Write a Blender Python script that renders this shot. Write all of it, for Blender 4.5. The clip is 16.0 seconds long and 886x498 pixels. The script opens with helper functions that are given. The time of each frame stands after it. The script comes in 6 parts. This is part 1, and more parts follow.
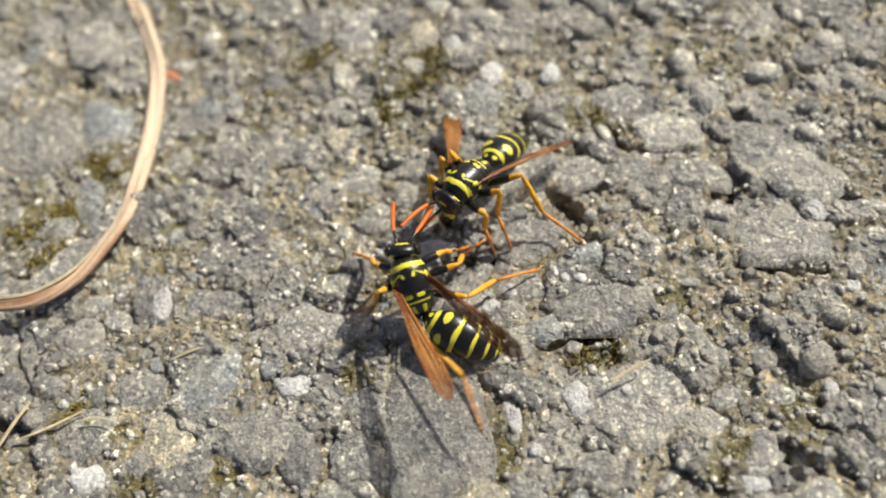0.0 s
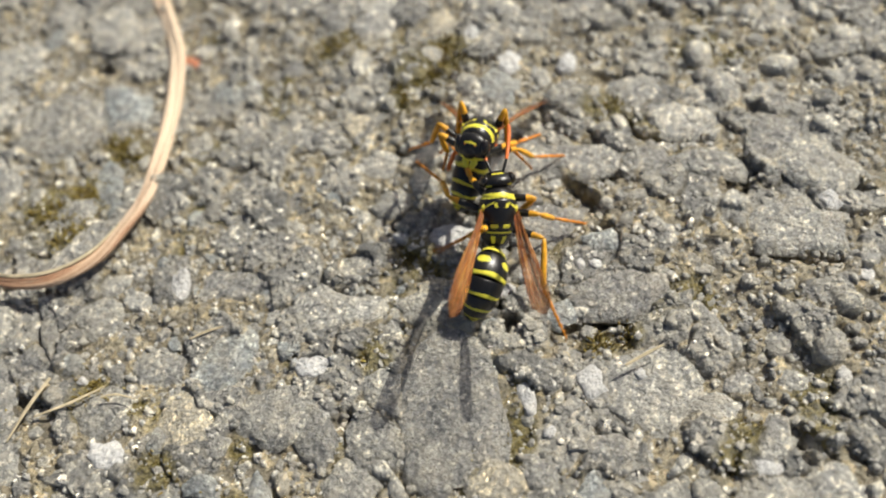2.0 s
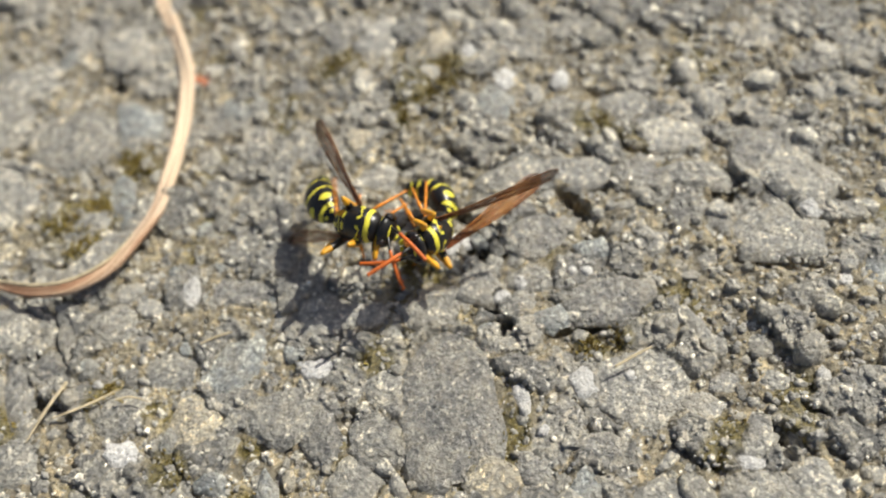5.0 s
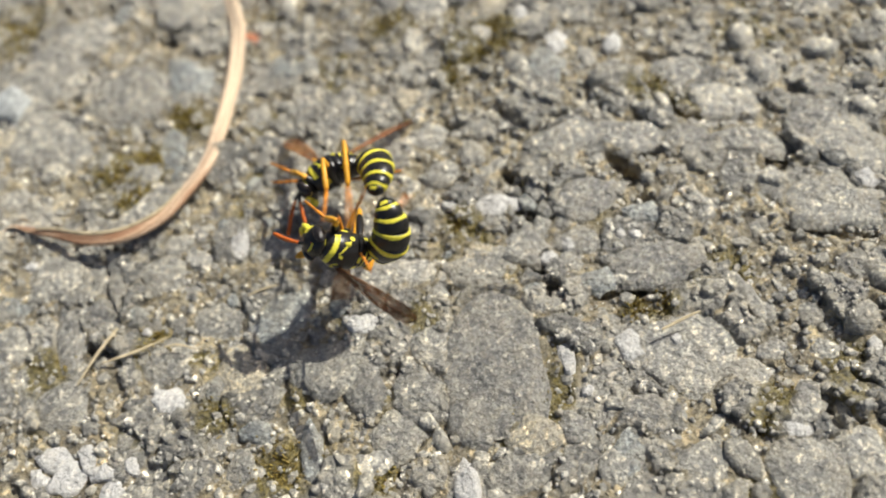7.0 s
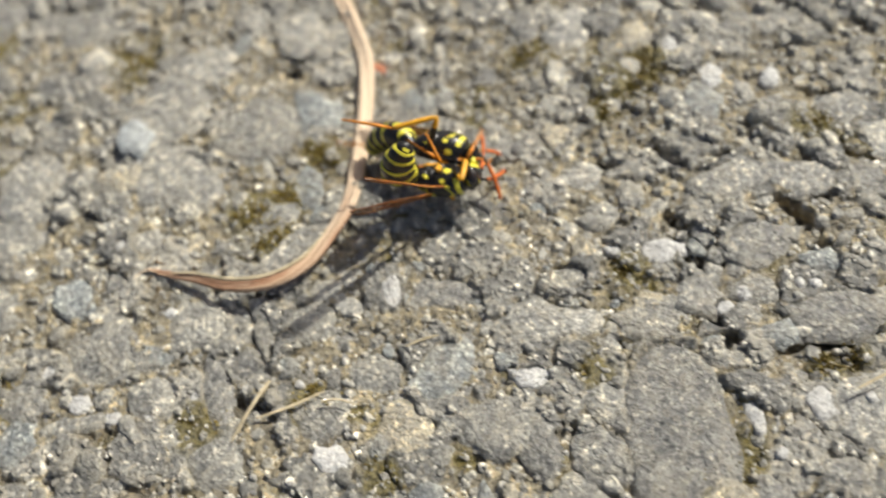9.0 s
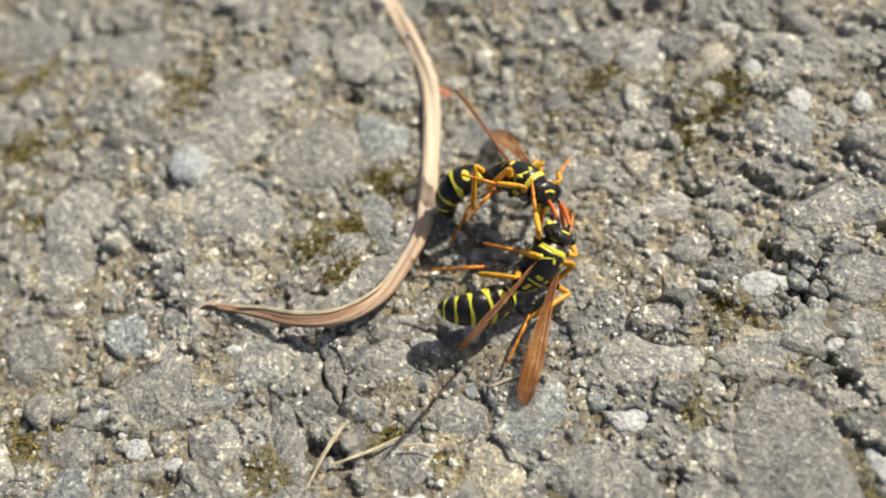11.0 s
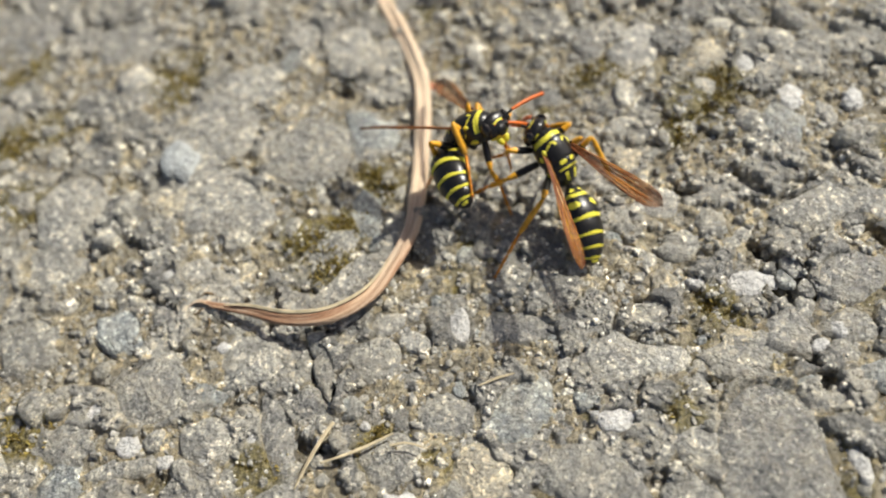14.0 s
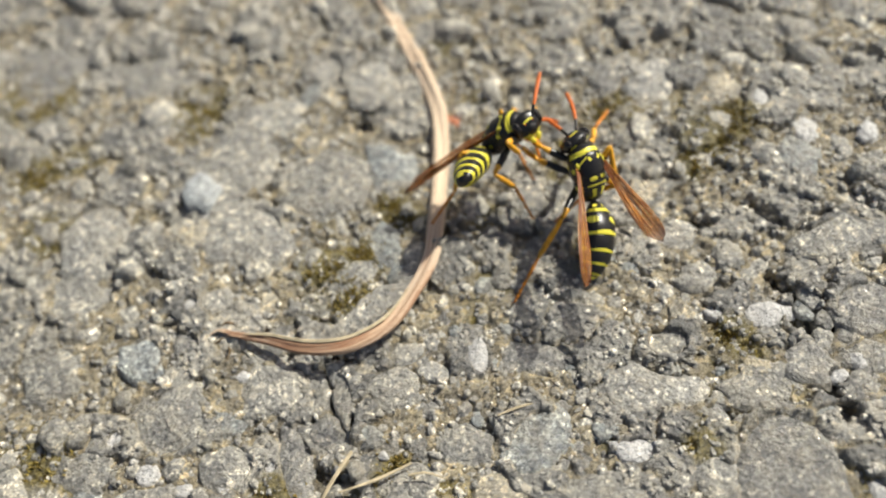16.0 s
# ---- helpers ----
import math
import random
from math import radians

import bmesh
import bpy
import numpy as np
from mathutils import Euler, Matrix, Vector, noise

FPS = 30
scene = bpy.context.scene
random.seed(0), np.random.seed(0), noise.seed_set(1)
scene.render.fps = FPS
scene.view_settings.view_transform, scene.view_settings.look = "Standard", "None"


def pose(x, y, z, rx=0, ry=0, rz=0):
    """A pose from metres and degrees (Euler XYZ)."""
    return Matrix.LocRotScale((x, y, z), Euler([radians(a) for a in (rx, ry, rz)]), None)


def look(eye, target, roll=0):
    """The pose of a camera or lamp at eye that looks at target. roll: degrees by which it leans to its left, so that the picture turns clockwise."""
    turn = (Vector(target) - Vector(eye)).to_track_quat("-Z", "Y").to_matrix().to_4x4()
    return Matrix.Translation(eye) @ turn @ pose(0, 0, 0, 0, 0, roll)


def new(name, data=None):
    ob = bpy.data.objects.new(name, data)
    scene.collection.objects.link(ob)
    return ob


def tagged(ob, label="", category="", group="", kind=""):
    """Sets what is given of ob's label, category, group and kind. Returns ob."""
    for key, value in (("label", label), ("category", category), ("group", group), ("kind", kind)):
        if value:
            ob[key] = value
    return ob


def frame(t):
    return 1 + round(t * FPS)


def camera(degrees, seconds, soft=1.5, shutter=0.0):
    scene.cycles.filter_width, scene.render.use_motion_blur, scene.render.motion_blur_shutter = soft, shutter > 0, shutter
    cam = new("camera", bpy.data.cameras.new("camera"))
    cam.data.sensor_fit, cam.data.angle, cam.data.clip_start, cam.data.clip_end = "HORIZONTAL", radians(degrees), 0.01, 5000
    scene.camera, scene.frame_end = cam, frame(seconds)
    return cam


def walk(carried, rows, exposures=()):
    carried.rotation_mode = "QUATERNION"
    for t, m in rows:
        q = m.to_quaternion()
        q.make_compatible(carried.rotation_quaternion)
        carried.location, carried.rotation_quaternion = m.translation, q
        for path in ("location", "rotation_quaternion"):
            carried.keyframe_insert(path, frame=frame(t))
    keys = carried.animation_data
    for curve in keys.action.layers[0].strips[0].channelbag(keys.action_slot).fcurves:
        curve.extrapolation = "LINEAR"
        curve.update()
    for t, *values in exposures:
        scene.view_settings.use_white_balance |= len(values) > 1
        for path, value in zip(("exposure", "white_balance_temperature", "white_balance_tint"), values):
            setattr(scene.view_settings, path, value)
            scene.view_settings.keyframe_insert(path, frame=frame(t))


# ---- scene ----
# A hand-held close view, a hand's width above weathered asphalt: two paper wasps wrestle beside a dry grass blade.
import functools

from mathutils import Quaternion

MM = 0.001
cam = camera(54.0, 16.0, 1.9, 0.5)
cam.data.dof.use_dof = True
cam.data.dof.focus_distance = 0.0745
cam.data.dof.aperture_fstop = 15.5

# seconds, eye and target in millimetres, roll
PATH = [
    (0, (1.64, 0.31, 70.18), (-5.11, 39.41, 0.72), -12.22),
    (0.5, (1.17, 0.19, 69.70), (-5.66, 39.01, 0.09), -12.05),
    (1, (0.97, 0.07, 69.51), (-5.94, 38.87, -0.11), -11.98),
    (1.5, (0.95, 0.01, 69.88), (-5.95, 39.10, 0.42), -11.95),
    (2, (0.65, -1.62, 70.08), (-6.64, 37.80, 0.85), -12.01),
    (2.5, (0.79, -0.22, 70.11), (-6.74, 38.61, 0.57), -12.57),
    (3, (1.47, 1.56, 70.22), (-5.92, 40.24, 0.59), -12.79),
    (3.2, (1.60, 2.83, 70.60), (-5.56, 41.18, 0.76), -12.78),
    (5.3, (1.18, -4.78, 73.64), (-6.45, 35.93, 5.20), -12.18),
    (5.5, (0.89, -4.92, 73.96), (-8.05, 34.70, 5.03), -13.60),
    (6, (0.25, -5.06, 73.15), (-9.58, 34.62, 4.38), -14.22),
    (6.5, (-0.72, -5.96, 71.78), (-10.66, 33.57, 2.94), -13.79),
    (7, (-0.36, -5.91, 72.24), (-10.63, 33.07, 3.14), -14.27),
    (7.5, (-0.93, -9.45, 73.73), (-11.41, 30.48, 5.21), -13.82),
    (8, (-3.59, -8.39, 75.59), (-14.73, 31.02, 6.87), -14.66),
    (8.5, (-9.96, -3.22, 75.39), (-20.13, 34.78, 5.73), -14.42),
    (9, (-15.42, -0.78, 72.81), (-26.17, 38.22, 3.80), -14.77),
    (9.5, (-21.75, 3.45, 73.20), (-30.71, 41.41, 3.35), -13.42),
    (9.7, (-22.48, 2.80, 72.72), (-32.89, 41.83, 3.67), -14.74),
    (11.8, (-24.15, 1.21, 68.65), (-34.24, 43.05, 1.22), -12.80),
    (12, (-23.79, 1.39, 69.52), (-34.37, 42.35, 1.62), -13.47),
    (12.5, (-23.49, 0.71, 69.58), (-34.73, 41.73, 1.82), -13.95),
    (13, (-23.36, 2.09, 68.78), (-34.37, 42.59, 0.67), -14.10),
    (13.5, (-22.87, 2.45, 69.13), (-33.50, 42.50, 0.70), -13.96),
    (14, (-22.73, 2.86, 70.35), (-33.12, 42.80, 1.81), -13.95),
    (14.5, (-23.10, 3.21, 70.66), (-33.84, 44.13, 2.76), -14.14),
    (15, (-22.83, 3.07, 70.91), (-33.97, 44.55, 3.41), -14.40),
    (15.5, (-22.74, 2.83, 71.72), (-34.11, 44.53, 4.41), -14.63),
    (16, (-23.21, 2.11, 70.86), (-34.62, 44.73, 4.12), -14.13),
]
walk(cam, [(t, look([v * MM for v in eye], [v * MM for v in target], roll)) for t, eye, target, roll in PATH])

# ---- light ----
SUN_AZIMUTH, SUN_HEIGHT = radians(51), radians(45)
world = bpy.data.worlds.new("sky")
scene.world = world
world.use_nodes = True
sky = world.node_tree.nodes.new("ShaderNodeTexSky")
sky.sky_type, sky.sun_disc = "NISHITA", False
sky.air_density, sky.dust_density, sky.ozone_density = 0.8, 3.5, 0.6
sky.sun_elevation, sky.sun_rotation = SUN_HEIGHT, SUN_AZIMUTH
world.node_tree.links.new(sky.outputs[0], world.node_tree.nodes["Background"].inputs[0])
world.node_tree.nodes["Background"].inputs[1].default_value = 0.07
sun = new("sun", bpy.data.lights.new("sun", "SUN"))
sun.data.energy, sun.data.angle, sun.data.color = 4.4, radians(0.53), (1.0, 0.968, 0.865)
to_sun = Vector((math.sin(SUN_AZIMUTH) * math.cos(SUN_HEIGHT), math.cos(SUN_AZIMUTH) * math.cos(SUN_HEIGHT), math.sin(SUN_HEIGHT)))
sun.matrix_world = look(to_sun * 3, (0, 0, 0))
scene.view_settings.exposure = 0.21


# ---- materials ----
def material(name):
    m = bpy.data.materials.new(name)
    m.use_nodes = True
    t = m.node_tree
    return m, t, t.nodes["Principled BSDF"]


def add(t, kind, inputs=None, **settings):
    n = t.nodes.new(kind)
    for key, value in settings.items():
        setattr(n, key, value)
    for key, value in (inputs or {}).items():
        if isinstance(value, bpy.types.NodeSocket):
            t.links.new(value, n.inputs[key])
        else:
            n.inputs[key].default_value = value
    return n


def ramp(t, factor, *stops):
    n = t.nodes.new("ShaderNodeValToRGB")
    while len(n.color_ramp.elements) < len(stops):
        n.color_ramp.elements.new(0.5)
    for e, (at, colour) in zip(n.color_ramp.elements, stops):
        e.position, e.color = at, (*colour, 1)
    t.links.new(factor, n.inputs[0])
    return n.outputs[0]


def mix(t, factor, a, b, blend="MIX"):
    n = t.nodes.new("ShaderNodeMix")
    n.data_type, n.blend_type = "RGBA", blend
    for socket, value in ((n.inputs[0], factor), (n.inputs[6], a), (n.inputs[7], b)):
        if isinstance(value, bpy.types.NodeSocket):
            t.links.new(value, socket)
        else:
            socket.default_value = (*value, 1) if isinstance(value, tuple) else value
    return n.outputs[2]


def place_of(t):
    return add(t, "ShaderNodeNewGeometry").outputs["Position"]


def noise_of(t, where, per_metre, detail=4, rough=0.6):
    return add(t, "ShaderNodeTexNoise", {"Vector": where, "Scale": per_metre, "Detail": detail, "Roughness": rough}).outputs["Fac"]


def bump(t, height, depth, strength=1.0, normal=None):
    n = add(t, "ShaderNodeBump", {"Height": height, "Distance": depth, "Strength": strength})
    if normal:
        t.links.new(normal, n.inputs["Normal"])
    return n.outputs[0]


def grit(t, where):
    """Pale sugar-like crystals, and the height of their relief."""
    swirl = add(t, "ShaderNodeTexNoise", {"Vector": where, "Scale": 1300.0, "Detail": 3.0}).outputs["Color"]
    shift = add(t, "ShaderNodeVectorMath", {0: swirl, "Scale": 0.00025}, operation="SCALE").outputs[0]
    moved = add(t, "ShaderNodeVectorMath", {0: where, 1: shift}, operation="ADD").outputs[0]
    cells = add(t, "ShaderNodeTexVoronoi", {"Vector": moved, "Scale": 1750.0, "Randomness": 1.0})
    coarse = noise_of(t, where, 900, 6, 0.7)
    return cells, coarse


def stone_material(name, low, high, tint, per_island=False, middle=0.4, clean=0.0):
    """Weathered roadstone: grey from low to high, varied piece by piece, with crystals, painted glints, stains and
    dust.
    """
    m, t, p = material(name)
    where = place_of(t)
    chance = add(t, "ShaderNodeNewGeometry").outputs["Random Per Island"] if per_island else add(t, "ShaderNodeObjectInfo").outputs["Random"]
    cells, coarse = grit(t, where)
    base = ramp(t, chance, (0.0, tuple(low * c for c in tint)), (0.45, tuple((low * (1 - middle) + high * middle) * c for c in tint)), (1.0, tuple(high * c for c in tint)))
    # sparkle painted into the base colour: some fine cells up to twice as bright
    fine = add(t, "ShaderNodeTexVoronoi", {"Vector": where, "Scale": 3600.0, "Randomness": 1.0}).outputs["Color"]
    glint = ramp(t, fine, (0.2, (0.82,) * 3), (0.6, (1.0,) * 3), (0.74, (1.5, 1.48, 1.42)), (0.86, (2.0, 1.96, 1.85)))
    base = mix(t, 1.0 - clean, base, glint, "MULTIPLY")
    spot = ramp(t, cells.outputs["Color"], (0.1, (0.66,) * 3), (0.4, (0.9,) * 3), (0.6, (1.06, 1.05, 1.02)), (0.76, (1.5, 1.46, 1.38)), (0.9, (2.1, 2.0, 1.85)))
    colour = mix(t, 1.0 - clean, base, spot, "MULTIPLY")
    stain = ramp(t, noise_of(t, where, 350, 5, 0.65), (0.3, (0.7, 0.7, 0.71)), (0.5, (1, 1, 1)), (0.68, (1.4, 1.38, 1.3)))
    colour = mix(t, 1.0 - clean, colour, stain, "MULTIPLY")
    dust = ramp(t, noise_of(t, where, 620, 6, 0.75), (0.45, (0,) * 3), (0.62, (1,) * 3))
    silt = ramp(t, noise_of(t, where, 210, 5, 0.7), (0.5, (0,) * 3), (0.6, (0.8,) * 3))
    colour = mix(t, add(t, "ShaderNodeMath", {0: silt, 1: 0.6 * (1 - clean)}, operation="MULTIPLY").outputs[0], colour, (0.36, 0.325, 0.255))
    colour = mix(t, add(t, "ShaderNodeMath", {0: dust, 1: 0.42 * (1 - clean)}, operation="MULTIPLY").outputs[0], colour, (0.44, 0.405, 0.33))
    t.links.new(colour, p.inputs["Base Color"])
    shine = ramp(t, cells.outputs["Color"], (0.6, (1,) * 3), (0.7, (0.34,) * 3))
    t.links.new(mix(t, 1.0, ramp(t, coarse, (0.35, (0.22,) * 3), (0.62, (0.46,) * 3)), shine, "MULTIPLY"), p.inputs["Roughness"])
    p.inputs["Specular IOR Level"].default_value = 1.0
    relief = bump(t, cells.outputs["Distance"], 0.0002, 0.6)
    broken = bump(t, noise_of(t, where, 420, 6, 0.68), 0.0016, 0.85, relief)
    t.links.new(bump(t, coarse, 0.0007, 0.8, broken), p.inputs["Normal"])
    return m


def ground_material():
    """Sandy, worn binder between the stones, darker where tar remains, with moss in the hollows."""
    m, t, p = material("worn binder")
    where = place_of(t)
    cells, coarse = grit(t, where)
    tone = add(t, "ShaderNodeAttribute", attribute_name="tone").outputs["Fac"]
    worn = add(t, "ShaderNodeAttribute", attribute_name="worn").outputs["Fac"]
    sandy = ramp(t, noise_of(t, where, 260, 6, 0.7), (0.3, (0.19, 0.162, 0.112)), (0.48, (0.35, 0.302, 0.21)), (0.7, (0.56, 0.485, 0.33)))
    sandy = mix(t, 1.0, sandy, ramp(t, tone, (0.0, (0.62, 0.62, 0.63)), (0.5, (0.95, 0.95, 0.95)), (1.0, (1.25, 1.24, 1.2))), "MULTIPLY")
    grey = ramp(t, tone, (0.0, (0.21, 0.205, 0.19)), (0.5, (0.33, 0.318, 0.285)), (1.0, (0.5, 0.475, 0.415)))
    stain = ramp(t, noise_of(t, where, 420, 6, 0.7), (0.3, (0.7, 0.7, 0.71)), (0.5, (1, 1, 1)), (0.66, (1.42, 1.39, 1.3)))
    colour = mix(t, worn, sandy, mix(t, 1.0, grey, stain, "MULTIPLY"))
    spot = ramp(t, cells.outputs["Color"], (0.1, (0.6,) * 3), (0.4, (0.9,) * 3), (0.6, (1.06, 1.05, 1.02)), (0.78, (1.5, 1.45, 1.35)), (0.9, (2.0, 1.9, 1.75)))
    colour = mix(t, 1.0, colour, spot, "MULTIPLY")
    moss = add(t, "ShaderNodeAttribute", attribute_name="moss").outputs["Fac"]
    patchy = add(t, "ShaderNodeMath", {0: moss, 1: noise_of(t, where, 700, 5, 0.7)}, operation="MULTIPLY").outputs[0]
    amount = ramp(t, patchy, (0.1, (0,) * 3), (0.32, (0.9,) * 3))
    green = ramp(t, noise_of(t, where, 2200, 3, 0.6), (0.3, (0.07, 0.055, 0.014)), (0.5, (0.2, 0.16, 0.04)), (0.7, (0.34, 0.27, 0.075)))
    t.links.new(mix(t, amount, colour, green), p.inputs["Base Color"])
    t.links.new(ramp(t, cells.outputs["Color"], (0.4, (0.6,) * 3), (0.72, (0.18,) * 3)), p.inputs["Roughness"])
    p.inputs["Specular IOR Level"].default_value = 0.95
    relief = bump(t, cells.outputs["Distance"], 0.0004, 0.9)
    rough = bump(t, noise_of(t, where, 380, 6, 0.7), 0.0016, 0.8, relief)
    t.links.new(bump(t, coarse, 0.001, 0.9, rough), p.inputs["Normal"])
    return m


def plain(name, colour, rough=0.5, spec=0.5, vary=0.25, per_metre=1500, coat=0.0):
    m, t, p = material(name)
    where = add(t, "ShaderNodeTexCoord").outputs["Object"]
    n = noise_of(t, where, per_metre, 4, 0.6)
    dark, light = (tuple(c * k for c in colour) for k in (1 - vary, 1 + vary))
    t.links.new(ramp(t, n, (0.3, dark), (0.7, light)), p.inputs["Base Color"])
    p.inputs["Roughness"].default_value, p.inputs["Specular IOR Level"].default_value = rough, spec
    p.inputs["Coat Weight"].default_value = coat
    t.links.new(bump(t, noise_of(t, where, per_metre * 3, 3), 0.00003, 0.5), p.inputs["Normal"])
    return m


def wing_material():
    """Thin amber-brown film, half see-through, with a silky gloss."""
    m, t, p = material("smoky amber wing")
    where = add(t, "ShaderNodeTexCoord").outputs["Object"]
    stretched = add(t, "ShaderNodeMapping", {"Vector": where, "Scale": (0.15, 1.0, 1.0)}).outputs[0]
    streak = noise_of(t, stretched, 2600, 4, 0.6)
    amber = ramp(t, streak, (0.3, (0.16, 0.042, 0.008)), (0.48, (0.5, 0.19, 0.035)), (0.7, (0.82, 0.42, 0.1)))
    along = add(t, "ShaderNodeSeparateXYZ", {0: where}).outputs[0]
    smoky = ramp(t, add(t, "ShaderNodeMath", {0: along, 1: 80.0}, operation="MULTIPLY").outputs[0], (0.55, (1, 1, 1)), (0.92, (0.42, 0.4, 0.45)))
    t.links.new(mix(t, 1.0, amber, smoky, "MULTIPLY"), p.inputs["Base Color"])
    p.inputs["Roughness"].default_value = 0.3
    p.inputs["Specular IOR Level"].default_value = 0.4
    t.links.new(ramp(t, streak, (0.3, (0.74,) * 3), (0.62, (0.36,) * 3)), p.inputs["Alpha"])
    t.links.new(bump(t, streak, 0.00008, 0.6), p.inputs["Normal"])
    return m


def straw_material():
    m, t, p = material("dry grass")
    along = add(t, "ShaderNodeTexCoord").outputs["UV"]
    fibres = noise_of(t, add(t, "ShaderNodeMapping", {"Vector": along, "Scale": (6.0, 90.0, 1.0)}).outputs[0], 1.0, 4, 0.6)
    pale = ramp(t, fibres, (0.3, (0.46, 0.29, 0.17)), (0.46, (0.7, 0.51, 0.34)), (0.64, (0.84, 0.71, 0.53)))
    brown = ramp(t, fibres, (0.34, (0.17, 0.055, 0.02)), (0.52, (0.37, 0.15, 0.062)), (0.68, (0.62, 0.39, 0.23)))
    length = add(t, "ShaderNodeSeparateXYZ", {0: along}).outputs[0]
    worn = add(t, "ShaderNodeMath", {0: length, 1: noise_of(t, along, 7.0, 3)}, operation="ADD").outputs[0]
    old = ramp(t, worn, (0.46, (0.3,) * 3), (0.56, (0.92,) * 3), (0.66, (0.78,) * 3), (0.8, (0.32,) * 3), (1.02, (0.03,) * 3))
    t.links.new(mix(t, old, pale, brown), p.inputs["Base Color"])
    p.inputs["Roughness"].default_value = 0.5
    t.links.new(bump(t, fibres, 0.00012, 0.8), p.inputs["Normal"])
    return m


BINDER = ground_material()
STONES = {
    "d": stone_material("dark roadstone", 0.2, 0.29, (1.0, 0.98, 0.92)),
    "g": stone_material("grey roadstone", 0.26, 0.4, (1.0, 0.975, 0.885)),
    "b": stone_material("blue-grey pebble", 0.25, 0.36, (0.92, 0.99, 1.0)),
    "l": stone_material("pale grey stone", 0.36, 0.5, (1.0, 0.975, 0.89)),
    "w": stone_material("chalk-white chip", 0.6, 0.74, (1.0, 0.98, 0.94), clean=0.75),
    "t": stone_material("sandy stone", 0.4, 0.52, (1.06, 0.95, 0.72)),
    "p": stone_material("smooth grey pebble", 0.5, 0.54, (0.95, 1.0, 1.0), clean=0.75),
}
GRAVEL = stone_material("mixed gravel", 0.22, 0.54, (1.01, 0.975, 0.87), True)
SAND = stone_material("sand grains", 0.24, 0.74, (1.0, 0.97, 0.89), True, 0.3)
BLACK = plain("glossy black shell", (0.012, 0.011, 0.01), 0.3, 0.5, 0.3, 2500)
YELLOW = plain("lemon-yellow marking", (0.74, 0.665, 0.06), 0.4, 0.45, 0.12, 1800)
EYE = plain("black compound eye", (0.016, 0.012, 0.01), 0.12, 0.6, 0.3, 4000)
AMBER = plain("orange-yellow leg", (0.74, 0.36, 0.025), 0.42, 0.45, 0.3, 1500)
FOOT = plain("rusty orange foot", (0.68, 0.24, 0.02), 0.45, 0.4, 0.3, 1500)
RUST = plain("rusty orange antenna", (0.62, 0.14, 0.02), 0.45, 0.4, 0.25, 1500)
WING = wing_material()
VEIN = plain("brown wing vein", (0.17, 0.05, 0.014), 0.4)
STRAW = straw_material()
FIBRE = plain("bleached grass fibre and blade highlight", (0.55, 0.46, 0.3), 0.6, 0.3, 0.3, 900)
def moss_material():
    m, t, p = material("olive moss")
    chance = add(t, "ShaderNodeNewGeometry").outputs["Random Per Island"]
    t.links.new(ramp(t, chance, (0.0, (0.11, 0.078, 0.018)), (0.5, (0.27, 0.195, 0.042)), (1.0, (0.4, 0.32, 0.08))), p.inputs["Base Color"])
    p.inputs["Roughness"].default_value = 0.7
    return m


MOSS_GREEN = moss_material()
HUSK = plain("brown husk fibre", (0.2, 0.13, 0.06), 0.7, 0.3, 0.35, 900)
REDBIT = plain("brick-red flake", (0.5, 0.2, 0.11), 0.7, 0.3, 0.3, 900)


# ---- building helpers ----
def link_mesh(name, bm, mats, parent=None, label="", smooth=True):
    data = bpy.data.meshes.new(name)
    bm.to_mesh(data)
    bm.free()
    for m in mats if isinstance(mats, (list, tuple)) else [mats]:
        data.materials.append(m)
    if smooth:
        data.polygons.foreach_set("use_smooth", [True] * len(data.polygons))
    ob = new(name, data)
    ob.parent = parent
    return tagged(ob, label)


def frame_at(origin, ahead, upward):
    """A pose whose x axis points ahead and whose z axis leans to upward."""
    x = Vector(ahead).normalized()
    z = Vector(upward) - x * x.dot(Vector(upward))
    if z.length < 1e-4:
        z = x.orthogonal()
    z.normalize()
    y = z.cross(x)
    m = Matrix((x, y, z)).transposed().to_4x4()
    m.translation = Vector(origin)
    return m


def spun(rings, around, paint=None):
    """A closed skin round the x axis, in millimetres: rings of (x, radius across, radius up, lift). paint(x, angle) picks a material."""
    bm = bmesh.new()
    loops = []
    for x, ry, rz, lift in rings:
        loops.append([bm.verts.new((x * MM, ry * math.cos(a) * MM, (lift + rz * math.sin(a)) * MM)) for a in (2 * math.pi * i / around for i in range(around))])
    for k in range(len(loops) - 1):
        for i in range(around):
            f = bm.faces.new((loops[k][i], loops[k][(i + 1) % around], loops[k + 1][(i + 1) % around], loops[k + 1][i]))
            if paint:
                x = (rings[k][0] + rings[k + 1][0]) / 2
                f.material_index = paint(x, math.degrees(2 * math.pi * (i + 0.5) / around))
    bm.faces.new(reversed(loops[0]))
    bm.faces.new(loops[-1])
    bmesh.ops.recalc_face_normals(bm, faces=bm.faces)
    return bm


def limb(length, r0, r1, mid=None, around=10, steps=8, bow=0.0, paint=None):
    """A tapered limb along x, thickest at its middle where mid is given."""
    rings = []
    for k in range(steps + 1):
        u = k / steps
        r = r0 + (r1 - r0) * u
        if mid:
            r += (mid - (r0 + r1) / 2) * math.sin(math.pi * u) ** 1.2
        if k in (0, steps):
            r *= 0.6
        rings.append((u * length, r, r, bow * math.sin(math.pi * u)))
    return spun(rings, around, paint)


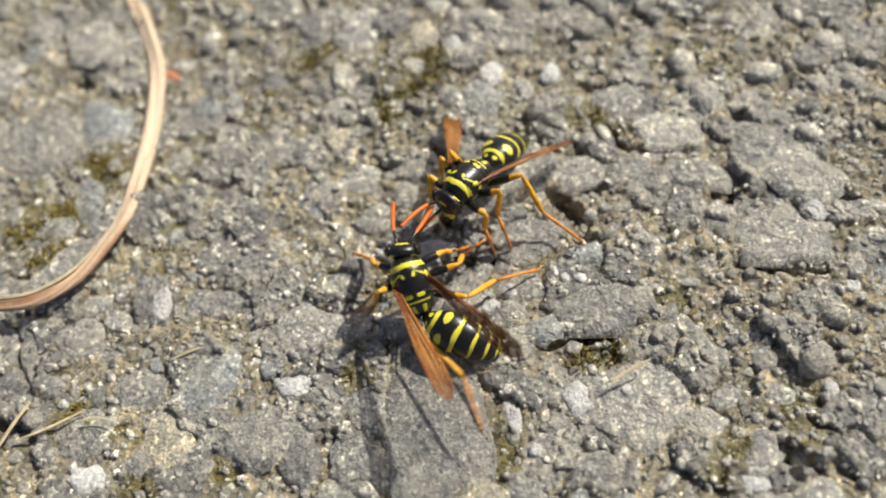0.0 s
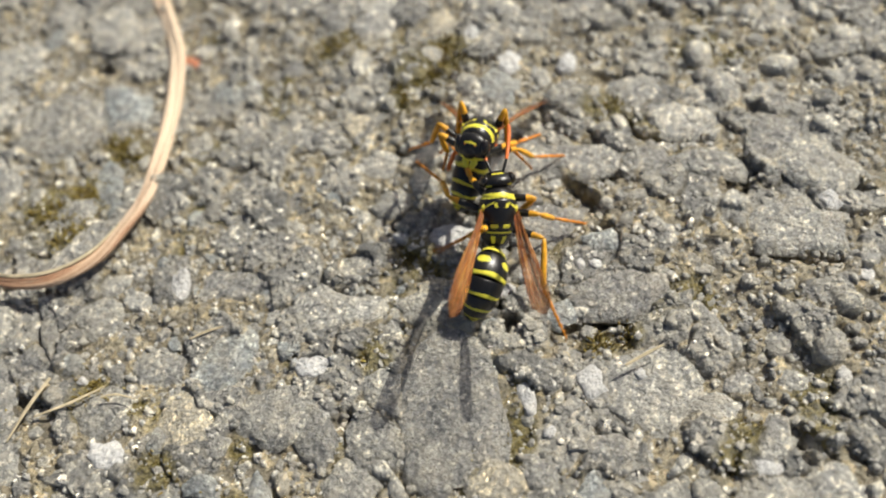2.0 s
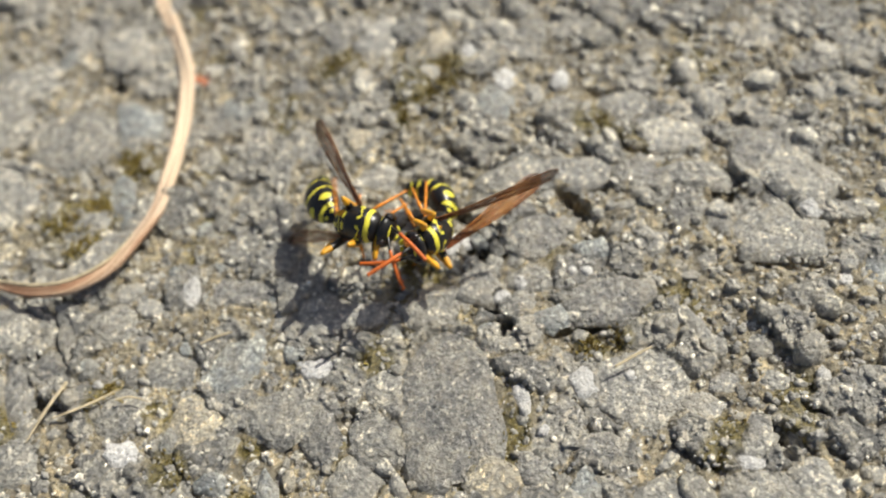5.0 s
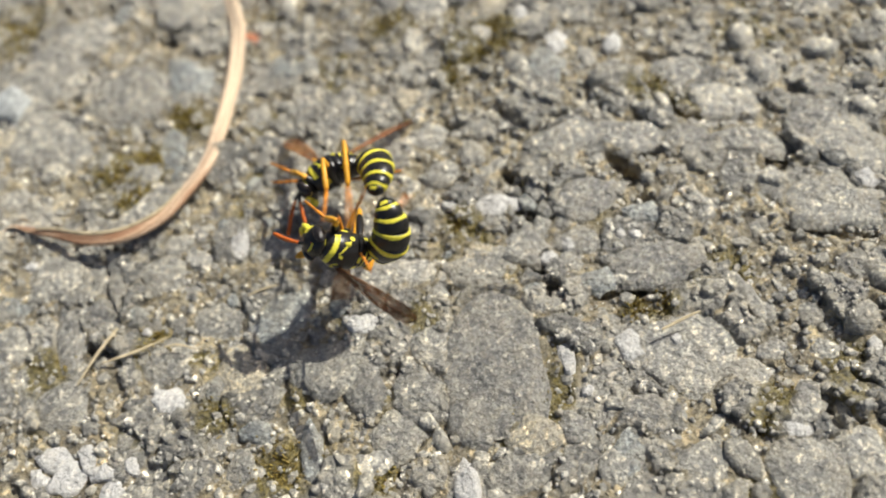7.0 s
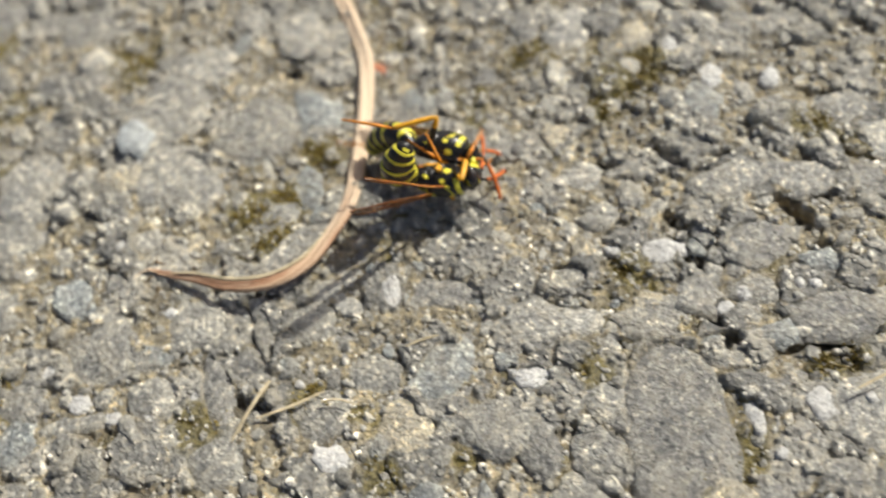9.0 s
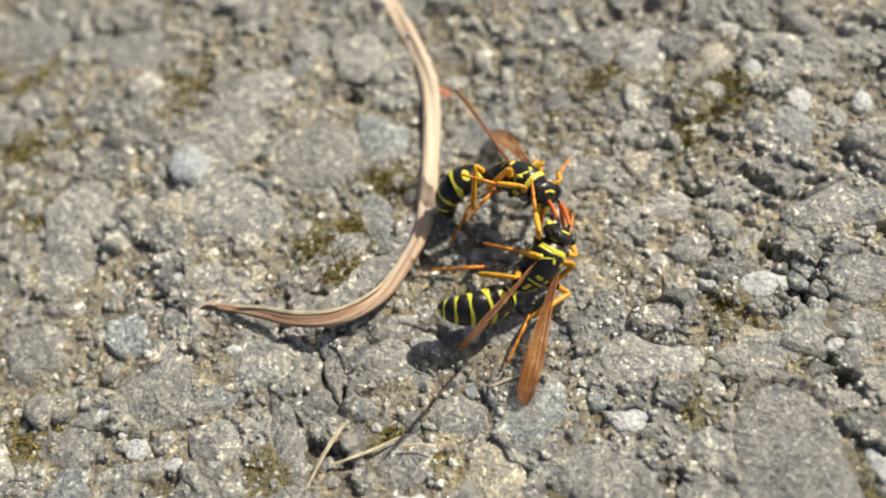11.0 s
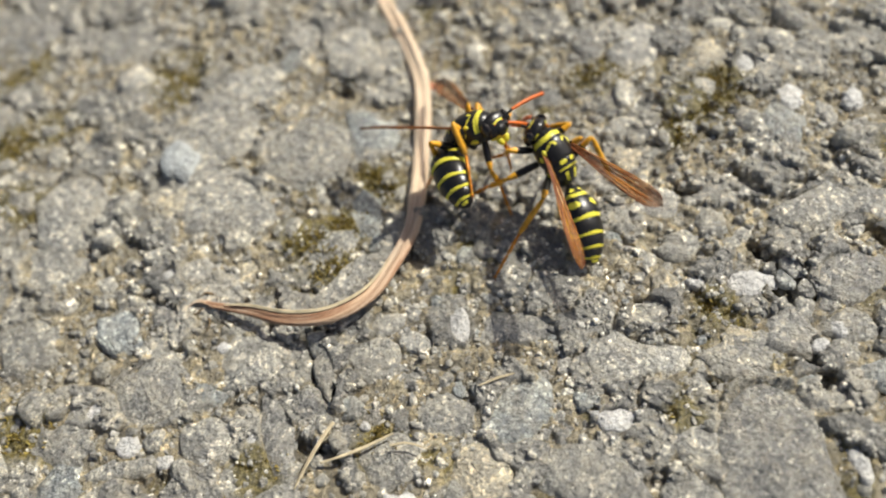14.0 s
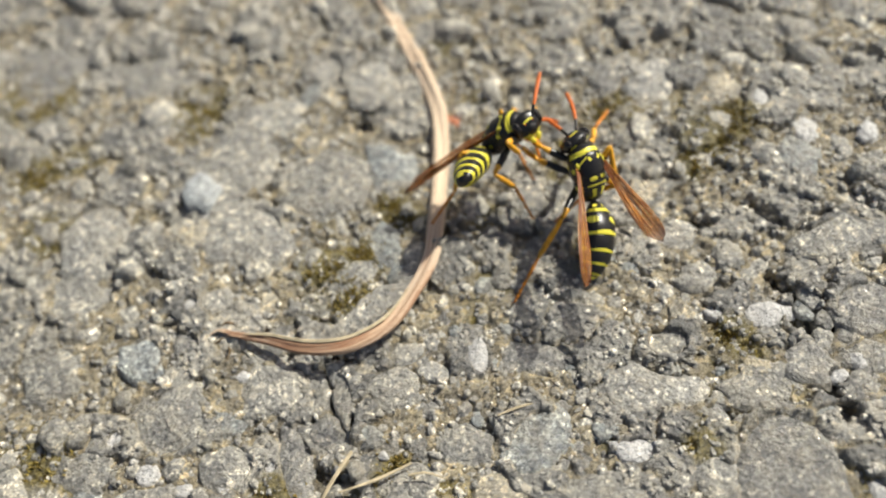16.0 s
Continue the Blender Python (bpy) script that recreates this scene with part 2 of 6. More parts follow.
# ---- the wasps ----
SEGMENTS = ((1.42, 0.2, 0.84, 1.28), (2.1, 1.22, 1.7, 1.65), (1.38, 1.59, 1.67, 1.52), (1.12, 1.45, 1.48, 1.25), (0.92, 1.16, 1.17, 0.86), (0.85, 0.82, 0.75, 0.12))
NECK, WAIST = Vector((2.45, 0, 0.0)), Vector((-2.75, 0, -0.5))
HIPS = [Vector((x, s * y, z)) for x, y, z in ((1.45, 0.78, -1.1), (0.2, 0.9, -1.25), (-1.15, 0.82, -1.1)) for s in (1, -1)]
LEGS = ((2.8, 2.5, 3.2), (3.4, 3.2, 3.9), (4.0, 4.4, 4.7))
WING_ROOTS = (Vector((0.5, 1.42, 0.78)), Vector((0.5, -1.42, 0.78)))


def thorax_mesh():
    steps, rings = 90, []
    for k in range(steps + 1):
        u = k / steps
        x = 2.45 - 5.1 * u
        r = max(0.0, 1 - abs((u - 0.42) / (0.42 if u < 0.42 else 0.58)) ** 2.3) ** 0.5
        for seam, deep, wide in ((1.52, 0.05, 0.1), (-0.48, 0.07, 0.09), (-1.04, 0.08, 0.09), (-1.45, 0.06, 0.1)):
            r *= 1 - deep * math.exp(-((x - seam) / wide) ** 2)
        rings.append((x, 0.28 + 1.24 * r, 0.3 + 1.32 * r * (1 - 0.12 * u), 0.05 - 0.55 * max(0, u - 0.55) / 0.45))

    def paint(x, a):
        side = abs(a - 90) if a < 270 else 450 - a
        if 1.6 < x + 0.0036 * side < 2.02 and side < 92:
            return 1
        if 22 < side < 72 and abs(x - (1.62 - 0.0165 * side)) < 0.075:
            return 1
        if ((x - 0.98) / 0.2) ** 2 + ((side - 17 - 9 * (x - 0.98)) / 5.5) ** 2 < 1:
            return 1
        if ((x + 0.73) / 0.19) ** 2 + ((side - 20) / 14) ** 2 < 1:
            return 1
        if -1.33 < x < -1.17 and side < 46:
            return 1
        if -2.25 < x < -1.55 and 14 < side < 30:
            return 1
        if ((x - 0.3) / 0.24) ** 2 + ((side - 84) / 9) ** 2 < 1 or ((x - 0.75) / 0.36) ** 2 + ((side - 122) / 11) ** 2 < 1 or ((x + 1.2) / 0.3) ** 2 + ((side - 98) / 9) ** 2 < 1:
            return 1
        return 0

    bm = spun(rings, 108, paint)
    bmesh.ops.scale(bm, vec=(1.08, 1.1, 1.04), verts=bm.verts)
    return bm


def head_mesh():
    """Broad short head with a yellow face plate, brow bar and nape line."""
    steps, rings = 44, []
    for k in range(steps + 1):
        u = k / steps
        x = -0.15 + 2.1 * u
        r = math.sin(math.pi * min(0.97, max(0.06, u ** 0.8))) ** 0.55
        rings.append((x, 0.2 + 1.24 * r, 0.2 + 1.1 * r, -0.05 - 0.35 * u))

    def paint(x, a):
        side = (a - 90 + 180) % 360 - 180
        low = abs(abs(side) - 180)
        if x > 1.15 and low < 62 and x - 0.004 * low < 1.92:
            return 1
        if 1.44 < x - 0.0016 * abs(side) < 1.6 and abs(side) < 30:
            return 1
        if 0.1 < x < 0.3 and 34 < abs(side) < 78:
            return 1
        if 0.55 < x < 1.0 and 108 < abs(side) < 128:
            return 1
        return 0

    bm = spun(rings, 84, paint)
    bmesh.ops.scale(bm, vec=(0.74, 1.06, 0.98), verts=bm.verts)
    return bm


def segment_mesh(n):
    """One ring of the tail end, x to the rear: black with a wavy yellow hind band; the second ring has two yellow spots."""
    length, r0, r1, r2 = SEGMENTS[n]
    steps, rings = 34, []
    for k in range(steps + 1):
        u = k / steps
        r = (1 - u) ** 2 * r0 + 2 * u * (1 - u) * (2 * r1 - (r0 + r2) / 2) + u * u * r2
        r = max(0.08, r) * (0.92 if k == 0 and n else 1) * (0.95 if k == steps else 1)
        rings.append((u * (length + (0.2 if n < 5 else 0)), r, r * 0.78, 0))

    def paint(x, a):
        side = abs((a - 90 + 180) % 360 - 180)
        u = x / length
        if n == 0:
            return 1 if u > 0.83 + 0.05 * math.cos(math.radians(side * 3)) and side < 125 or ((u - 0.6) / 0.12) ** 2 + ((side - 32) / 18) ** 2 < 1 else 0
        if n == 5:
            return 1 if 0.3 < u < 0.62 and (side < 26 or side > 140) else 0
        if n == 1 and ((u - 0.38) / 0.17) ** 2 + ((side - 44) / 25) ** 2 < 1:
            return 1
        notch = 0.045 * math.cos(math.radians(side * 4)) if side < 100 else 0.0
        bulge = 0.1 * math.exp(-((side - 96) / 16) ** 2)
        start = (0.9, 0.92, 0.94, 0.95)[n - 1]
        return 1 if u > start - notch - bulge - (0.07 if side > 118 else 0) else 0

    return spun(rings, 84, paint)


def wing_half(u):
    """Half the width of a half-folded wing, broadest near its end, in millimetres."""
    return 0.24 + 0.8 * math.sin(math.pi * min(1, (u * 0.86 + 0.06)) ** 1.5) ** 0.8 * (0.35 + 0.65 * u)


def wing_mesh():
    """A folded wing along x, creased lengthwise, 12 mm long, with thickness."""
    bm = bmesh.new()
    top, low = [], []
    cuts, across = 26, 6
    for k in range(cuts + 1):
        u = k / cuts
        half = wing_half(u)
        if u > 0.9:
            half *= max(0.06, math.sqrt(max(0, 1 - ((u - 0.9) / 0.1) ** 2)))
        row_t, row_l = [], []
        for j in range(across + 1):
            v = j / across * 2 - 1
            y = half * v - 0.12 * math.sin(u * 3)
            z = 0.2 * abs(v) * min(1, 3 * u) - 0.1 + 0.2 * math.sin(u * 2.6) + 0.05 * math.sin(v * 7 + u * 9)
            row_t.append(bm.verts.new((u * 12.0 * MM, y * MM, (z + 0.02) * MM)))
            row_l.append(bm.verts.new((u * 12.0 * MM, y * MM, (z - 0.02) * MM)))
        top.append(row_t)
        low.append(row_l)
    for k in range(cuts):
        for j in range(across):
            bm.faces.new((top[k][j], top[k + 1][j], top[k + 1][j + 1], top[k][j + 1]))
            bm.faces.new((low[k][j], low[k][j + 1], low[k + 1][j + 1], low[k + 1][j]))
        for j in (0, across):
            bm.faces.new((top[k][j], low[k][j], low[k + 1][j], top[k + 1][j]))
    bmesh.ops.recalc_face_normals(bm, faces=bm.faces)
    return bm


def vein_mesh(v, reach):
    bm = bmesh.new()
    cuts, loops = 18, []
    for k in range(cuts + 1):
        u = 0.03 + reach * k / cuts
        half = wing_half(u)
        w = v * (1 - 0.25 * math.sin(u * 4))
        y = half * w - 0.12 * math.sin(u * 3)
        z = 0.2 * abs(w) * min(1, 3 * u) - 0.1 + 0.2 * math.sin(u * 2.6) + 0.05 * math.sin(w * 7 + u * 9) + 0.03
        r = 0.07 - 0.04 * k / cuts
        loops.append([bm.verts.new((u * 12.0 * MM, (y + r * math.cos(a)) * MM, (z + r * math.sin(a)) * MM)) for a in (0, 1.57, 3.14, 4.71)])
    for a, b in zip(loops, loops[1:]):
        for i in range(4):
            bm.faces.new((a[i], a[(i + 1) % 4], b[(i + 1) % 4], b[i]))
    bmesh.ops.recalc_face_normals(bm, faces=bm.faces)
    return bm


def antenna_mesh():
    """A black shaft, an elbow, and a thicker rusty whip of eleven beads, along x."""
    rings = [(0, 0.1, 0.1, 0), (0.1, 0.13, 0.13, 0.03), (1.2, 0.15, 0.15, 0.3), (1.35, 0.13, 0.13, 0.32)]
    for k in range(11):
        x0, r = 1.4 + k * 0.33, 0.16 + 0.045 * math.sin(k / 10 * 2.6)
        lift = 0.32 - 0.0045 * k * k + 0.012 * k
        rings += [(x0, r * 0.88, r * 0.88, lift), (x0 + 0.14, r, r, lift), (x0 + 0.29, r * 0.93, r * 0.93, lift)]
    rings.append((5.05, 0.08, 0.08, 0.0))
    return spun(rings, 12, lambda x, a: 0 if x < 1.3 else 1)


def foot_mesh(length):
    """Five narrowing joints and a pair of claws, along x."""
    rings = []
    for k in range(5):
        x0 = length * (0, 0.46, 0.66, 0.8, 0.9)[k]
        x1 = length * (0.46, 0.66, 0.8, 0.9, 1.0)[k]
        r = 0.17 - 0.012 * k
        rings += [(x0, r * 0.65, r * 0.65, 0), (x0 * 0.3 + x1 * 0.7, r, r, 0.02), (x1 - 0.02, r * 0.85, r * 0.85, 0)]
    bm = spun(rings, 8)
    for s in (1, -1):
        tip = bm.verts.new(((length + 0.3) * MM, s * 0.22 * MM, -0.12 * MM))
        root = [bm.verts.new(((length - 0.05) * MM, (s * 0.05 + dy) * MM, dz * MM)) for dy, dz in ((0.06, 0), (-0.03, 0.06), (-0.03, -0.06))]
        for i in range(3):
            bm.faces.new((root[i], root[(i + 1) % 3], tip))
    bmesh.ops.recalc_face_normals(bm, faces=bm.faces)
    return bm


def oval(rx, ry, rz, centre, turn=0.0):
    bm = bmesh.new()
    bmesh.ops.create_uvsphere(bm, u_segments=20, v_segments=12, radius=1)
    m = pose(*[c * MM for c in centre], 0, 0, turn) @ Matrix.Diagonal((rx * MM, ry * MM, rz * MM, 1))
    bmesh.ops.transform(bm, matrix=m, verts=bm.verts)
    return bm


def build_wasp(label):
    root = tagged(new("paper_wasp"), label, "wasp", "wrestling wasps")
    w = {"root": root}
    thorax = link_mesh("thorax", thorax_mesh(), (BLACK, YELLOW), root)
    for s in (1, -1):
        link_mesh("wing_cap", oval(0.34, 0.26, 0.22, (0.72, s * 1.36, 0.76)), YELLOW, thorax, "yellow wing cap")
    head = w["head"] = link_mesh("head", head_mesh(), (BLACK, YELLOW), root)
    for s in (1, -1):
        link_mesh("eye", oval(0.56, 0.44, 0.92, (0.66, s * 1.18, -0.05), s * -14), EYE, head, "large glossy black compound eye")
        link_mesh("antenna_socket", oval(0.2, 0.2, 0.2, (1.05, s * 0.42, 0.3)), RUST, head)
        link_mesh("mandible", limb(0.9, 0.3, 0.16, 0.3, 8, 5), YELLOW, head).matrix_basis = frame_at(Vector((0.98, s * 0.5, -1.12)) * MM, (0.3, -s * 0.35, -0.9), (1, 0, 0))
    for x, y in ((0.52, 0.0), (0.38, 0.22), (0.38, -0.22)):
        link_mesh("simple_eye", oval(0.09, 0.09, 0.07, (x, y, 1.03)), EYE, head)
    w["antennae"] = [link_mesh("antenna", antenna_mesh(), (BLACK, RUST), head, "elbowed rusty orange antenna with a black shaft") for _ in (0, 1)]
    w["tail"] = [link_mesh("abdomen_segment", segment_mesh(n), (BLACK, YELLOW), root) for n in range(6)]
    w["wings"] = []
    for _ in (0, 1):
        wing = link_mesh("wing", wing_mesh(), WING, root, "narrow folded amber-brown wing")
        for v, reach in ((-0.95, 0.9), (-0.6, 0.85), (-0.2, 0.9), (0.3, 0.8), (0.75, 0.7)):
            link_mesh("vein", vein_mesh(v, reach), VEIN, wing)
        w["wings"].append(wing)
    w["legs"] = []
    for n, hip in enumerate(HIPS):
        link_mesh("hip", oval(0.42, 0.4, 0.62, hip + Vector((0, 0, 0.25))), BLACK, root)
    for n in range(6):
        a, b, c = LEGS[n // 2]
        thigh = link_mesh("leg", limb(a, 0.26, 0.19, 0.36, 12, 14, 0, lambda x, ang, a=a: 0 if x < a * 0.7 else 1), (BLACK, AMBER), root, "black thigh with an orange-yellow knee")
        shin = link_mesh("shin", limb(b, 0.2, 0.24, 0.27, 10, 10), AMBER, thigh)
        foot = link_mesh("foot", foot_mesh(c), FOOT, thigh)
        w["legs"].append((thigh, shin, foot))
    return w


def beat(t, place, turn, head, tail, bend, curl, wings, antennae, feet):
    """A wasp's stance at one moment: where it is and how it is turned, and the ways its parts point in its own space (millimetres)."""
    m = {"t": t}
    m["root"] = Matrix.LocRotScale(Vector(place) * MM, Quaternion(turn).normalized(), None)
    up = Vector((0, 0, 1))
    m["head"] = frame_at(NECK * MM, head, up)
    inverse = m["head"].inverted()
    m["antennae"] = []
    for s, way in zip((1, -1), antennae):
        m["antennae"].append(frame_at(Vector((1.08, s * 0.42, 0.35)) * MM, inverse.to_3x3() @ Vector(way), (0.1, s * 0.5, 1)))
    # the tail end: six rings along an arc
    tail, bend = Vector(tail).normalized(), Vector(bend)
    bend = (bend - tail * bend.dot(tail)).normalized()
    total, gone, at = sum(s[0] for s in SEGMENTS), 0.0, Vector(WAIST)
    rings, upward, last = [], up.copy(), None
    for length, *_ in SEGMENTS:
        angle = radians(curl) * ((gone + length / 2) / total - 0.5)
        way = tail * math.cos(angle) + bend * math.sin(angle)
        if last:
            upward = last.rotation_difference(way) @ upward
        else:
            upward = up - way * way.dot(up)
            upward.normalize()
        rings.append(frame_at(at * MM, way, upward))
        at, gone, last = at + way * length, gone + length, way
    m["tail"] = rings
    m["wings"] = [frame_at(root * MM, way, (0.1, -s * 0.5, 1)) for root, way, s in zip(WING_ROOTS, wings, (1, -1))]
    m["legs"] = []
    for n, foot in enumerate(feet):
        side = 1 if n % 2 == 0 else -1
        a, b, c = LEGS[n // 2]
        hip, foot = HIPS[n], Vector(foot)
        lower = math.sqrt(b * b + c * c - 2 * b * c * math.cos(radians(152)))
        line = foot - hip
        reach = min(max(line.length, abs(a - lower) + 0.05), a + lower - 0.02)
        line.normalize()
        pole = Vector(((0.25, 0.0, -0.3)[n // 2], side * 0.75, 0.6))
        pole = (pole - line * pole.dot(line)).normalized()
        x = (a * a - lower * lower + reach * reach) / (2 * reach)
        knee = hip + line * x + pole * math.sqrt(max(0, a * a - x * x))
        end = hip + line * reach
        shank = (end - knee).normalized()
        inner = -(pole - shank * pole.dot(shank)).normalized()
        x = (b * b - c * c + lower * lower) / (2 * lower)
        ankle = knee + shank * x + inner * math.sqrt(max(0, b * b - x * x))
        thigh = frame_at(hip * MM, knee - hip, pole)
        inverse = thigh.inverted()
        m["legs"].append((thigh, inverse @ frame_at(knee * MM, ankle - knee, pole), inverse @ frame_at(ankle * MM, end - ankle, pole)))
    return m


def perform(w, beats):
    walk(w["root"], [(b["t"], b["root"]) for b in beats])
    walk(w["head"], [(b["t"], b["head"]) for b in beats])
    for key in ("antennae", "tail", "wings"):
        for n, ob in enumerate(w[key]):
            walk(ob, [(b["t"], b[key][n]) for b in beats])
    for n, parts in enumerate(w["legs"]):
        for k, ob in enumerate(parts):
            walk(ob, [(b["t"], b["legs"][n][k]) for b in beats])


# ---- the ground ----
@functools.lru_cache(None)
def chances(seed):
    return np.random.default_rng(seed).random((5, 256, 256))


def lattice(x, y, cell, seed):
    """Smooth value noise on a grid of cells, in numpy."""
    table = chances(seed)[0]
    u, v = x / cell, y / cell
    i, j = np.floor(u).astype(int), np.floor(v).astype(int)
    fu, fv = u - i, v - j
    fu, fv = fu * fu * (3 - 2 * fu), fv * fv * (3 - 2 * fv)
    g = lambda a, b: table[a % 256, b % 256]
    return (g(i, j) * (1 - fu) + g(i + 1, j) * fu) * (1 - fv) + (g(i, j + 1) * (1 - fu) + g(i + 1, j + 1) * fu) * fv


def cells(x, y, size, seed):
    """Irregular cells: nearest and second distance (millimetres), three chances of the cell, and the way from its middle."""
    table = chances(seed)
    u, v = x / size, y / size
    i, j = np.floor(u).astype(int), np.floor(v).astype(int)
    first, second = np.full(u.shape, 9.0), np.full(u.shape, 9.0)
    best = np.zeros((5,) + u.shape)
    for di in (-1, 0, 1):
        for dj in (-1, 0, 1):
            got = table[:, (i + di) % 256, (j + dj) % 256]
            dx, dy = u - (i + di + got[0]), v - (j + dj + got[1])
            d = np.hypot(dx, dy)
            nearer = d < first
            second = np.where(nearer, first, np.minimum(second, d))
            best = np.where(nearer, np.stack([got[2], got[3], got[4], dx, dy]), best)
            first = np.where(nearer, d, first)
    return first * size, second * size, best[0], best[1], best[2], best[3] * size, best[4] * size


def ground_parts(x, y):
    """Height above the mean in millimetres, how far a place belongs to a worn stone (0 to 1), and that stone's tone."""
    wx = x + 1.5 * (lattice(x, y, 2.2, 21) - 0.5) + 0.7 * (lattice(x, y, 0.8, 22) - 0.5)
    wy = y + 1.5 * (lattice(x, y, 2.2, 23) - 0.5) + 0.7 * (lattice(x, y, 0.8, 24) - 0.5)
    f1, f2, a, b, c, dx, dy = cells(wx, wy, 4.4, 31)
    edge = np.clip((f2 - f1) / 0.7, 0, 1)
    edge = edge * edge * (3 - 2 * edge)
    stone = (a < 0.52) * edge
    level = np.where(a < 0.52, 0.25 + 0.75 * (b - 0.4) + 0.22 * (dx * (c - 0.5) + dy * (b - 0.5)), -0.3 + 0.3 * (b - 0.5))
    height = level * (0.35 + 0.65 * edge) - 0.3 * (1 - edge)
    g1, g2, d, e, _, gx, gy = cells(wx + 3, wy + 7, 1.45, 32)
    chip = np.clip((g2 - g1) / 0.3, 0, 1) * (0.9 * (d - 0.35) + 0.25 * (gx * (e - 0.5) + gy * (d - 0.5)))
    height += chip * (0.72 - 0.6 * stone)
    k1, k2, p, *_ = cells(wx, wy, 0.6, 33)
    height += np.clip((k2 - k1) / 0.2, 0, 1) * (p - 0.3) * (0.34 - 0.2 * stone)
    height += 0.8 * (lattice(x, y, 9.0, 1) - 0.5) + 0.16 * (lattice(x, y, 0.42, 4) - 0.5)
    return height, stone, np.where(stone > 0.3, c, d)


SWELLS = ((-36, 62, 11, -1.9), (15, 27, 12, -1.0), (-2, 59, 9, 1.0), (-58, 41, 7, 1.0), (-41, 39, 4, 0.7))


def swell(x, y):
    """The road's broad unevenness: middle, reach and height of each dip and rise, in millimetres."""
    return sum(h * np.exp(-((x - a) ** 2 + (y - b) ** 2) / r ** 2) for a, b, r, h in SWELLS)


def ground_height(x, y):
    x, y = np.asarray(x, float), np.asarray(y, float)
    return ground_parts(x, y)[0] + swell(x, y)


MOSS = ((-8.6, 59.5, 3.5), (-6.0, 61.6, 3), (-18.3, 64.5, 3), (-10.8, 56.3, 2), (6.9, 28.4, 1.5), (9.7, 29.2, 1.2), (9.2, 53.6, 2.2), (-12.6, 27.6, 1.8),
        (-43.7, 41.8, 2.5), (-39.4, 51.6, 2), (-44.5, 45.3, 3), (-48.6, 23.1, 2), (-30.9, 18.0, 2), (-16.1, 13.0, 2), (-2.8, 19.5, 2), (17.9, 19.9, 1.8))
MOSS_MORE = ((16.2, 17.9, 1.5), (-9.2, 37.5, 2), (-85.4, 70.3, 5), (-64.1, 67.6, 4), (-76.8, 60.3, 2.5), (-46.9, 45.6, 3), (-42.6, 46.9, 2.5),
             (-77.9, 50.5, 3), (-81.6, 58.1, 3), (-37.9, 25.5, 2), (-48.2, 22.4, 2.5), (-70.5, 25.6, 3), (-40.9, 53.4, 2), (-24.2, 13.3, 3))


LAID = []
DARK_GROOVES = ()


def lay(kind, *rows):
    LAID.extend((kind, *row) for row in rows)


# stones that stand out on the road: middle, half width and depth in millimetres, turn
lay('d', (-6.2, 24.8, 4.8, 6.5, -0), (1.0, 17.2, 1.5, 1.3, -0), (19.8, 19.1, 1.4, 1.7, -30), (9.2, 33.3, 4.8, 2.2, 5), (25.3, 48.6, 2.9, 2.8, -30), (2.6, 40.2, 3.0, 2.3, -0))
lay('d', (-17.8, 21.1, 1.4, 2.9, 20), (-7.7, 17.9, 2.2, 1.8, -20), (13.4, 47.2, 1.6, 1.7, -0), (18.0, 24.5, 1.2, 0.9, -0), (21.8, 27.9, 1.2, 1.1, -0), (17.6, 28.2, 1.3, 1.1, -0))
# the narrow one at (-43.4, 31.6) stands in for a dark gap
lay('d', (6.8, 19.1, 1.9, 1.2, -20), (-3.2, 35.1, 2.1, 1.8, -30), (-85.7, 73.4, 3.7, 4.5, -0), (-59.3, 37.0, 1.5, 1.0, -0), (-47.0, 25.8, 1.5, 3.3, 20), (-43.4, 31.6, 0.8, 2.4, 15))
lay('d', (-25.9, 35.7, 3.2, 1.6, -10), (-44.6, 28.5, 1.5, 1.3, -0))
lay('g', (11.4, 24.5, 4.7, 4.4, -0), (-14.4, 16.5, 2.5, 2.0, -0), (20.0, 13.7, 3.7, 3.0, -0))
lay('g', (18.6, 46.2, 2.9, 1.7, -10), (28.9, 45.4, 3.3, 2.7, -20), (24.9, 39.2, 4.4, 2.6, -12))
lay('g', (1.0, 47.2, 3.0, 2.2, 15), (4.1, 13.7, 1.4, 1.4, -0), (-3.8, 13.1, 2.1, 1.9, -0), (11.3, 14.6, 2.2, 1.6, -0), (24.1, 15.1, 2.1, 2.1, -0))
lay('g', (12.8, 55.6, 2.3, 2.3, -0))
lay('g', (1.6, 35.6, 1.8, 1.5, -0), (-11.9, 24.8, 1.8, 1.7, -0), (-22.1, 23.3, 2.1, 1.9, -0), (-12.7, 20.5, 2.3, 1.6, -10), (-7.4, 32.8, 2.9, 2.4, 20), (-72.0, 50.0, 4.1, 4.1, -0))
lay('g', (-59.3, 58.2, 4.1, 5.9, -10), (-55.4, 49.1, 3.9, 3.8, -0), (-45.0, 70.6, 2.9, 3.1, -0), (-60.2, 22.5, 2.8, 0.9, 5), (-66.4, 24.7, 2.4, 1.9, -0), (-32.3, 27.4, 2.6, 1.7, -0))
lay('g', (-50.8, 32.6, 2.9, 2.5, -0), (-37.2, 23.6, 2.8, 2.1, -0), (-59.2, 29.4, 3.4, 3.3, -30), (-72.8, 34.5, 3.2, 2.8, -0), (-39.0, 32.6, 2.5, 1.9, -0), (-20.5, 22.3, 2.6, 2.2, -0))
lay('g', (-55.9, 65.5, 3.3, 3.0, -0), (-14.8, 36.8, 1.9, 1.4, -0))
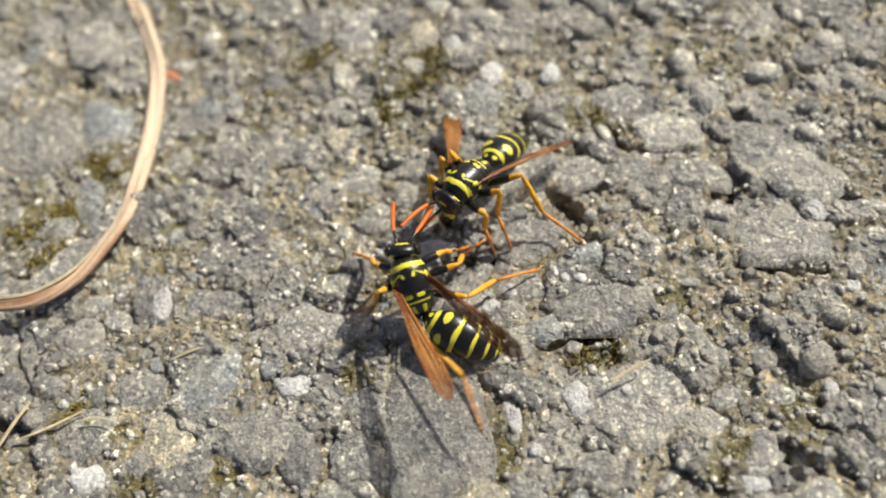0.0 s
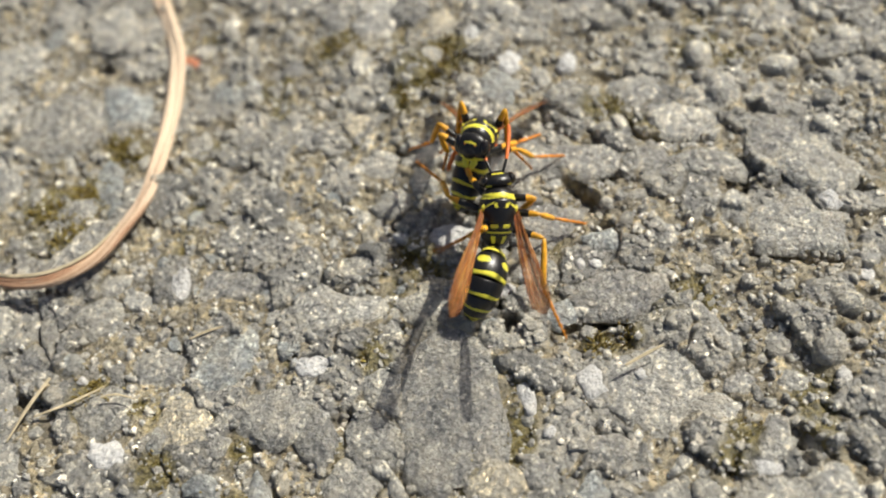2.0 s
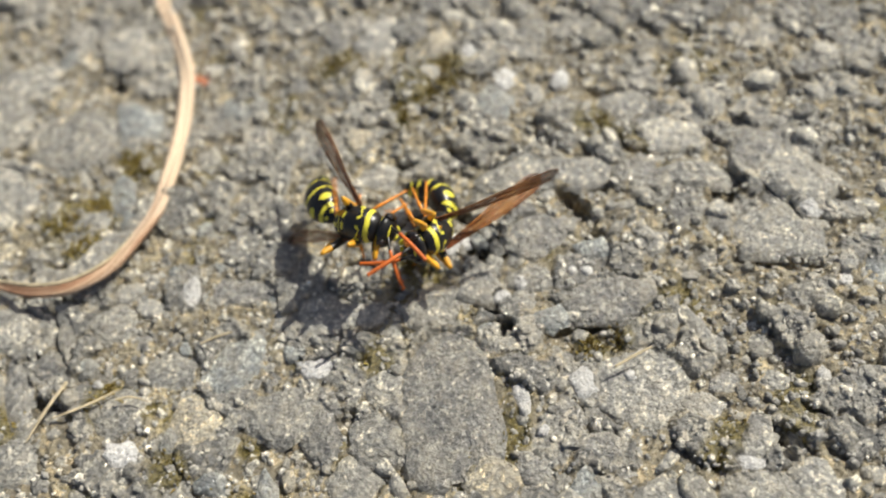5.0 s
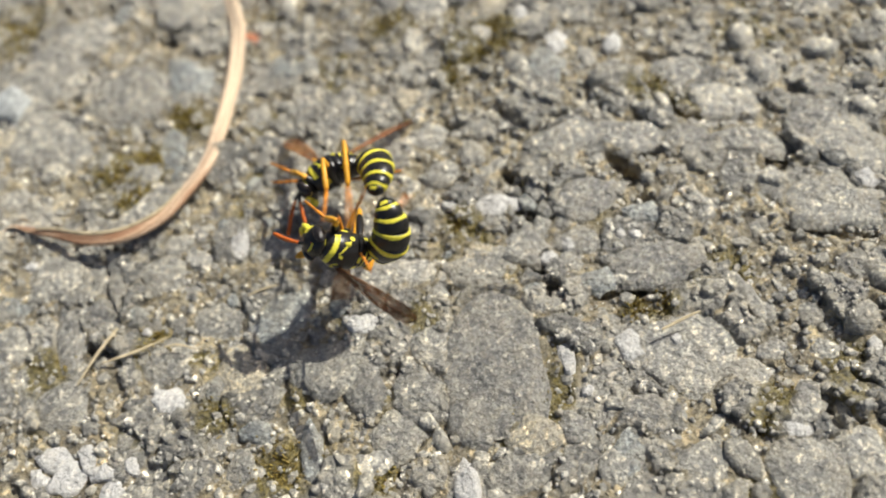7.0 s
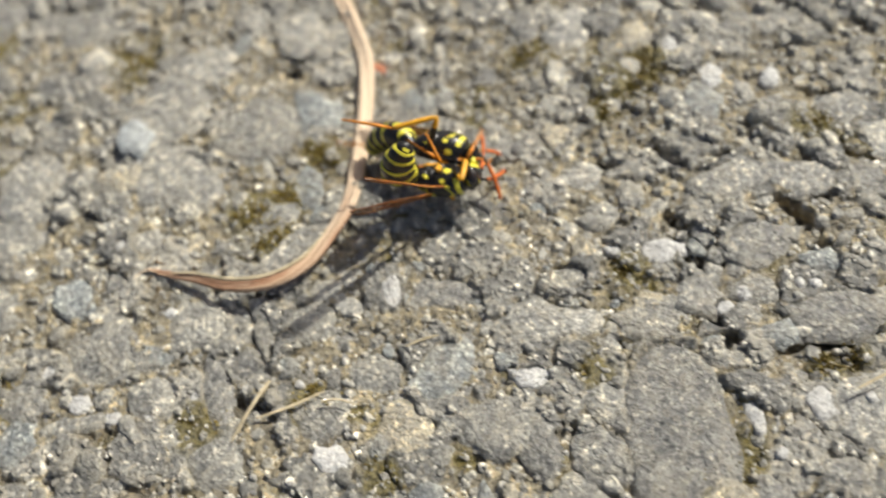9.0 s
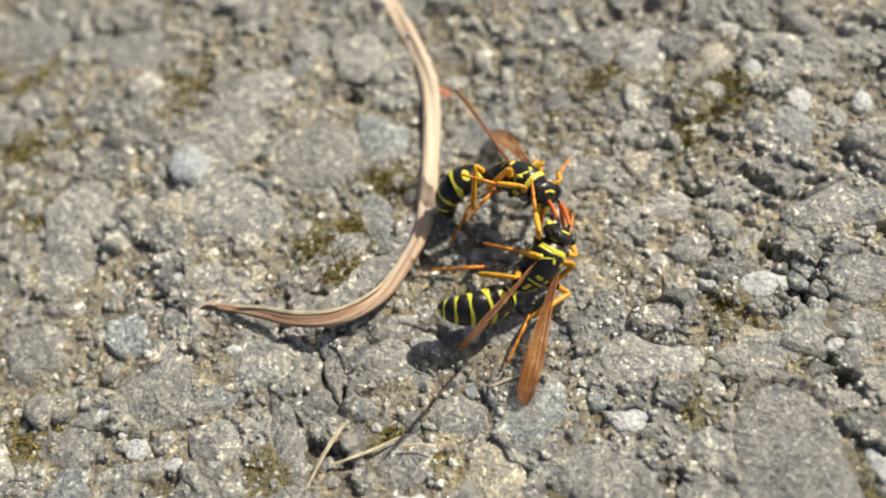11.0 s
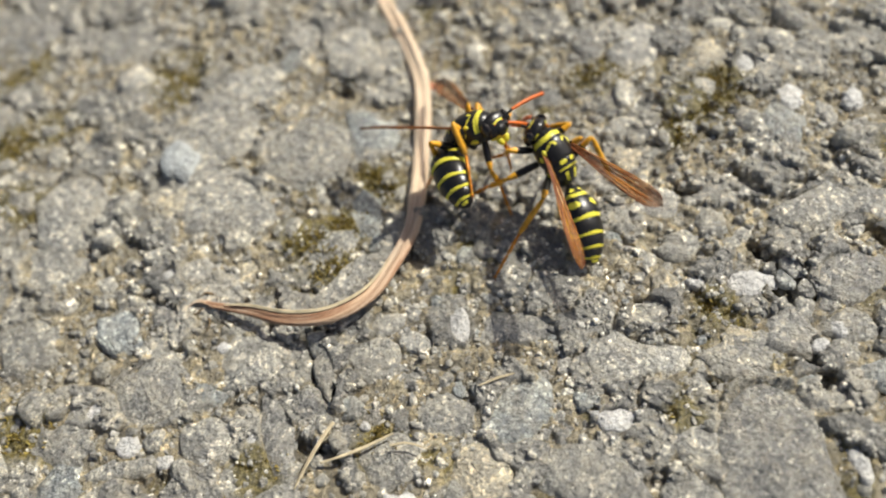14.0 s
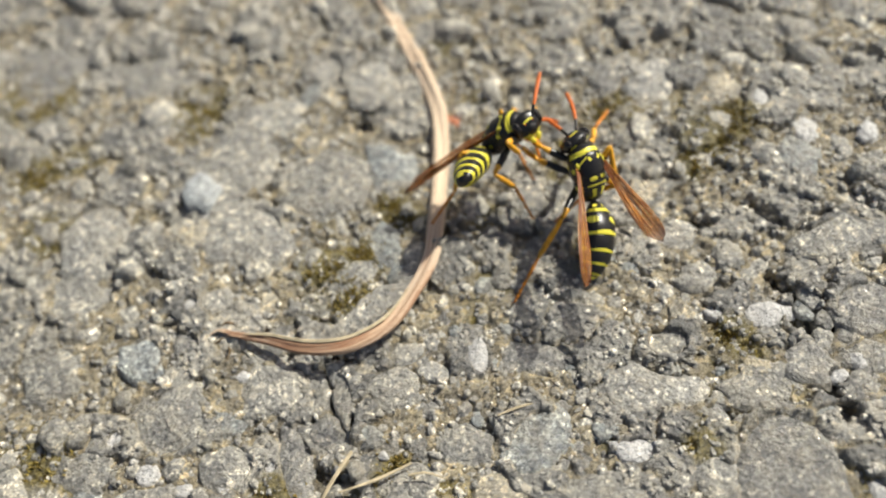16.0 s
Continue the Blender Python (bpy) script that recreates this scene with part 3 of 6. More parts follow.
lay('b', (5.3, 15.0, 1.4, 2.0, -10), (3.5, 31.3, 1.4, 1.3, -0), (-0.8, 56.3, 1.7, 2.0, -0), (8.1, 38.5, 1.7, 1.1, -0), (-27.0, 16.7, 1.2, 1.1, -0), (-31.3, 20.6, 0.9, 1.1, -0))
lay('b', (-21.6, 14.4, 1.0, 2.7, 10), (-26.3, 27.8, 2.2, 3.2, -20), (-51.6, 68.9, 1.2, 1.9, -0), (-41.5, 47.7, 1.6, 2.7, -0), (-63.4, 35.5, 2.1, 2.2, -0), (-65.8, 20.7, 2.2, 1.9, -0))
lay('b', (-27.2, 27.3, 1.3, 2.6, -10))
lay('l', (16.4, 30.2, 0.8, 2.7, 25), (17.0, 51.4, 3.4, 1.9, 5), (-16.2, 13.9, 1.5, 1.2, -0), (-12.9, 48.1, 1.8, 1.8, -0), (-8.8, 46.1, 1.3, 1.4, -0), (7.6, 47.4, 3.3, 2.0, -10))
lay('l', (16.3, 22.4, 2.1, 1.5, -10), (-50.1, 72.2, 1.8, 2.0, -0), (-57.0, 41.5, 1.6, 1.5, -0))
lay('g', (-46.3, 19.1, 2.5, 2.2, -0), (-49.1, 55.5, 3.9, 4.3, -0), (-53.1, 25.3, 2.5, 2.0, -0))
lay('l', (-35.2, 34.2, 1.5, 0.9, -10), (-13.7, 32.5, 2.1, 1.5, -10), (-41.8, 40.6, 1.3, 3.9, -50), (-17.8, 32.5, 2.6, 2.3, -0))
lay('g', (-73.2, 43.1, 3.6, 3.1, -0), (-72.0, 72.5, 3.6, 3.8, -0))
lay('l', (-38.3, 35.9, 1.5, 1.2, -0))
lay('w', (5.8, 24.9, 1.1, 1.4, -0), (0.4, 23.8, 0.7, 1.5, 10), (-8.2, 12.3, 0.9, 1.9, 5), (19.0, 17.3, 1.4, 0.8, -15), (28.7, 41.4, 0.9, 1.0, -0), (-3.5, 64.0, 1.0, 1.3, -0))
lay('w', (0.1, 59.6, 1.0, 1.7, -0), (6.2, 59.6, 0.7, 1.2, -0), (5.8, 36.1, 0.5, 0.5, -0), (7.1, 36.1, 0.5, 0.5, -0), (-10.9, 39.8, 0.5, 0.5, -0), (-6.0, 39.8, 0.9, 0.6, -0))
lay('w', (-17.7, 27.1, 1.2, 1.0, -0), (-35.8, 19.6, 1.4, 1.2, -20), (-59.4, 41.1, 0.7, 0.7, -0), (-64.1, 27.8, 0.6, 0.8, -0), (-60.2, 24.6, 1.1, 0.9, -0), (-18.4, 27.0, 1.4, 1.0, -10))
lay('w', (-31.4, 35.8, 0.9, 1.8, 15), (-6.4, 39.5, 1.8, 1.1, -0))
lay('t', (-20.0, 16.9, 0.6, 0.9, -0), (-2.3, 16.4, 2.1, 1.7, -10), (-7.8, 34.1, 1.2, 0.9, -20), (-29.4, 22.2, 2.5, 2.1, -0))
lay('p', (-61.4, 54.8, 1.8, 2.1, -0))
for x, y, r in ((-45.5, 14.4, 1.5), (-42.3, 14.4, 1.1), (-43.9, 12.4, 1.7), (-40.7, 13.1, 1.2), (-46.6, 12.3, 1.0), (-39.4, 11.4, 1.4), (-37.9, 13.6, 0.8)):
    lay("w", (x, y, r, r * 0.75, x * 40))
lay('w', (-10.5, 39.6, 0.7, 0.5, 0), (0.9, 35.3, 0.8, 0.8, 0), (-1.1, 33.6, 0.7, 0.7, 0), (-63.9, 27.8, 0.6, 0.75, 0), (-53.1, 33.8, 0.6, 0.5, 0), (-52.9, 23.3, 0.6, 0.6, 0), (-49.1, 25.3, 0.5, 0.5, 0), (-39.4, 26.5, 0.4, 0.4, 0))
lay('w', (-56.5, 23.2, 0.9, 0.6, 0), (-5.7, 39.9, 2, 0.7, 0), (30.3, 33.9, 0.75, 0.65, 0), (26.5, 24.6, 0.65, 0.7, 0), (5.9, 59.3, 0.7, 0.9, 0), (-1.8, 20.8, 0.5, 0.6, 0), (2.1, 20.6, 0.5, 0.5, 0), (10.0, 25.5, 0.5, 0.5, 0))
lay('t', (-7.5, 34.6, 1.3, 1.0, -30))

# deep grooves for gaps and shadows under broken edges: from, to, half width, depth
DARK_GROOVES += ((2.6, 29.8, 11.4, 31.5, 0.9, 1.8), (19.1, 46.4, 22.1, 43.5, 1.2, 1.6), (5.0, 45.3, 7.6, 42.9, 0.8, 1.5), (-6.0, 51.3, -3.1, 48.9, 0.8, 1.2), (-5.4, 43.7, -1.5, 40.9, 0.6, 1.3), (25.2, 47.5, 30.5, 42.9, 0.9, 1.4),)
DARK_GROOVES += ((23.4, 53.7, 25.2, 51.0, 1, 1.4), (9.0, 58.1, 12.4, 56.7, 0.9, 1.4), (-4.3, 39.1, -1.5, 37.6, 0.7, 1.3), (7.3, 20.5, 9.4, 19.5, 0.6, 1.2), (21.6, 20.5, 24.3, 18.1, 0.7, 1.6), (-12.4, 49.6, -9.8, 49.4, 0.7, 1.2),)
DARK_GROOVES += ((7.7, 40.2, 9.5, 39.8, 0.6, 1.2), (1.5, 50.5, -1.9, 49.6, 0.4, 1), (-14.9, 22.8, -14.0, 20.6, 0.5, 1), (-45.5, 35.3, -44.3, 32.8, 0.7, 1.8), (-44.3, 32.8, -42.7, 28.6, 0.9, 2), (-28.6, 35.3, -24.9, 33.8, 0.35, 1.3),)
DARK_GROOVES += ((-55.9, 58.0, -54.0, 56.0, 1.2, 1.3), (-54.2, 53.5, -52.2, 53.8, 0.6, 1), (-46.4, 65.1, -44.5, 64.3, 0.9, 1.2), (-43.7, 57.3, -42.4, 56.2, 0.6, 1), (-47.4, 49.1, -46.5, 48.4, 0.7, 1), (-44.9, 25.0, -43.0, 24.0, 1, 1.4),)
DARK_GROOVES += ((-4.5, 40.1, -2.4, 38.4, 0.9, 1.3), (-3.8, 35.2, -2.0, 32.6, 1, 1.4), (-1.4, 31.1, 0.0, 29.2, 0.9, 1.3), (-14.4, 34.2, -11.9, 31.6, 0.6, 1.2), (-10.0, 33.1, -8.3, 31.6, 0.6, 1.2), (-59.9, 36.9, -58.2, 36.3, 0.6, 1.2),)
DARK_GROOVES += ((-5.1, 43.7, -3.5, 41.6, 0.9, 1.5), (-3.5, 41.6, -0.7, 38.4, 1, 1.6), (-3.5, 34.7, -1.5, 31.9, 1, 1.7), (2.8, 40.8, 4.2, 41.8, 0.9, 1.4), (-9.7, 32.8, -7.0, 31.9, 0.5, 1.2), (-7.1, 34.2, -6.1, 32.8, 0.6, 1.2), (-12.1, 30.6, -9.6, 30.0, 0.6, 1.3), (-16.0, 38.1, -13.8, 36.8, 0.6, 1.2), (-0.9, 31.1, -0.1, 29.0, 0.8, 1.4))
DARK_GROOVES += ((20.6, 46.7, 23.8, 44.8, 0.9, 1.6), (29.2, 43.7, 32.9, 42.6, 0.9, 1.5), (10.4, 57.4, 13.2, 54.9, 0.9, 1.5), (5.5, 44.6, 8.3, 41.5, 1, 1.6), (21.4, 20.0, 22.6, 17.3, 0.8, 1.4), (-12.1, 50.0, -9.8, 49.4, 0.7, 1.2))
DARK_GROOVES += ((4.4, 45.0, 10.2, 45.2, 0.6, 1.2), (12.6, 49.8, 19.4, 49.0, 0.6, 1.3), (20.8, 36.6, 28.6, 35.2, 0.6, 1.2), (11.0, 52.6, 13.6, 48.8, 0.5, 1.0))


def bedded(x, y, z, worn):
    """Sinks the binder round each standing-out stone and along the dark grooves."""
    for kind, sx, sy, rx, ry, turn in LAID:
        near = (np.abs(x - sx) < 2 * max(rx, ry)) & (np.abs(y - sy) < 2 * max(rx, ry))
        c, s = math.cos(radians(turn)), math.sin(radians(turn))
        dx, dy = x[near] - sx, y[near] - sy
        d = np.hypot((c * dx + s * dy) / rx, (c * dy - s * dx) / ry)
        inside = np.clip((0.96 - d) / 0.22, 0, 1)
        z[near] = z[near] * (1 - inside) + inside * np.minimum(z[near] * 0.5, -0.25)
        worn[near] *= 1 - inside
    for x0, y0, x1, y1, half, depth in DARK_GROOVES:
        near = (x > min(x0, x1) - 3) & (x < max(x0, x1) + 3) & (y > min(y0, y1) - 3) & (y < max(y0, y1) + 3)
        px, py = x[near], y[near]
        run = np.array([x1 - x0, y1 - y0])
        u = np.clip(((px - x0) * run[0] + (py - y0) * run[1]) / (run @ run), 0, 1)
        wide = half * (0.55 + 0.9 * lattice(px, py, 1.3, 41)) * (1 - 0.5 * np.abs(2 * u - 1) ** 3)
        d = np.hypot(px - x0 - u * run[0], py - y0 - u * run[1])
        z[near] -= depth * np.clip((wide - d) / 0.35, 0, 1)
    return z, worn


SURFACE = []


def surface(x, y):
    """Height of the finished ground, grooves and beds included, in millimetres."""
    xs, ys, z = SURFACE
    return z[np.clip(np.searchsorted(ys, y), 0, len(ys) - 1), np.clip(np.searchsorted(xs, x), 0, len(xs) - 1)]


def build_ground():
    far = np.array([60, 62, 66, 75, 95, 150, 400, 1500, 6000, 30000.0])
    fine = np.concatenate([np.arange(-112, -96, 0.6), np.arange(-96, 44, 0.21), np.arange(44, 60.01, 0.6)])
    xs = np.concatenate([-112 - (far[::-1] - 58), fine, far])
    fine = np.concatenate([np.arange(-8, 8, 0.5), np.arange(8, 86, 0.21), np.arange(86, 104.01, 0.5)])
    ys = np.concatenate([-8 - (far[::-1] - 58), fine, far + 46])
    x, y = np.meshgrid(xs, ys)
    z, worn, tone = ground_parts(x, y)
    z, worn = bedded(x, y, z, worn)
    z = z + swell(x, y)
    # away from the patch the road lies level and even
    level = np.clip(np.maximum(np.maximum(-104 - x, x - 50), np.maximum(-2 - y, y - 96)) / 8, 0, 1)
    z, worn, tone = z * (1 - level), worn * (1 - level) + 0.6 * level, tone * (1 - level) + 0.5 * level
    SURFACE.extend((xs, ys, z))
    co = np.stack([x, y, z], -1).reshape(-1, 3) * MM
    nx, ny = len(xs), len(ys)
    i = np.arange(nx * ny).reshape(ny, nx)
    quads = np.stack([i[:-1, :-1], i[:-1, 1:], i[1:, 1:], i[1:, :-1]], -1).reshape(-1, 4)
    data = bpy.data.meshes.new("ground")
    data.vertices.add(len(co))
    data.vertices.foreach_set("co", co.ravel())
    data.loops.add(quads.size)
    data.loops.foreach_set("vertex_index", quads.ravel().astype(np.int32))
    data.polygons.add(len(quads))
    data.polygons.foreach_set("loop_start", np.arange(0, quads.size, 4, dtype=np.int32))
    data.polygons.foreach_set("use_smooth", np.ones(len(quads), bool))
    data.update()
    data.validate()
    moss = np.zeros(x.shape)
    for mx, my, r in MOSS + MOSS_MORE:
        moss = np.maximum(moss, np.exp(-((x - mx) ** 2 + (y - my) ** 2) / (r * r)))
    moss += 0.7 * np.clip((lattice(x, y, 4.0, 9) - 0.62) * 4, 0, 1) * np.clip(0.5 - z, 0, 1) * (1 - level)
    for name, values in (("moss", np.clip(moss, 0, 1)), ("worn", worn), ("tone", tone)):
        data.attributes.new(name, "FLOAT", "POINT").data.foreach_set("value", values.ravel().astype(np.float32))
    data.materials.append(BINDER)
    return tagged(new("ground", data), "weathered grey asphalt with exposed stones and moss", "ground", kind="structure")


def stone_shape(rng, sides, flat, rings=2):
    """Vertices and faces of one chipped stone of unit radius: foot, shoulder, rim and crown."""
    radii = 1 + rng.uniform(-0.22, 0.2, sides) + 0.12 * np.cos(2 * (np.arange(sides) * 2 * np.pi / sides - rng.uniform(0, 3.14)))
    turn = (np.arange(sides) + rng.uniform(-0.36, 0.36, sides)) * 2 * np.pi / sides
    tilt = rng.uniform(-0.25, 0.25, 2)
    levels = ((1.22, -0.75, 0.0), (1.02, flat * 0.2, 0.5), (0.66, flat * 0.9, 0.22)) if rings == 2 else ((1.0, -0.6, 0.0), (0.7, flat * 0.8, 0.12))
    verts, faces = [], []
    for size, z, rough in levels:
        for k in range(sides):
            r = size * radii[k] * (1 + rng.uniform(-0.06, 0.06))
            px, py = r * math.cos(turn[k]), r * math.sin(turn[k])
            lean = (tilt[0] * px + tilt[1] * py) if z > 0 else 0
            verts.append((px, py, z + lean + rng.uniform(-rough, rough) * flat))
    verts.append((rng.uniform(-0.15, 0.15), rng.uniform(-0.15, 0.15), flat * 1.05))
    top = len(verts) - 1
    n = len(levels)
    for level in range(n - 1):
        for k in range(sides):
            a, b = level * sides + k, level * sides + (k + 1) % sides
            faces.append((a, b, b + sides, a + sides))
    for k in range(sides):
        faces.append(((n - 1) * sides + k, (n - 1) * sides + (k + 1) % sides, top))
    return verts, faces


GROUND = build_ground()
RNG = np.random.default_rng(7)
SHAPES = []
for number in range(18):
    verts, faces = stone_shape(RNG, 12, RNG.uniform(0.28, 0.5))
    SHAPES.append((verts, faces))
SHAPE_DATA = {}
TAKEN = []


def stone(kind, x, y, rx, ry, turn, lift=0.0):
    """A stone of its own, bedded in the ground."""
    number = int(RNG.integers(len(SHAPES)))
    if (kind, number) not in SHAPE_DATA:
        data = bpy.data.meshes.new("stone")
        data.from_pydata([Vector(v) * MM for v in SHAPES[number][0]], [], SHAPES[number][1])
        data.materials.append(STONES[kind])
        data.polygons.foreach_set("use_smooth", [True] * len(data.polygons))
        SHAPE_DATA[kind, number] = data
    base = float(swell(x, y))
    z = float(ground_height(np.array(x), np.array(y))) - base
    height = min(0.8, 0.19 * min(rx, ry) + 0.3) * {"w": 1.15, "p": 2.1}.get(kind, 1.0)
    ob = new("stone", SHAPE_DATA[kind, number])
    ob.parent = GROUND
    low = base + 0.5 * min(z, 0.3) - 0.02 + lift
    ob.matrix_basis = Matrix.LocRotScale((x * MM, y * MM, low * MM), Euler((RNG.uniform(-0.08, 0.08), RNG.uniform(-0.08, 0.08), radians(turn))), (rx * 1.04, ry * 1.04, height))
    TAKEN.append((x, y, max(rx, ry) * 0.5 + min(rx, ry) * 0.5))
    return ob


for kind, x, y, rx, ry, turn in LAID:
    stone(kind, x, y, rx, ry, turn, 0.9 if kind == "p" else 0.1)

# ordinary stones fill the rest of the road, large ones first
COUNT = len(TAKEN)
spots = np.array(TAKEN)
loose = []
for size, tries in ((2.6, 40), (1.9, 140), (1.3, 650), (0.85, 2200), (0.5, 9000)):
    for _ in range(tries):
        r = size * RNG.uniform(0.8, 1.15)
        x, y = RNG.uniform(-110, 58), RNG.uniform(-6, 102)
        gap = 0.9 if size > 1 else 0.86
        if np.any((spots[:, 0] - x) ** 2 + (spots[:, 1] - y) ** 2 < (gap * (spots[:, 2] + r)) ** 2):
            continue
        spots = np.vstack([spots, (x, y, r)])
        loose.append((x, y, r))
near = sorted(loose, key=lambda s: -s[2] + 0.05 * abs(s[1] - 35) + 0.03 * abs(s[0] + 20))
for x, y, r in near[: 300 - COUNT]:
    kind = RNG.choice(list("ddgggggbblllt"))
    stone(str(kind), x, y, r * RNG.uniform(0.85, 1.15), r * RNG.uniform(0.75, 1.05), RNG.uniform(0, 360))


def clear(x, y, r):
    """True where no standing-out stone lies; one grain in twelve stays on top of them."""
    for _, sx, sy, rx, ry, turn in LAID:
        if abs(x - sx) < 7 and abs(y - sy) < 7:
            c, s = math.cos(radians(turn)), math.sin(radians(turn))
            if math.hypot((c * (x - sx) + s * (y - sy)) / (rx + 0.3 * r), (c * (y - sy) - s * (x - sx)) / (ry + 0.3 * r)) < 0.98:
                return r < 0.4 and RNG.random() < 0.34
    return True


def joined(name, rows, mat, label, sides, height, rings):
    """Many small stones in one mesh, each an island of its own."""
    shapes = [stone_shape(RNG, sides, RNG.uniform(0.35, 0.65), rings) for _ in range(24)]
    verts, faces = [], []
    place = np.array(rows)
    for (x, y, r), ground in zip(rows, surface(place[:, 0], place[:, 1])):
        shape = shapes[int(RNG.integers(len(shapes)))]
        a, sx, sy = RNG.uniform(0, 6.28), r * RNG.uniform(0.85, 1.2), r * RNG.uniform(0.7, 1.05)
        z = float(ground) + RNG.uniform(-0.15, 0.1) * height - 0.3 * r * (rings == 1)
        base, c, s = len(verts), math.cos(a), math.sin(a)
        tx, ty = RNG.uniform(-0.25, 0.25, 2)
        for vx, vy, vz in shape[0]:
            px, py = vx * sx, vy * sy
            verts.append(((x + c * px - s * py) * MM, (y + s * px + c * py) * MM, (z + vz * r * height + tx * px + ty * py) * MM))
        faces += [tuple(base + i for i in f) for f in shape[1]]
    data = bpy.data.meshes.new(name)
    data.from_pydata(verts, [], faces)
    data.materials.append(mat)
    data.polygons.foreach_set("use_smooth", [True] * len(data.polygons))
    ob = new(name, data)
    ob.parent = GROUND
    return tagged(ob, label, kind="stuff")


# ---- things on the ground ----
def ribbon(name, points, widths, mat, label, category, lip=0.35):
    """A dry blade swept along a smooth line through the points: a shallow channel with rolled edges."""
    pts = [Vector(p) for p in points]
    line, wide = [], []
    for k in range(len(pts) - 1):
        p0, p1, p2, p3 = pts[max(0, k - 1)], pts[k], pts[k + 1], pts[min(len(pts) - 1, k + 2)]
        for n in range(10):
            u = n / 10
            line.append(0.5 * (2 * p1 + (p2 - p0) * u + (2 * p0 - 5 * p1 + 4 * p2 - p3) * u * u + (3 * p1 - p0 - 3 * p2 + p3) * u ** 3))
            wide.append(widths[k] * (1 - u) + widths[k + 1] * u)
    line.append(pts[-1])
    wide.append(widths[-1])
    bm = bmesh.new()
    uv = bm.loops.layers.uv.new("UVMap")
    around, loops = 18, []
    for k, (p, w) in enumerate(zip(line, wide)):
        ahead = (line[min(k + 1, len(line) - 1)] - line[max(k - 1, 0)]).normalized()
        m = frame_at(p, ahead, (0, 0, 1)) @ pose(0, 0, 0, 25 * math.sin(k * 0.09), 0, 0)
        ring = []
        for i in range(around):
            a = 2 * math.pi * i / around
            ridge = 1 + 0.07 * math.cos(a * 6 + 0.3 * math.sin(k * 0.2))
            y, z = w / 2 * math.cos(a) * ridge, w * lip * math.sin(a) * ridge
            if math.sin(a) > 0.2:
                z -= w * 0.2 * math.sin(a) * math.exp(-(math.cos(a) / 0.45) ** 2)
            ring.append(bm.verts.new((m @ Vector((0, y, z))) * MM))
        loops.append(ring)
    for k in range(len(loops) - 1):
        for i in range(around):
            f = bm.faces.new((loops[k][i], loops[k][(i + 1) % around], loops[k + 1][(i + 1) % around], loops[k + 1][i]))
            for loop, (kk, ii) in zip(f.loops, ((k, i), (k, i + 1), (k + 1, i + 1), (k + 1, i))):
                loop[uv].uv = (kk / len(loops), ii / around)
    bm.faces.new(reversed(loops[0]))
    bm.faces.new(loops[-1])
    bmesh.ops.recalc_face_normals(bm, faces=bm.faces)
    return tagged(link_mesh(name, bm, mat), label, category)


BLADE = ((-54.9, 37.8, 1.2), (-50.9, 36.9, 1.5), (-47.0, 35.8, 2.0), (-42.9, 36.0, 2.2), (-39.6, 38.2, 1.9), (-37.7, 41.8, 1.4), (-36.4, 45.6, 0.8), (-36.2, 49.6, 0.2), (-36.2, 53.7, -0.5), (-36.3, 57.7, -1.0), (-36.5, 61.8, -1.0), (-37.0, 65.9, -1.0), (-38.3, 69.8, -1.0), (-39.9, 73.5, -0.8), (-41.7, 77.2, -0.6), (-44.9, 84.0, -0.2))
blade = ribbon("dry_grass_blade", BLADE,
       (0.55, 0.85, 1.1, 1.35, 1.55, 1.7, 1.75, 1.7, 1.65, 1.7, 1.75, 1.8, 1.85, 1.9, 1.9, 1.8), STRAW,
       "curved pale tan dry grass blade browned towards its tip", "grass blade")
# added pale ribbon: the blade's white highlight, put into colour
EDGE = [tuple(p[k] + d[k] for k in range(3)) for p, d in zip(BLADE[:6], ((1.6, -0.3, 0.45), (0.2, 0.35, 0.45), (0.1, 0.5, 0.5), (-0.2, 0.5, 0.5), (-0.3, 0.4, 0.5), (-0.3, 0.2, 0.4)))]
edge = ribbon("pale_edge", EDGE, (0.12, 0.3, 0.34, 0.36, 0.36, 0.12), FIBRE, "pale strip for the highlight along the inner edge", "")
edge.parent = blade
frayed = ribbon("frayed_tip", ((-54.5, 37.8, 1.1), (-56.1, 38.2, 1.1), (-57.3, 37.6, 0.8)), (0.55, 0.4, 0.1), STRAW, "frayed tip", "")
frayed.parent = blade
for points, widths in ((((-41.9, 26.6, 0.9), (-43.4, 23.9, 0.8), (-44.7, 20.9, 0.6)), (0.3, 0.42, 0.15)), (((-36.7, 25.7, 0.7), (-39.6, 24.2, 0.8), (-42.7, 23.1, 0.7)), (0.12, 0.35, 0.2)),
                       (((-61.7, 32.5, 0.6), (-60.3, 32.5, 0.8), (-59.1, 33.2, 0.5)), (0.2, 0.5, 0.15)), (((-36.9, 24.6, 0.8), (-35.4, 24.8, 0.9), (-33.7, 24.4, 0.6)), (0.2, 0.2, 0.1)),
                       (((8.7, 25.8, 0.7), (10.7, 26.8, 0.9), (12.1, 27.5, 0.8)), (0.2, 0.3, 0.12)), (((-29.6, 29.9, 0.7), (-28.0, 30.5, 0.9), (-26.6, 31.0, 0.7)), (0.14, 0.26, 0.1))):
    ribbon("grass_shred", points, widths, FIBRE, "short bleached shred of dry grass on the asphalt", "grass shred")


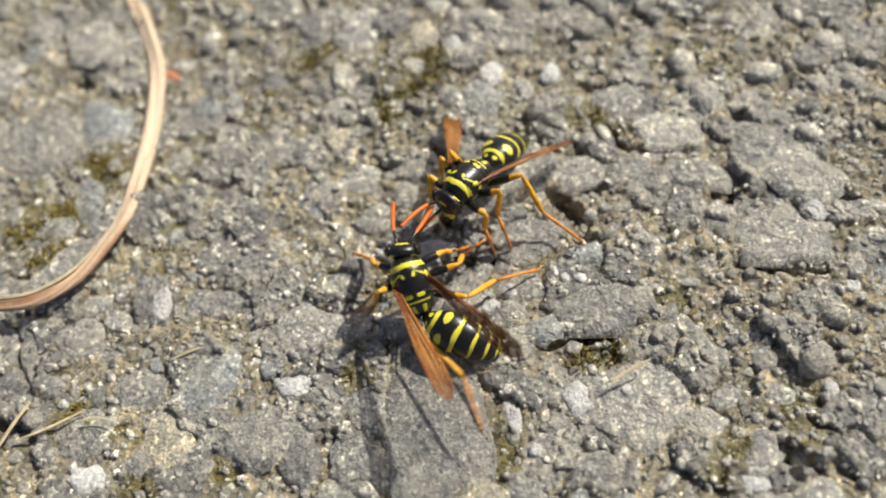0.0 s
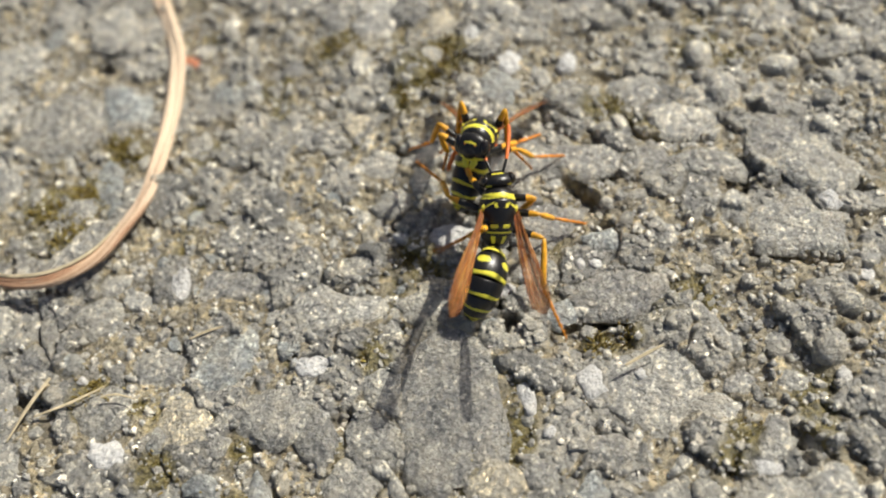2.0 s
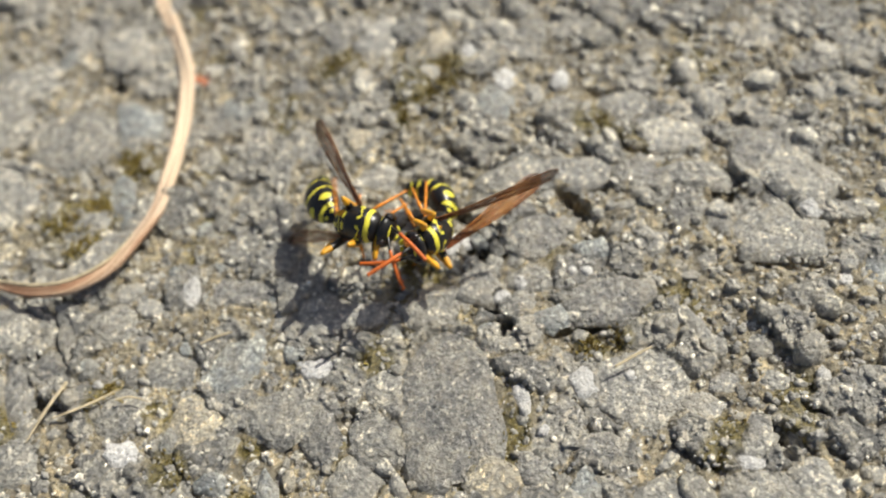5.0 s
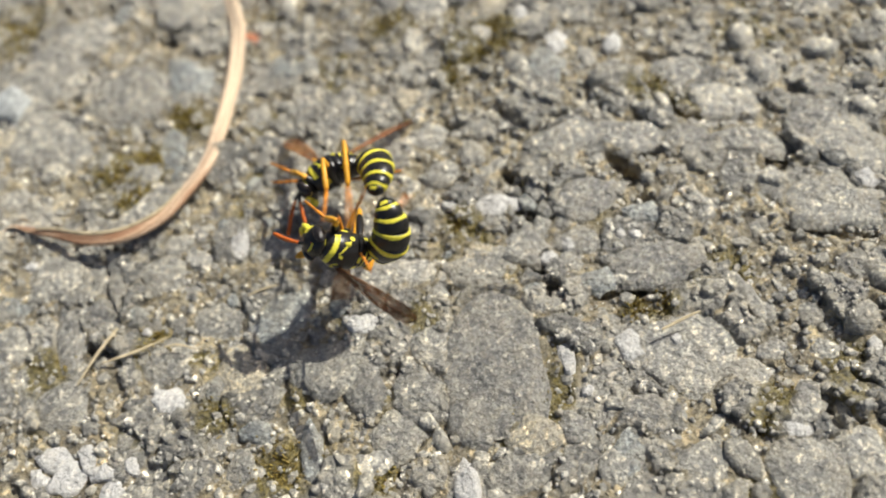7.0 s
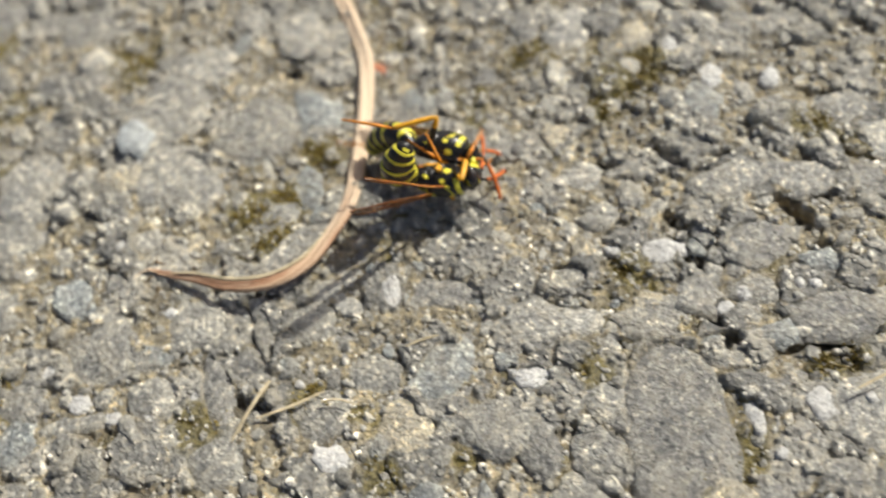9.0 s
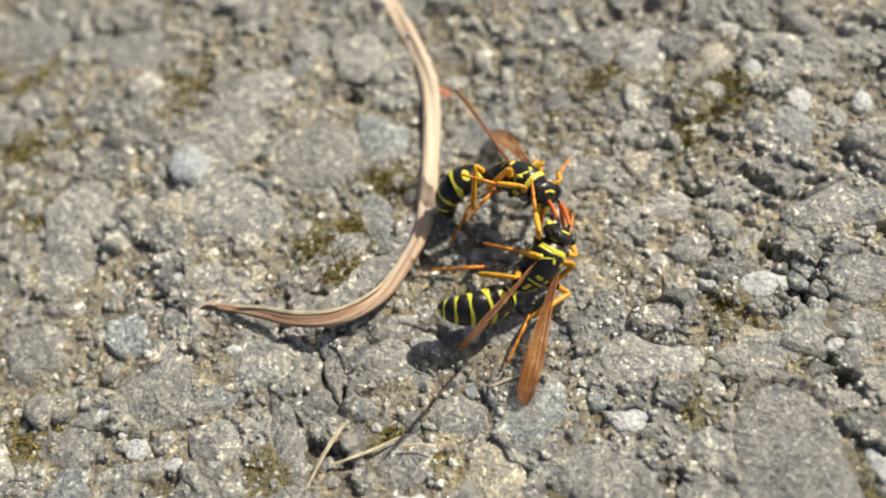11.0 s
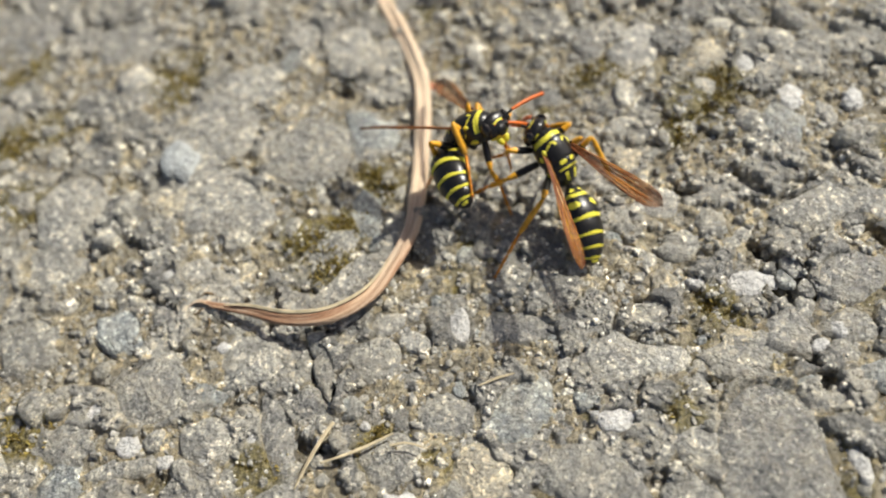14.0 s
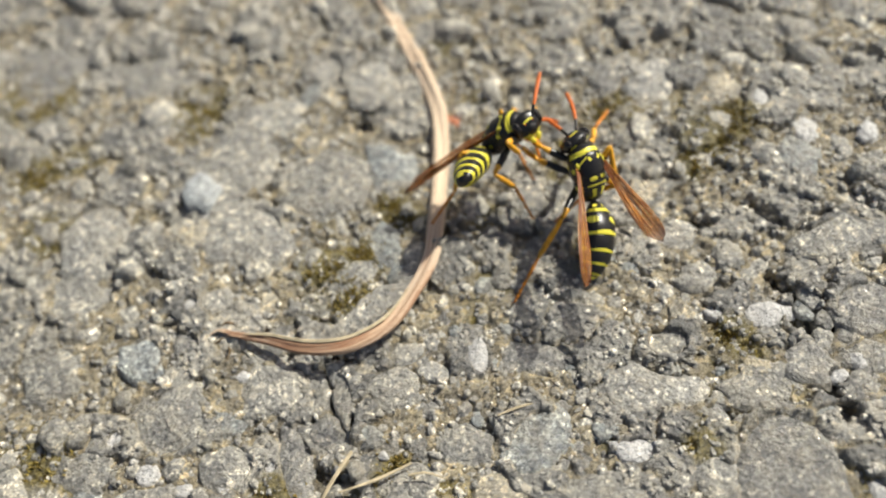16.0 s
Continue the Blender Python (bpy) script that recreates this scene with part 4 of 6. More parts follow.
for points, widths in ((((-54.3, 38.2, 0.5), (-55.7, 37.5, 0.8), (-56.9, 36.5, 0.4)), (0.3, 0.22, 0.08)), (((-54.1, 38.6, 0.5), (-55.5, 39.2, 0.9), (-56.5, 38.5, 0.5)), (0.26, 0.2, 0.08)),
                       (((-56.1, 38.2, 0.4), (-57.7, 36.7, 0.7), (-58.5, 34.9, 0.4)), (0.16, 0.24, 0.08)), (((-55.3, 37.2, 0.6), (-54.7, 36.2, 0.8), (-55.0, 35.2, 0.5)), (0.12, 0.16, 0.06))):
    ribbon("root_shred", points, widths, HUSK, "brown frayed root fibre by the blade's tip", "fibre")


def flake(x, y, r):
    bm = bmesh.new()
    verts, faces = stone_shape(RNG, 7, 0.5)
    made = [bm.verts.new((vx * r * MM, vy * r * 0.7 * MM, vz * r * MM)) for vx, vy, vz in verts]
    for f in faces:
        bm.faces.new([made[i] for i in f])
    ob = tagged(link_mesh("red_flake", bm, REDBIT), "small brick-red flake lying by the dry blade", "flake")
    ob.location = (x * MM, y * MM, (float(ground_height(np.array(x), np.array(y))) + 0.55) * MM)


flake(-35.6, 65.0, 0.95)

near_wasp = build_wasp("black and yellow paper wasp with spread amber wings, grappling")
far_wasp = build_wasp("black and yellow paper wasp with yellow face gripping its rival")

# ---- small stones, last ----
joined("gravel", [row for row in near[300 - COUNT:] if clear(*row)], GRAVEL, "small grey stones bedded in the worn asphalt", 8, 0.8, 2)
grains = [(float(a), float(b), float(c)) for a, b, c in zip(RNG.uniform(-94, 43, 36000), RNG.uniform(8, 86, 36000), 0.12 + 0.42 * RNG.random(36000) ** 2.0)]
joined("sand_grains", [row for row in grains if clear(*row)], SAND, "pale sand grains lying in the joints", 6, 1.0, 1)


def moss_tufts():
    """Short pointed moss shoots crowded in the hollows."""
    verts, faces = [], []
    for mx, my, r in MOSS + MOSS_MORE:
        count = int(60 * r)
        px, py = RNG.normal(mx, r * 0.5, count), RNG.normal(my, r * 0.42, count)
        for x, y, z in zip(px, py, ground_height(px, py)):
            if z - swell(x, y) > 0.25:
                continue
            lean, tall = RNG.normal(0, 0.35, 2), RNG.uniform(0.25, 0.7)
            turn, wide = RNG.uniform(0, 6.28), RNG.uniform(0.05, 0.11)
            base = len(verts)
            for k in range(3):
                a = turn + k * 2.1
                verts.append(((x + wide * math.cos(a)) * MM, (y + wide * math.sin(a)) * MM, (z - 0.05) * MM))
            for k in range(3):
                a = turn + k * 2.1
                verts.append(((x + 0.6 * lean[0] * tall + wide * math.cos(a)) * MM, (y + 0.6 * lean[1] * tall + wide * math.sin(a)) * MM, (z + 0.6 * tall) * MM))
            verts.append(((x + lean[0] * tall) * MM, (y + lean[1] * tall) * MM, (z + tall) * MM))
            faces += [(base + k, base + (k + 1) % 3, base + 3 + (k + 1) % 3, base + 3 + k) for k in range(3)]
            faces += [(base + 3 + k, base + 3 + (k + 1) % 3, base + 6) for k in range(3)]
    data = bpy.data.meshes.new("moss")
    data.from_pydata(verts, [], faces)
    data.materials.append(MOSS_GREEN)
    return tagged(new("moss", data), "olive-green moss shoots in hollows of the asphalt", "moss", kind="stuff")


moss_tufts()


def motions():
    # -- poses --
    beats = []
    beats.append(beat(0, (-7.34, 33.71, 5.03), (0.571, 0.222, -0.222, 0.758), (0.96, -0.25, -0.16), (-0.68, -0.73, 0.05), (0.18, -0.24, -0.95), 52,
        ((-0.72, -0.16, 0.68), (-0.59, -0.46, 0.66)), ((0.65, -0.12, -0.75), (0.42, -0.6, -0.68)),
        ((3.5, 4.9, -7.8), (0.7, -5.7, -6.8), (-2, 6.7, -3.6), (0.8, -7.1, -7), (-12.8, -1.8, 3.5), (-3, -11, -4.6))))
    beats.append(beat(0.25, (-6.28, 33.85, 4.84), (-0.619, -0.283, 0.23, -0.696), (0.96, -0.23, -0.17), (-0.46, -0.88, 0.11), (0.4, -0.26, -0.88), 104,
        ((-0.52, -0.03, 0.85), (-0.53, -0.36, 0.77)), ((0.62, -0.17, -0.77), (0.67, -0.62, -0.4)),
        ((3.7, 6.4, -6.7), (1.1, -6.6, -6.5), (-0.8, 6, -4.1), (0.8, -8.9, -6.2), (-11, 4.7, 1.1), (-1.5, -10.1, -4.4))))
    beats.append(beat(0.5, (-5.21, 33.99, 4.65), (0.66, 0.341, -0.235, 0.626), (0.96, -0.21, -0.18), (-0.2, -0.96, 0.17), (0.6, -0.26, -0.76), 156,
        ((-0.28, 0.1, 0.95), (-0.45, -0.26, 0.86)), ((0.59, -0.22, -0.78), (0.83, -0.56, -0.06)),
        ((3.7, 7.6, -5.2), (1.6, -7.5, -6.1), (0.1, 5.2, -4.2), (0.8, -10.5, -4.9), (-6.4, 7.9, -1.3), (-0.2, -9.1, -4.1))))
    beats.append(beat(1, (-4.62, 32.71, 4.74), (-0.734, -0.291, 0.292, -0.54), (0.96, -0.03, -0.29), (0.32, -0.75, 0.58), (0.81, -0.11, -0.58), 111,
        ((-0, -0.01, 1), (-0.26, -0.38, 0.89)), ((0.97, -0.08, -0.23), (0.96, -0.23, -0.15)),
        ((7.7, 1.3, -3.7), (5.3, -4.1, -6.6), (1, 3.3, -6.1), (-1.1, -7.6, -4), (-6.7, 7.8, -0.4), (1.3, -6.6, -6.8))))
    beats.append(beat(1.167, (-3.85, 31.54, 5.54), (0.739, 0.275, -0.271, 0.552), (0.97, -0.04, -0.23), (0.75, -0.64, -0.16), (0.91, -0.04, -0.42), 117,
        ((-0.15, 0.08, 0.99), (-0.33, -0.26, 0.91)), ((0.88, 0, -0.47), (0.95, -0.3, -0.01)),
        ((6, 3, -5.7), (4.8, -3.7, -6.9), (-0.4, 5.8, -6.4), (-1.2, -6.7, -5.4), (-6.5, 9, -2), (-1.2, -6.1, -6.5))))
    beats.append(beat(1.333, (-3.08, 30.36, 6.33), (0.742, 0.259, -0.251, 0.565), (0.98, -0.06, -0.17), (0.62, -0.05, -0.78), (0.97, 0.02, -0.24), 123,
        ((-0.28, 0.16, 0.94), (-0.39, -0.14, 0.91)), ((0.73, 0.08, -0.68), (0.92, -0.37, 0.13)),
        ((3.2, 4.1, -6.7), (4.3, -3.3, -7.2), (-2.2, 8.2, -5.2), (-1.2, -5.5, -6.4), (-5.9, 10.1, -3.8), (-3.2, -5.1, -5.7))))
    beats.append(beat(1.5, (-2.31, 29.19, 7.13), (0.745, 0.244, -0.23, 0.577), (0.99, -0.07, -0.11), (0.03, 0.57, -0.82), (1, 0.08, -0.05), 130,
        ((-0.42, 0.25, 0.88), (-0.45, -0.01, 0.89)), ((0.51, 0.16, -0.84), (0.87, -0.42, 0.27)),
        ((0.1, 4.5, -6.6), (3.8, -2.9, -7.3), (-4.4, 10, -2.6), (-1.1, -4.2, -7.2), (-4.9, 10.8, -5.8), (-4.4, -3.9, -4.6))))
    beats.append(beat(1.75, (-1.85, 33.71, 6.34), (-0.705, -0.288, 0.191, -0.619), (0.99, 0.04, -0.14), (-0.64, 0.61, -0.47), (0.62, 0, -0.78), 118,
        ((-0.51, 0.3, 0.81), (-0.5, -0.02, 0.86)), ((0.64, 0.18, -0.75), (0.92, -0.35, -0.15)),
        ((2.7, 4.1, -7.7), (0.2, -3.4, -6.5), (-0.1, 9.3, -6.3), (-1.3, -7, -5.8), (-4.9, 7.5, -5.6), (-8, -5.7, -2.1))))
    beats.append(beat(2, (-1.39, 38.23, 5.55), (-0.661, -0.33, 0.151, -0.657), (0.97, 0.14, -0.17), (-0.94, 0.31, 0.14), (-0.17, -0.08, -0.98), 106,
        ((-0.59, 0.35, 0.72), (-0.56, -0.03, 0.83)), ((0.74, 0.2, -0.64), (0.81, -0.21, -0.54)),
        ((5.6, 3, -7.9), (-2, -3, -4.2), (3.9, 6.1, -8.2), (-1.2, -9.1, -3.1), (-4.2, 4.7, -4.8), (-10.2, -5.7, 3.5))))
    beats.append(beat(2.25, (-0.56, 38.76, 5.97), (-0.633, -0.317, 0.166, -0.687), (0.99, 0.02, -0.15), (-0.63, 0.73, -0.25), (0.69, 0.04, -0.73), 119,
        ((-0.62, 0.35, 0.7), (-0.55, -0.09, 0.83)), ((0.93, 0.31, -0.21), (0.85, -0.23, -0.48)),
        ((6.2, 4.9, -6.5), (0.8, -4.5, -6.3), (1.5, 6.1, -6.3), (0.5, -8.7, -6.1), (-2.8, 6.2, -7), (-8.2, -7.1, 0.4))))
    beats.append(beat(2.5, (0.28, 39.29, 6.38), (0.604, 0.303, -0.181, 0.715), (0.99, -0.1, -0.12), (-0.05, 0.84, -0.53), (0.98, 0.13, 0.12), 132,
        ((-0.64, 0.35, 0.68), (-0.54, -0.15, 0.83)), ((0.89, 0.35, 0.27), (0.88, -0.25, -0.41)),
        ((6.4, 6.5, -4.6), (5.4, -4.7, -6.4), (-0, 5.2, -4.4), (2.5, -6.8, -8.8), (-0, 7.1, -8.9), (-5.6, -7.1, -2.1))))
    beats.append(beat(2.75, (1.87, 44.37, 7.18), (-0.507, -0.403, 0.063, -0.759), (0.97, 0.05, -0.24), (-0.16, 0.51, -0.85), (0.9, 0.44, 0), 124,
        ((-0.57, 0.56, 0.61), (-0.46, 0.2, 0.86)), ((0.99, 0.11, -0.11), (0.72, -0.62, -0.31)),
        ((2.6, 2.7, -5.9), (4.5, -4, -5.4), (-1.5, 4.1, -4.5), (0.9, -6.5, -6.6), (-2.9, 8.3, -9.5), (-5.5, -5.6, -3.1))))
    beats.append(beat(3, (3.46, 49.45, 7.98), (-0.391, -0.489, -0.056, -0.778), (0.91, 0.21, -0.36), (-0.23, 0.06, -0.97), (0.7, 0.71, -0.11), 115,
        ((-0.46, 0.73, 0.5), (-0.32, 0.53, 0.78)), ((0.86, -0.16, -0.48), (0.45, -0.88, -0.16)),
        ((0.8, 0.5, -3.3), (3.7, -3.3, -4.3), (-2.5, 2.8, -4.2), (-0.1, -5.4, -4.4), (-6.3, 9.1, -9.5), (-5.1, -4.1, -3.7))))
    beats.append(beat(4.25, (-2.77, 42.88, 6.55), (0.005, -0.478, 0.212, -0.853), (0.9, 0.09, -0.42), (-0.33, -0.22, -0.92), (0.92, 0.29, -0.26), 125,
        ((-0.76, 0.22, 0.61), (-0.58, 0.15, 0.8)), ((0.67, -0.04, -0.74), (0.85, -0.28, -0.44)),
        ((1.8, 1.8, -4.5), (0.7, -3.2, -4.3), (-1.2, 3.1, -3.6), (-2.2, -4, -4.2), (-7, 5.6, -6.2), (-4.3, -2.9, -2.7))))
    beats.append(beat(5.5, (-8.99, 36.3, 5.12), (-0.4, 0.354, -0.43, 0.727), (0.88, -0.03, -0.48), (-0.4, -0.48, -0.78), (0.92, -0.19, -0.35), 134,
        ((-0.78, -0.37, 0.5), (-0.71, -0.26, 0.65)), ((0.39, 0.08, -0.92), (0.75, 0.48, -0.46)),
        ((3.7, 3.7, -4.3), (-1.1, -2.1, -2.9), (-0.2, 2.8, -2.9), (-3.2, -2.2, -3.4), (-5.6, 2.8, -3.4), (-3.2, -1.9, -2))))
    beats.append(beat(5.667, (-9.75, 37.28, 5.05), (-0.335, 0.299, -0.461, 0.765), (0.94, -0.01, -0.35), (-0.54, -0.29, -0.79), (0.75, -0.52, -0.4), 107,
        ((-0.87, -0.34, 0.35), (-0.8, -0.25, 0.54)), ((0.27, 0.46, -0.84), (0.6, 0.65, -0.47)),
        ((3.8, 3.6, -4.3), (-0.1, 0.1, -3.7), (-0.7, 3.3, -5.2), (-1.5, -2.7, -4.1), (-7.2, 2.1, -6), (-5.3, -3.1, -4))))
    beats.append(beat(5.833, (-10.5, 38.26, 4.98), (-0.266, 0.241, -0.487, 0.796), (0.98, 0.01, -0.21), (-0.66, -0.08, -0.75), (0.48, -0.78, -0.39), 80,
        ((-0.94, -0.29, 0.19), (-0.87, -0.24, 0.43)), ((0.11, 0.77, -0.63), (0.41, 0.79, -0.46)),
        ((4, 3.5, -4.2), (1.7, 1.4, -2.9), (-1.1, 2.4, -7.9), (0.2, -2.7, -4), (-7.8, 0.3, -9), (-6.5, -4.1, -7))))
    beats.append(beat(6, (-11.26, 39.24, 4.91), (-0.195, 0.181, -0.508, 0.819), (1, 0.03, -0.07), (-0.74, 0.13, -0.66), (0.14, -0.93, -0.33), 53,
        ((-0.97, -0.24, 0.02), (-0.93, -0.23, 0.3)), ((-0.07, 0.94, -0.32), (0.21, 0.88, -0.42)),
        ((4.2, 3.4, -4.2), (3, 1.2, -1.2), (-1.3, -0.1, -10.3), (1.5, -2.2, -3.3), (-7.1, -2.6, -11.9), (-6.7, -4.9, -10.6))))
    beats.append(beat(6.167, (-14.23, 38.57, 4.48), (0.061, 0.195, -0.474, 0.857), (0.99, 0.02, -0.15), (-0.98, 0.01, -0.18), (-0.03, -0.92, -0.38), 37,
        ((-0.98, -0.05, 0.22), (-0.87, -0.39, 0.3)), ((-0.26, 0.9, -0.34), (-0.06, 0.67, -0.74)),
        ((2.4, 4.1, -3.5), (2.8, 0.3, 0.7), (-0.2, 3, -8.6), (0.6, -4.6, -2.8), (-7.5, 3.4, -7.5), (-6.2, -5.8, -7.6))))
    beats.append(beat(6.333, (-17.2, 37.9, 4.04), (-0.312, -0.196, 0.407, -0.836), (0.97, 0.01, -0.22), (-0.92, -0.11, 0.37), (-0.19, -0.88, -0.43), 20,
        ((-0.91, 0.14, 0.39), (-0.79, -0.54, 0.29)), ((-0.45, 0.82, -0.35), (-0.31, 0.31, -0.9)),
        ((0.9, 4, -2.6), (1.6, -1.5, 1.3), (0.6, 4.7, -6), (-1.4, -6, -0.5), (-4.9, 5, -2.7), (-5.3, -5.9, -4.8))))
    beats.append(beat(6.5, (-20.17, 37.22, 3.6), (0.542, 0.184, -0.313, 0.758), (0.95, 0, -0.3), (-0.58, -0.19, 0.79), (-0.36, -0.82, -0.45), 4,
        ((-0.78, 0.32, 0.54), (-0.68, -0.68, 0.27)), ((-0.61, 0.71, -0.35), (-0.5, -0.11, -0.86)),
        ((0, 3.2, -1.6), (0.3, -2.7, 0.1), (1, 4.8, -3.3), (-3.6, -4.6, 2.8), (-2.1, 3, -0.5), (-4.1, -5.1, -2.7))))
    beats.append(beat(6.667, (-19.53, 34.84, 5.3), (-0.43, -0.242, 0.407, -0.769), (0.99, 0.04, -0.16), (-0.31, -0.66, 0.68), (-0.1, -0.57, -0.81), 44,
        ((-0.66, 0.02, 0.75), (-0.98, -0.14, 0.14)), ((-0.53, 0.64, -0.56), (-0.27, 0.19, -0.94)),
        ((-1, 2.6, -0.7), (0.9, -3.7, -1.8), (-0.2, 5, -5.9), (-1, -3.9, 1.8), (-4.6, 4.4, -1.9), (-3, -4.5, -0))))
    beats.append(beat(6.833, (-18.88, 32.46, 7), (0.308, 0.293, -0.491, 0.76), (1, 0.08, -0.01), (0.04, -0.93, 0.36), (0.17, -0.19, -0.97), 85,
        ((-0.43, -0.28, 0.86), (-0.89, 0.46, -0.05)), ((-0.42, 0.54, -0.73), (0, 0.47, -0.88)),
        ((-1.4, 1.4, 0.2), (2.1, -2.8, -3.9), (-2.2, 3.6, -8.3), (0.3, -2.6, 0.3), (-7.1, 3.1, -5.1), (-1.8, -3, 1.2))))
    beats.append(beat(7, (-18.24, 30.08, 8.7), (-0.178, -0.338, 0.563, -0.733), (0.98, 0.12, 0.13), (0.39, -0.92, -0.08), (0.41, 0.25, -0.88), 126,
        ((-0.15, -0.54, 0.83), (-0.44, 0.87, -0.21)), ((-0.28, 0.4, -0.87), (0.27, 0.67, -0.69)),
        ((-1.2, -0.1, 0.8), (3.3, -0.1, -4.6), (-4.5, 0.4, -9.6), (0.3, -1, -1.2), (-7.8, -1.1, -8.4), (-0.9, -1.3, 1))))
    beats.append(beat(7.167, (-20.18, 31.83, 7.1), (-0.209, -0.073, 0.675, -0.703), (0.99, 0.13, 0.07), (0, -0.88, -0.47), (0.54, 0.13, -0.83), 108,
        ((-0.43, -0.51, 0.74), (0.03, 0.95, -0.31)), ((-0.22, 0.63, -0.75), (0.18, 0.7, -0.69)),
        ((-0.7, 3, 0.6), (2, -0.8, -4.1), (1, -2.9, -7.2), (0.1, -2.1, -0.5), (-6.9, 2.4, -5.3), (-3.9, -2.2, 1.3))))
    beats.append(beat(7.333, (-22.13, 33.57, 5.49), (0.223, -0.197, -0.73, 0.615), (0.99, 0.15, 0.01), (-0.39, -0.57, -0.72), (0.66, 0.02, -0.75), 91,
        ((-0.68, -0.44, 0.59), (0.5, 0.8, -0.34)), ((-0.13, 0.81, -0.57), (0.09, 0.71, -0.69)),
        ((1.6, 4.5, -1.1), (1.2, -1.1, -3.2), (3.2, -2.3, -2.7), (-1.3, -3, -0.5), (-4.5, 3.4, -2.5), (-6.5, -1.8, -2.5))))
    beats.append(beat(7.5, (-24.07, 35.32, 3.89), (-0.218, 0.451, 0.723, -0.475), (0.99, 0.16, -0.06), (-0.66, -0.09, -0.75), (0.76, -0.1, -0.65), 73,
        ((-0.86, -0.32, 0.39), (0.84, 0.46, -0.28)), ((-0.04, 0.94, -0.35), (0, 0.73, -0.69)),
        ((4.1, 2.9, -2.9), (1, -1.1, -2.1), (1.9, -0.1, -0.4), (-3.2, -2.9, -1.3), (-2.1, 2.2, -1.1), (-4.3, 0.3, -7.7))))
    beats.append(beat(7.667, (-24.44, 37.16, 3.66), (0.078, 0.753, 0.585, -0.291), (0.98, 0.15, -0.14), (-0.33, 0.39, -0.86), (0.74, -0.26, -0.62), 83,
        ((-0.78, 0.19, 0.59), (0.57, 0.82, -0.06)), ((-0.1, 0.51, -0.85), (-0.03, 0.4, -0.92)),
        ((2.1, 3.2, -1.9), (1.5, -1.9, -2.8), (1.6, 0.8, -0.8), (-1.7, -3.6, -1.4), (-1.8, 2.6, -0.7), (-5.4, -0.5, -5.8))))
    beats.append(beat(7.833, (-24.81, 39, 3.43), (-0.356, -0.88, -0.312, 0.04), (0.96, 0.15, -0.23), (0.1, 0.74, -0.67), (0.71, -0.41, -0.57), 92,
        ((-0.46, 0.64, 0.61), (0.15, 0.97, 0.18)), ((-0.12, -0.13, -0.98), (-0.05, 0, -1)),
        ((1.1, 2.1, -1.2), (2.7, -2.8, -2.8), (0.9, 1.2, -1.2), (-0.3, -3.6, -1.5), (-1.4, 2.8, -0.3), (-5.7, -1.1, -3.9))))
    beats.append(beat(8, (-25.17, 40.83, 3.2), (0.552, 0.803, -0.034, 0.221), (0.94, 0.14, -0.32), (0.51, 0.83, -0.24), (0.66, -0.56, -0.51), 101,
        ((0, 0.9, 0.44), (-0.31, 0.88, 0.37)), ((-0.09, -0.72, -0.69), (-0.07, -0.39, -0.92)),
        ((1.4, 0.8, -1.1), (4.3, -3.2, -1.9), (0.3, 1, -1.3), (0.7, -2.9, -1.5), (-0.9, 2.9, 0.2), (-5.3, -1.5, -2.2))))
    beats.append(beat(8.167, (-25.4, 40.23, 3.62), (0.588, 0.774, -0.002, 0.235), (0.96, 0.06, -0.27), (0.44, 0.88, -0.16), (0.73, -0.46, -0.5), 93,
        ((-0.12, 0.89, 0.44), (-0.39, 0.84, 0.37)), ((0.2, -0.72, -0.67), (-0.01, -0.66, -0.75)),
        ((0.6, 1.4, -1.1), (4.2, -3.1, -1.9), (0.3, 1, -1.3), (0.5, -2.9, -1.5), (-0.7, 2.3, -1.6), (-5.5, -1.8, -2))))
    beats.append(beat(8.333, (-25.62, 39.63, 4.05), (0.621, 0.742, 0.031, 0.249), (0.97, -0.03, -0.23), (0.37, 0.92, -0.07), (0.8, -0.36, -0.47), 84,
        ((-0.25, 0.86, 0.44), (-0.47, 0.8, 0.37)), ((0.47, -0.66, -0.59), (0.06, -0.86, -0.5)),
        ((-0.3, 1.6, -1.5), (4.1, -3.1, -1.9), (0.2, 0.9, -1.3), (0.4, -2.9, -1.5), (-1, 1.1, -1.8), (-5.6, -2.1, -1.8))))
    beats.append(beat(8.5, (-25.84, 39.02, 4.48), (0.653, 0.708, 0.063, 0.262), (0.98, -0.11, -0.18), (0.3, 0.95, 0.02), (0.86, -0.26, -0.44), 76,
        ((-0.37, 0.83, 0.43), (-0.55, 0.75, 0.36)), ((0.7, -0.55, -0.46), (0.12, -0.97, -0.2)),
        ((-1.2, 1.4, -2.2), (4, -3, -1.9), (0.2, 0.9, -1.3), (0.2, -2.9, -1.4), (-1.1, 0.8, -1.1), (-5.7, -2.4, -1.6))))
    beats.append(beat(8.75, (-26.23, 42.38, 4.18), (-0.588, -0.796, -0.021, -0.144), (0.98, -0.06, -0.21), (0.24, 0.96, -0.17), (0.82, -0.3, -0.48), 85,
        ((-0.38, 0.9, 0.21), (-0.59, 0.76, 0.27)), ((0.57, -0.74, -0.35), (0.08, -0.79, -0.61)),
        ((0.7, 1.5, -4.6), (4.2, -3.1, -2), (0.1, 1, -2.4), (0.3, -2.9, -1.2), (-2.3, 0.8, -2), (-5.5, -2.5, -1.6))))
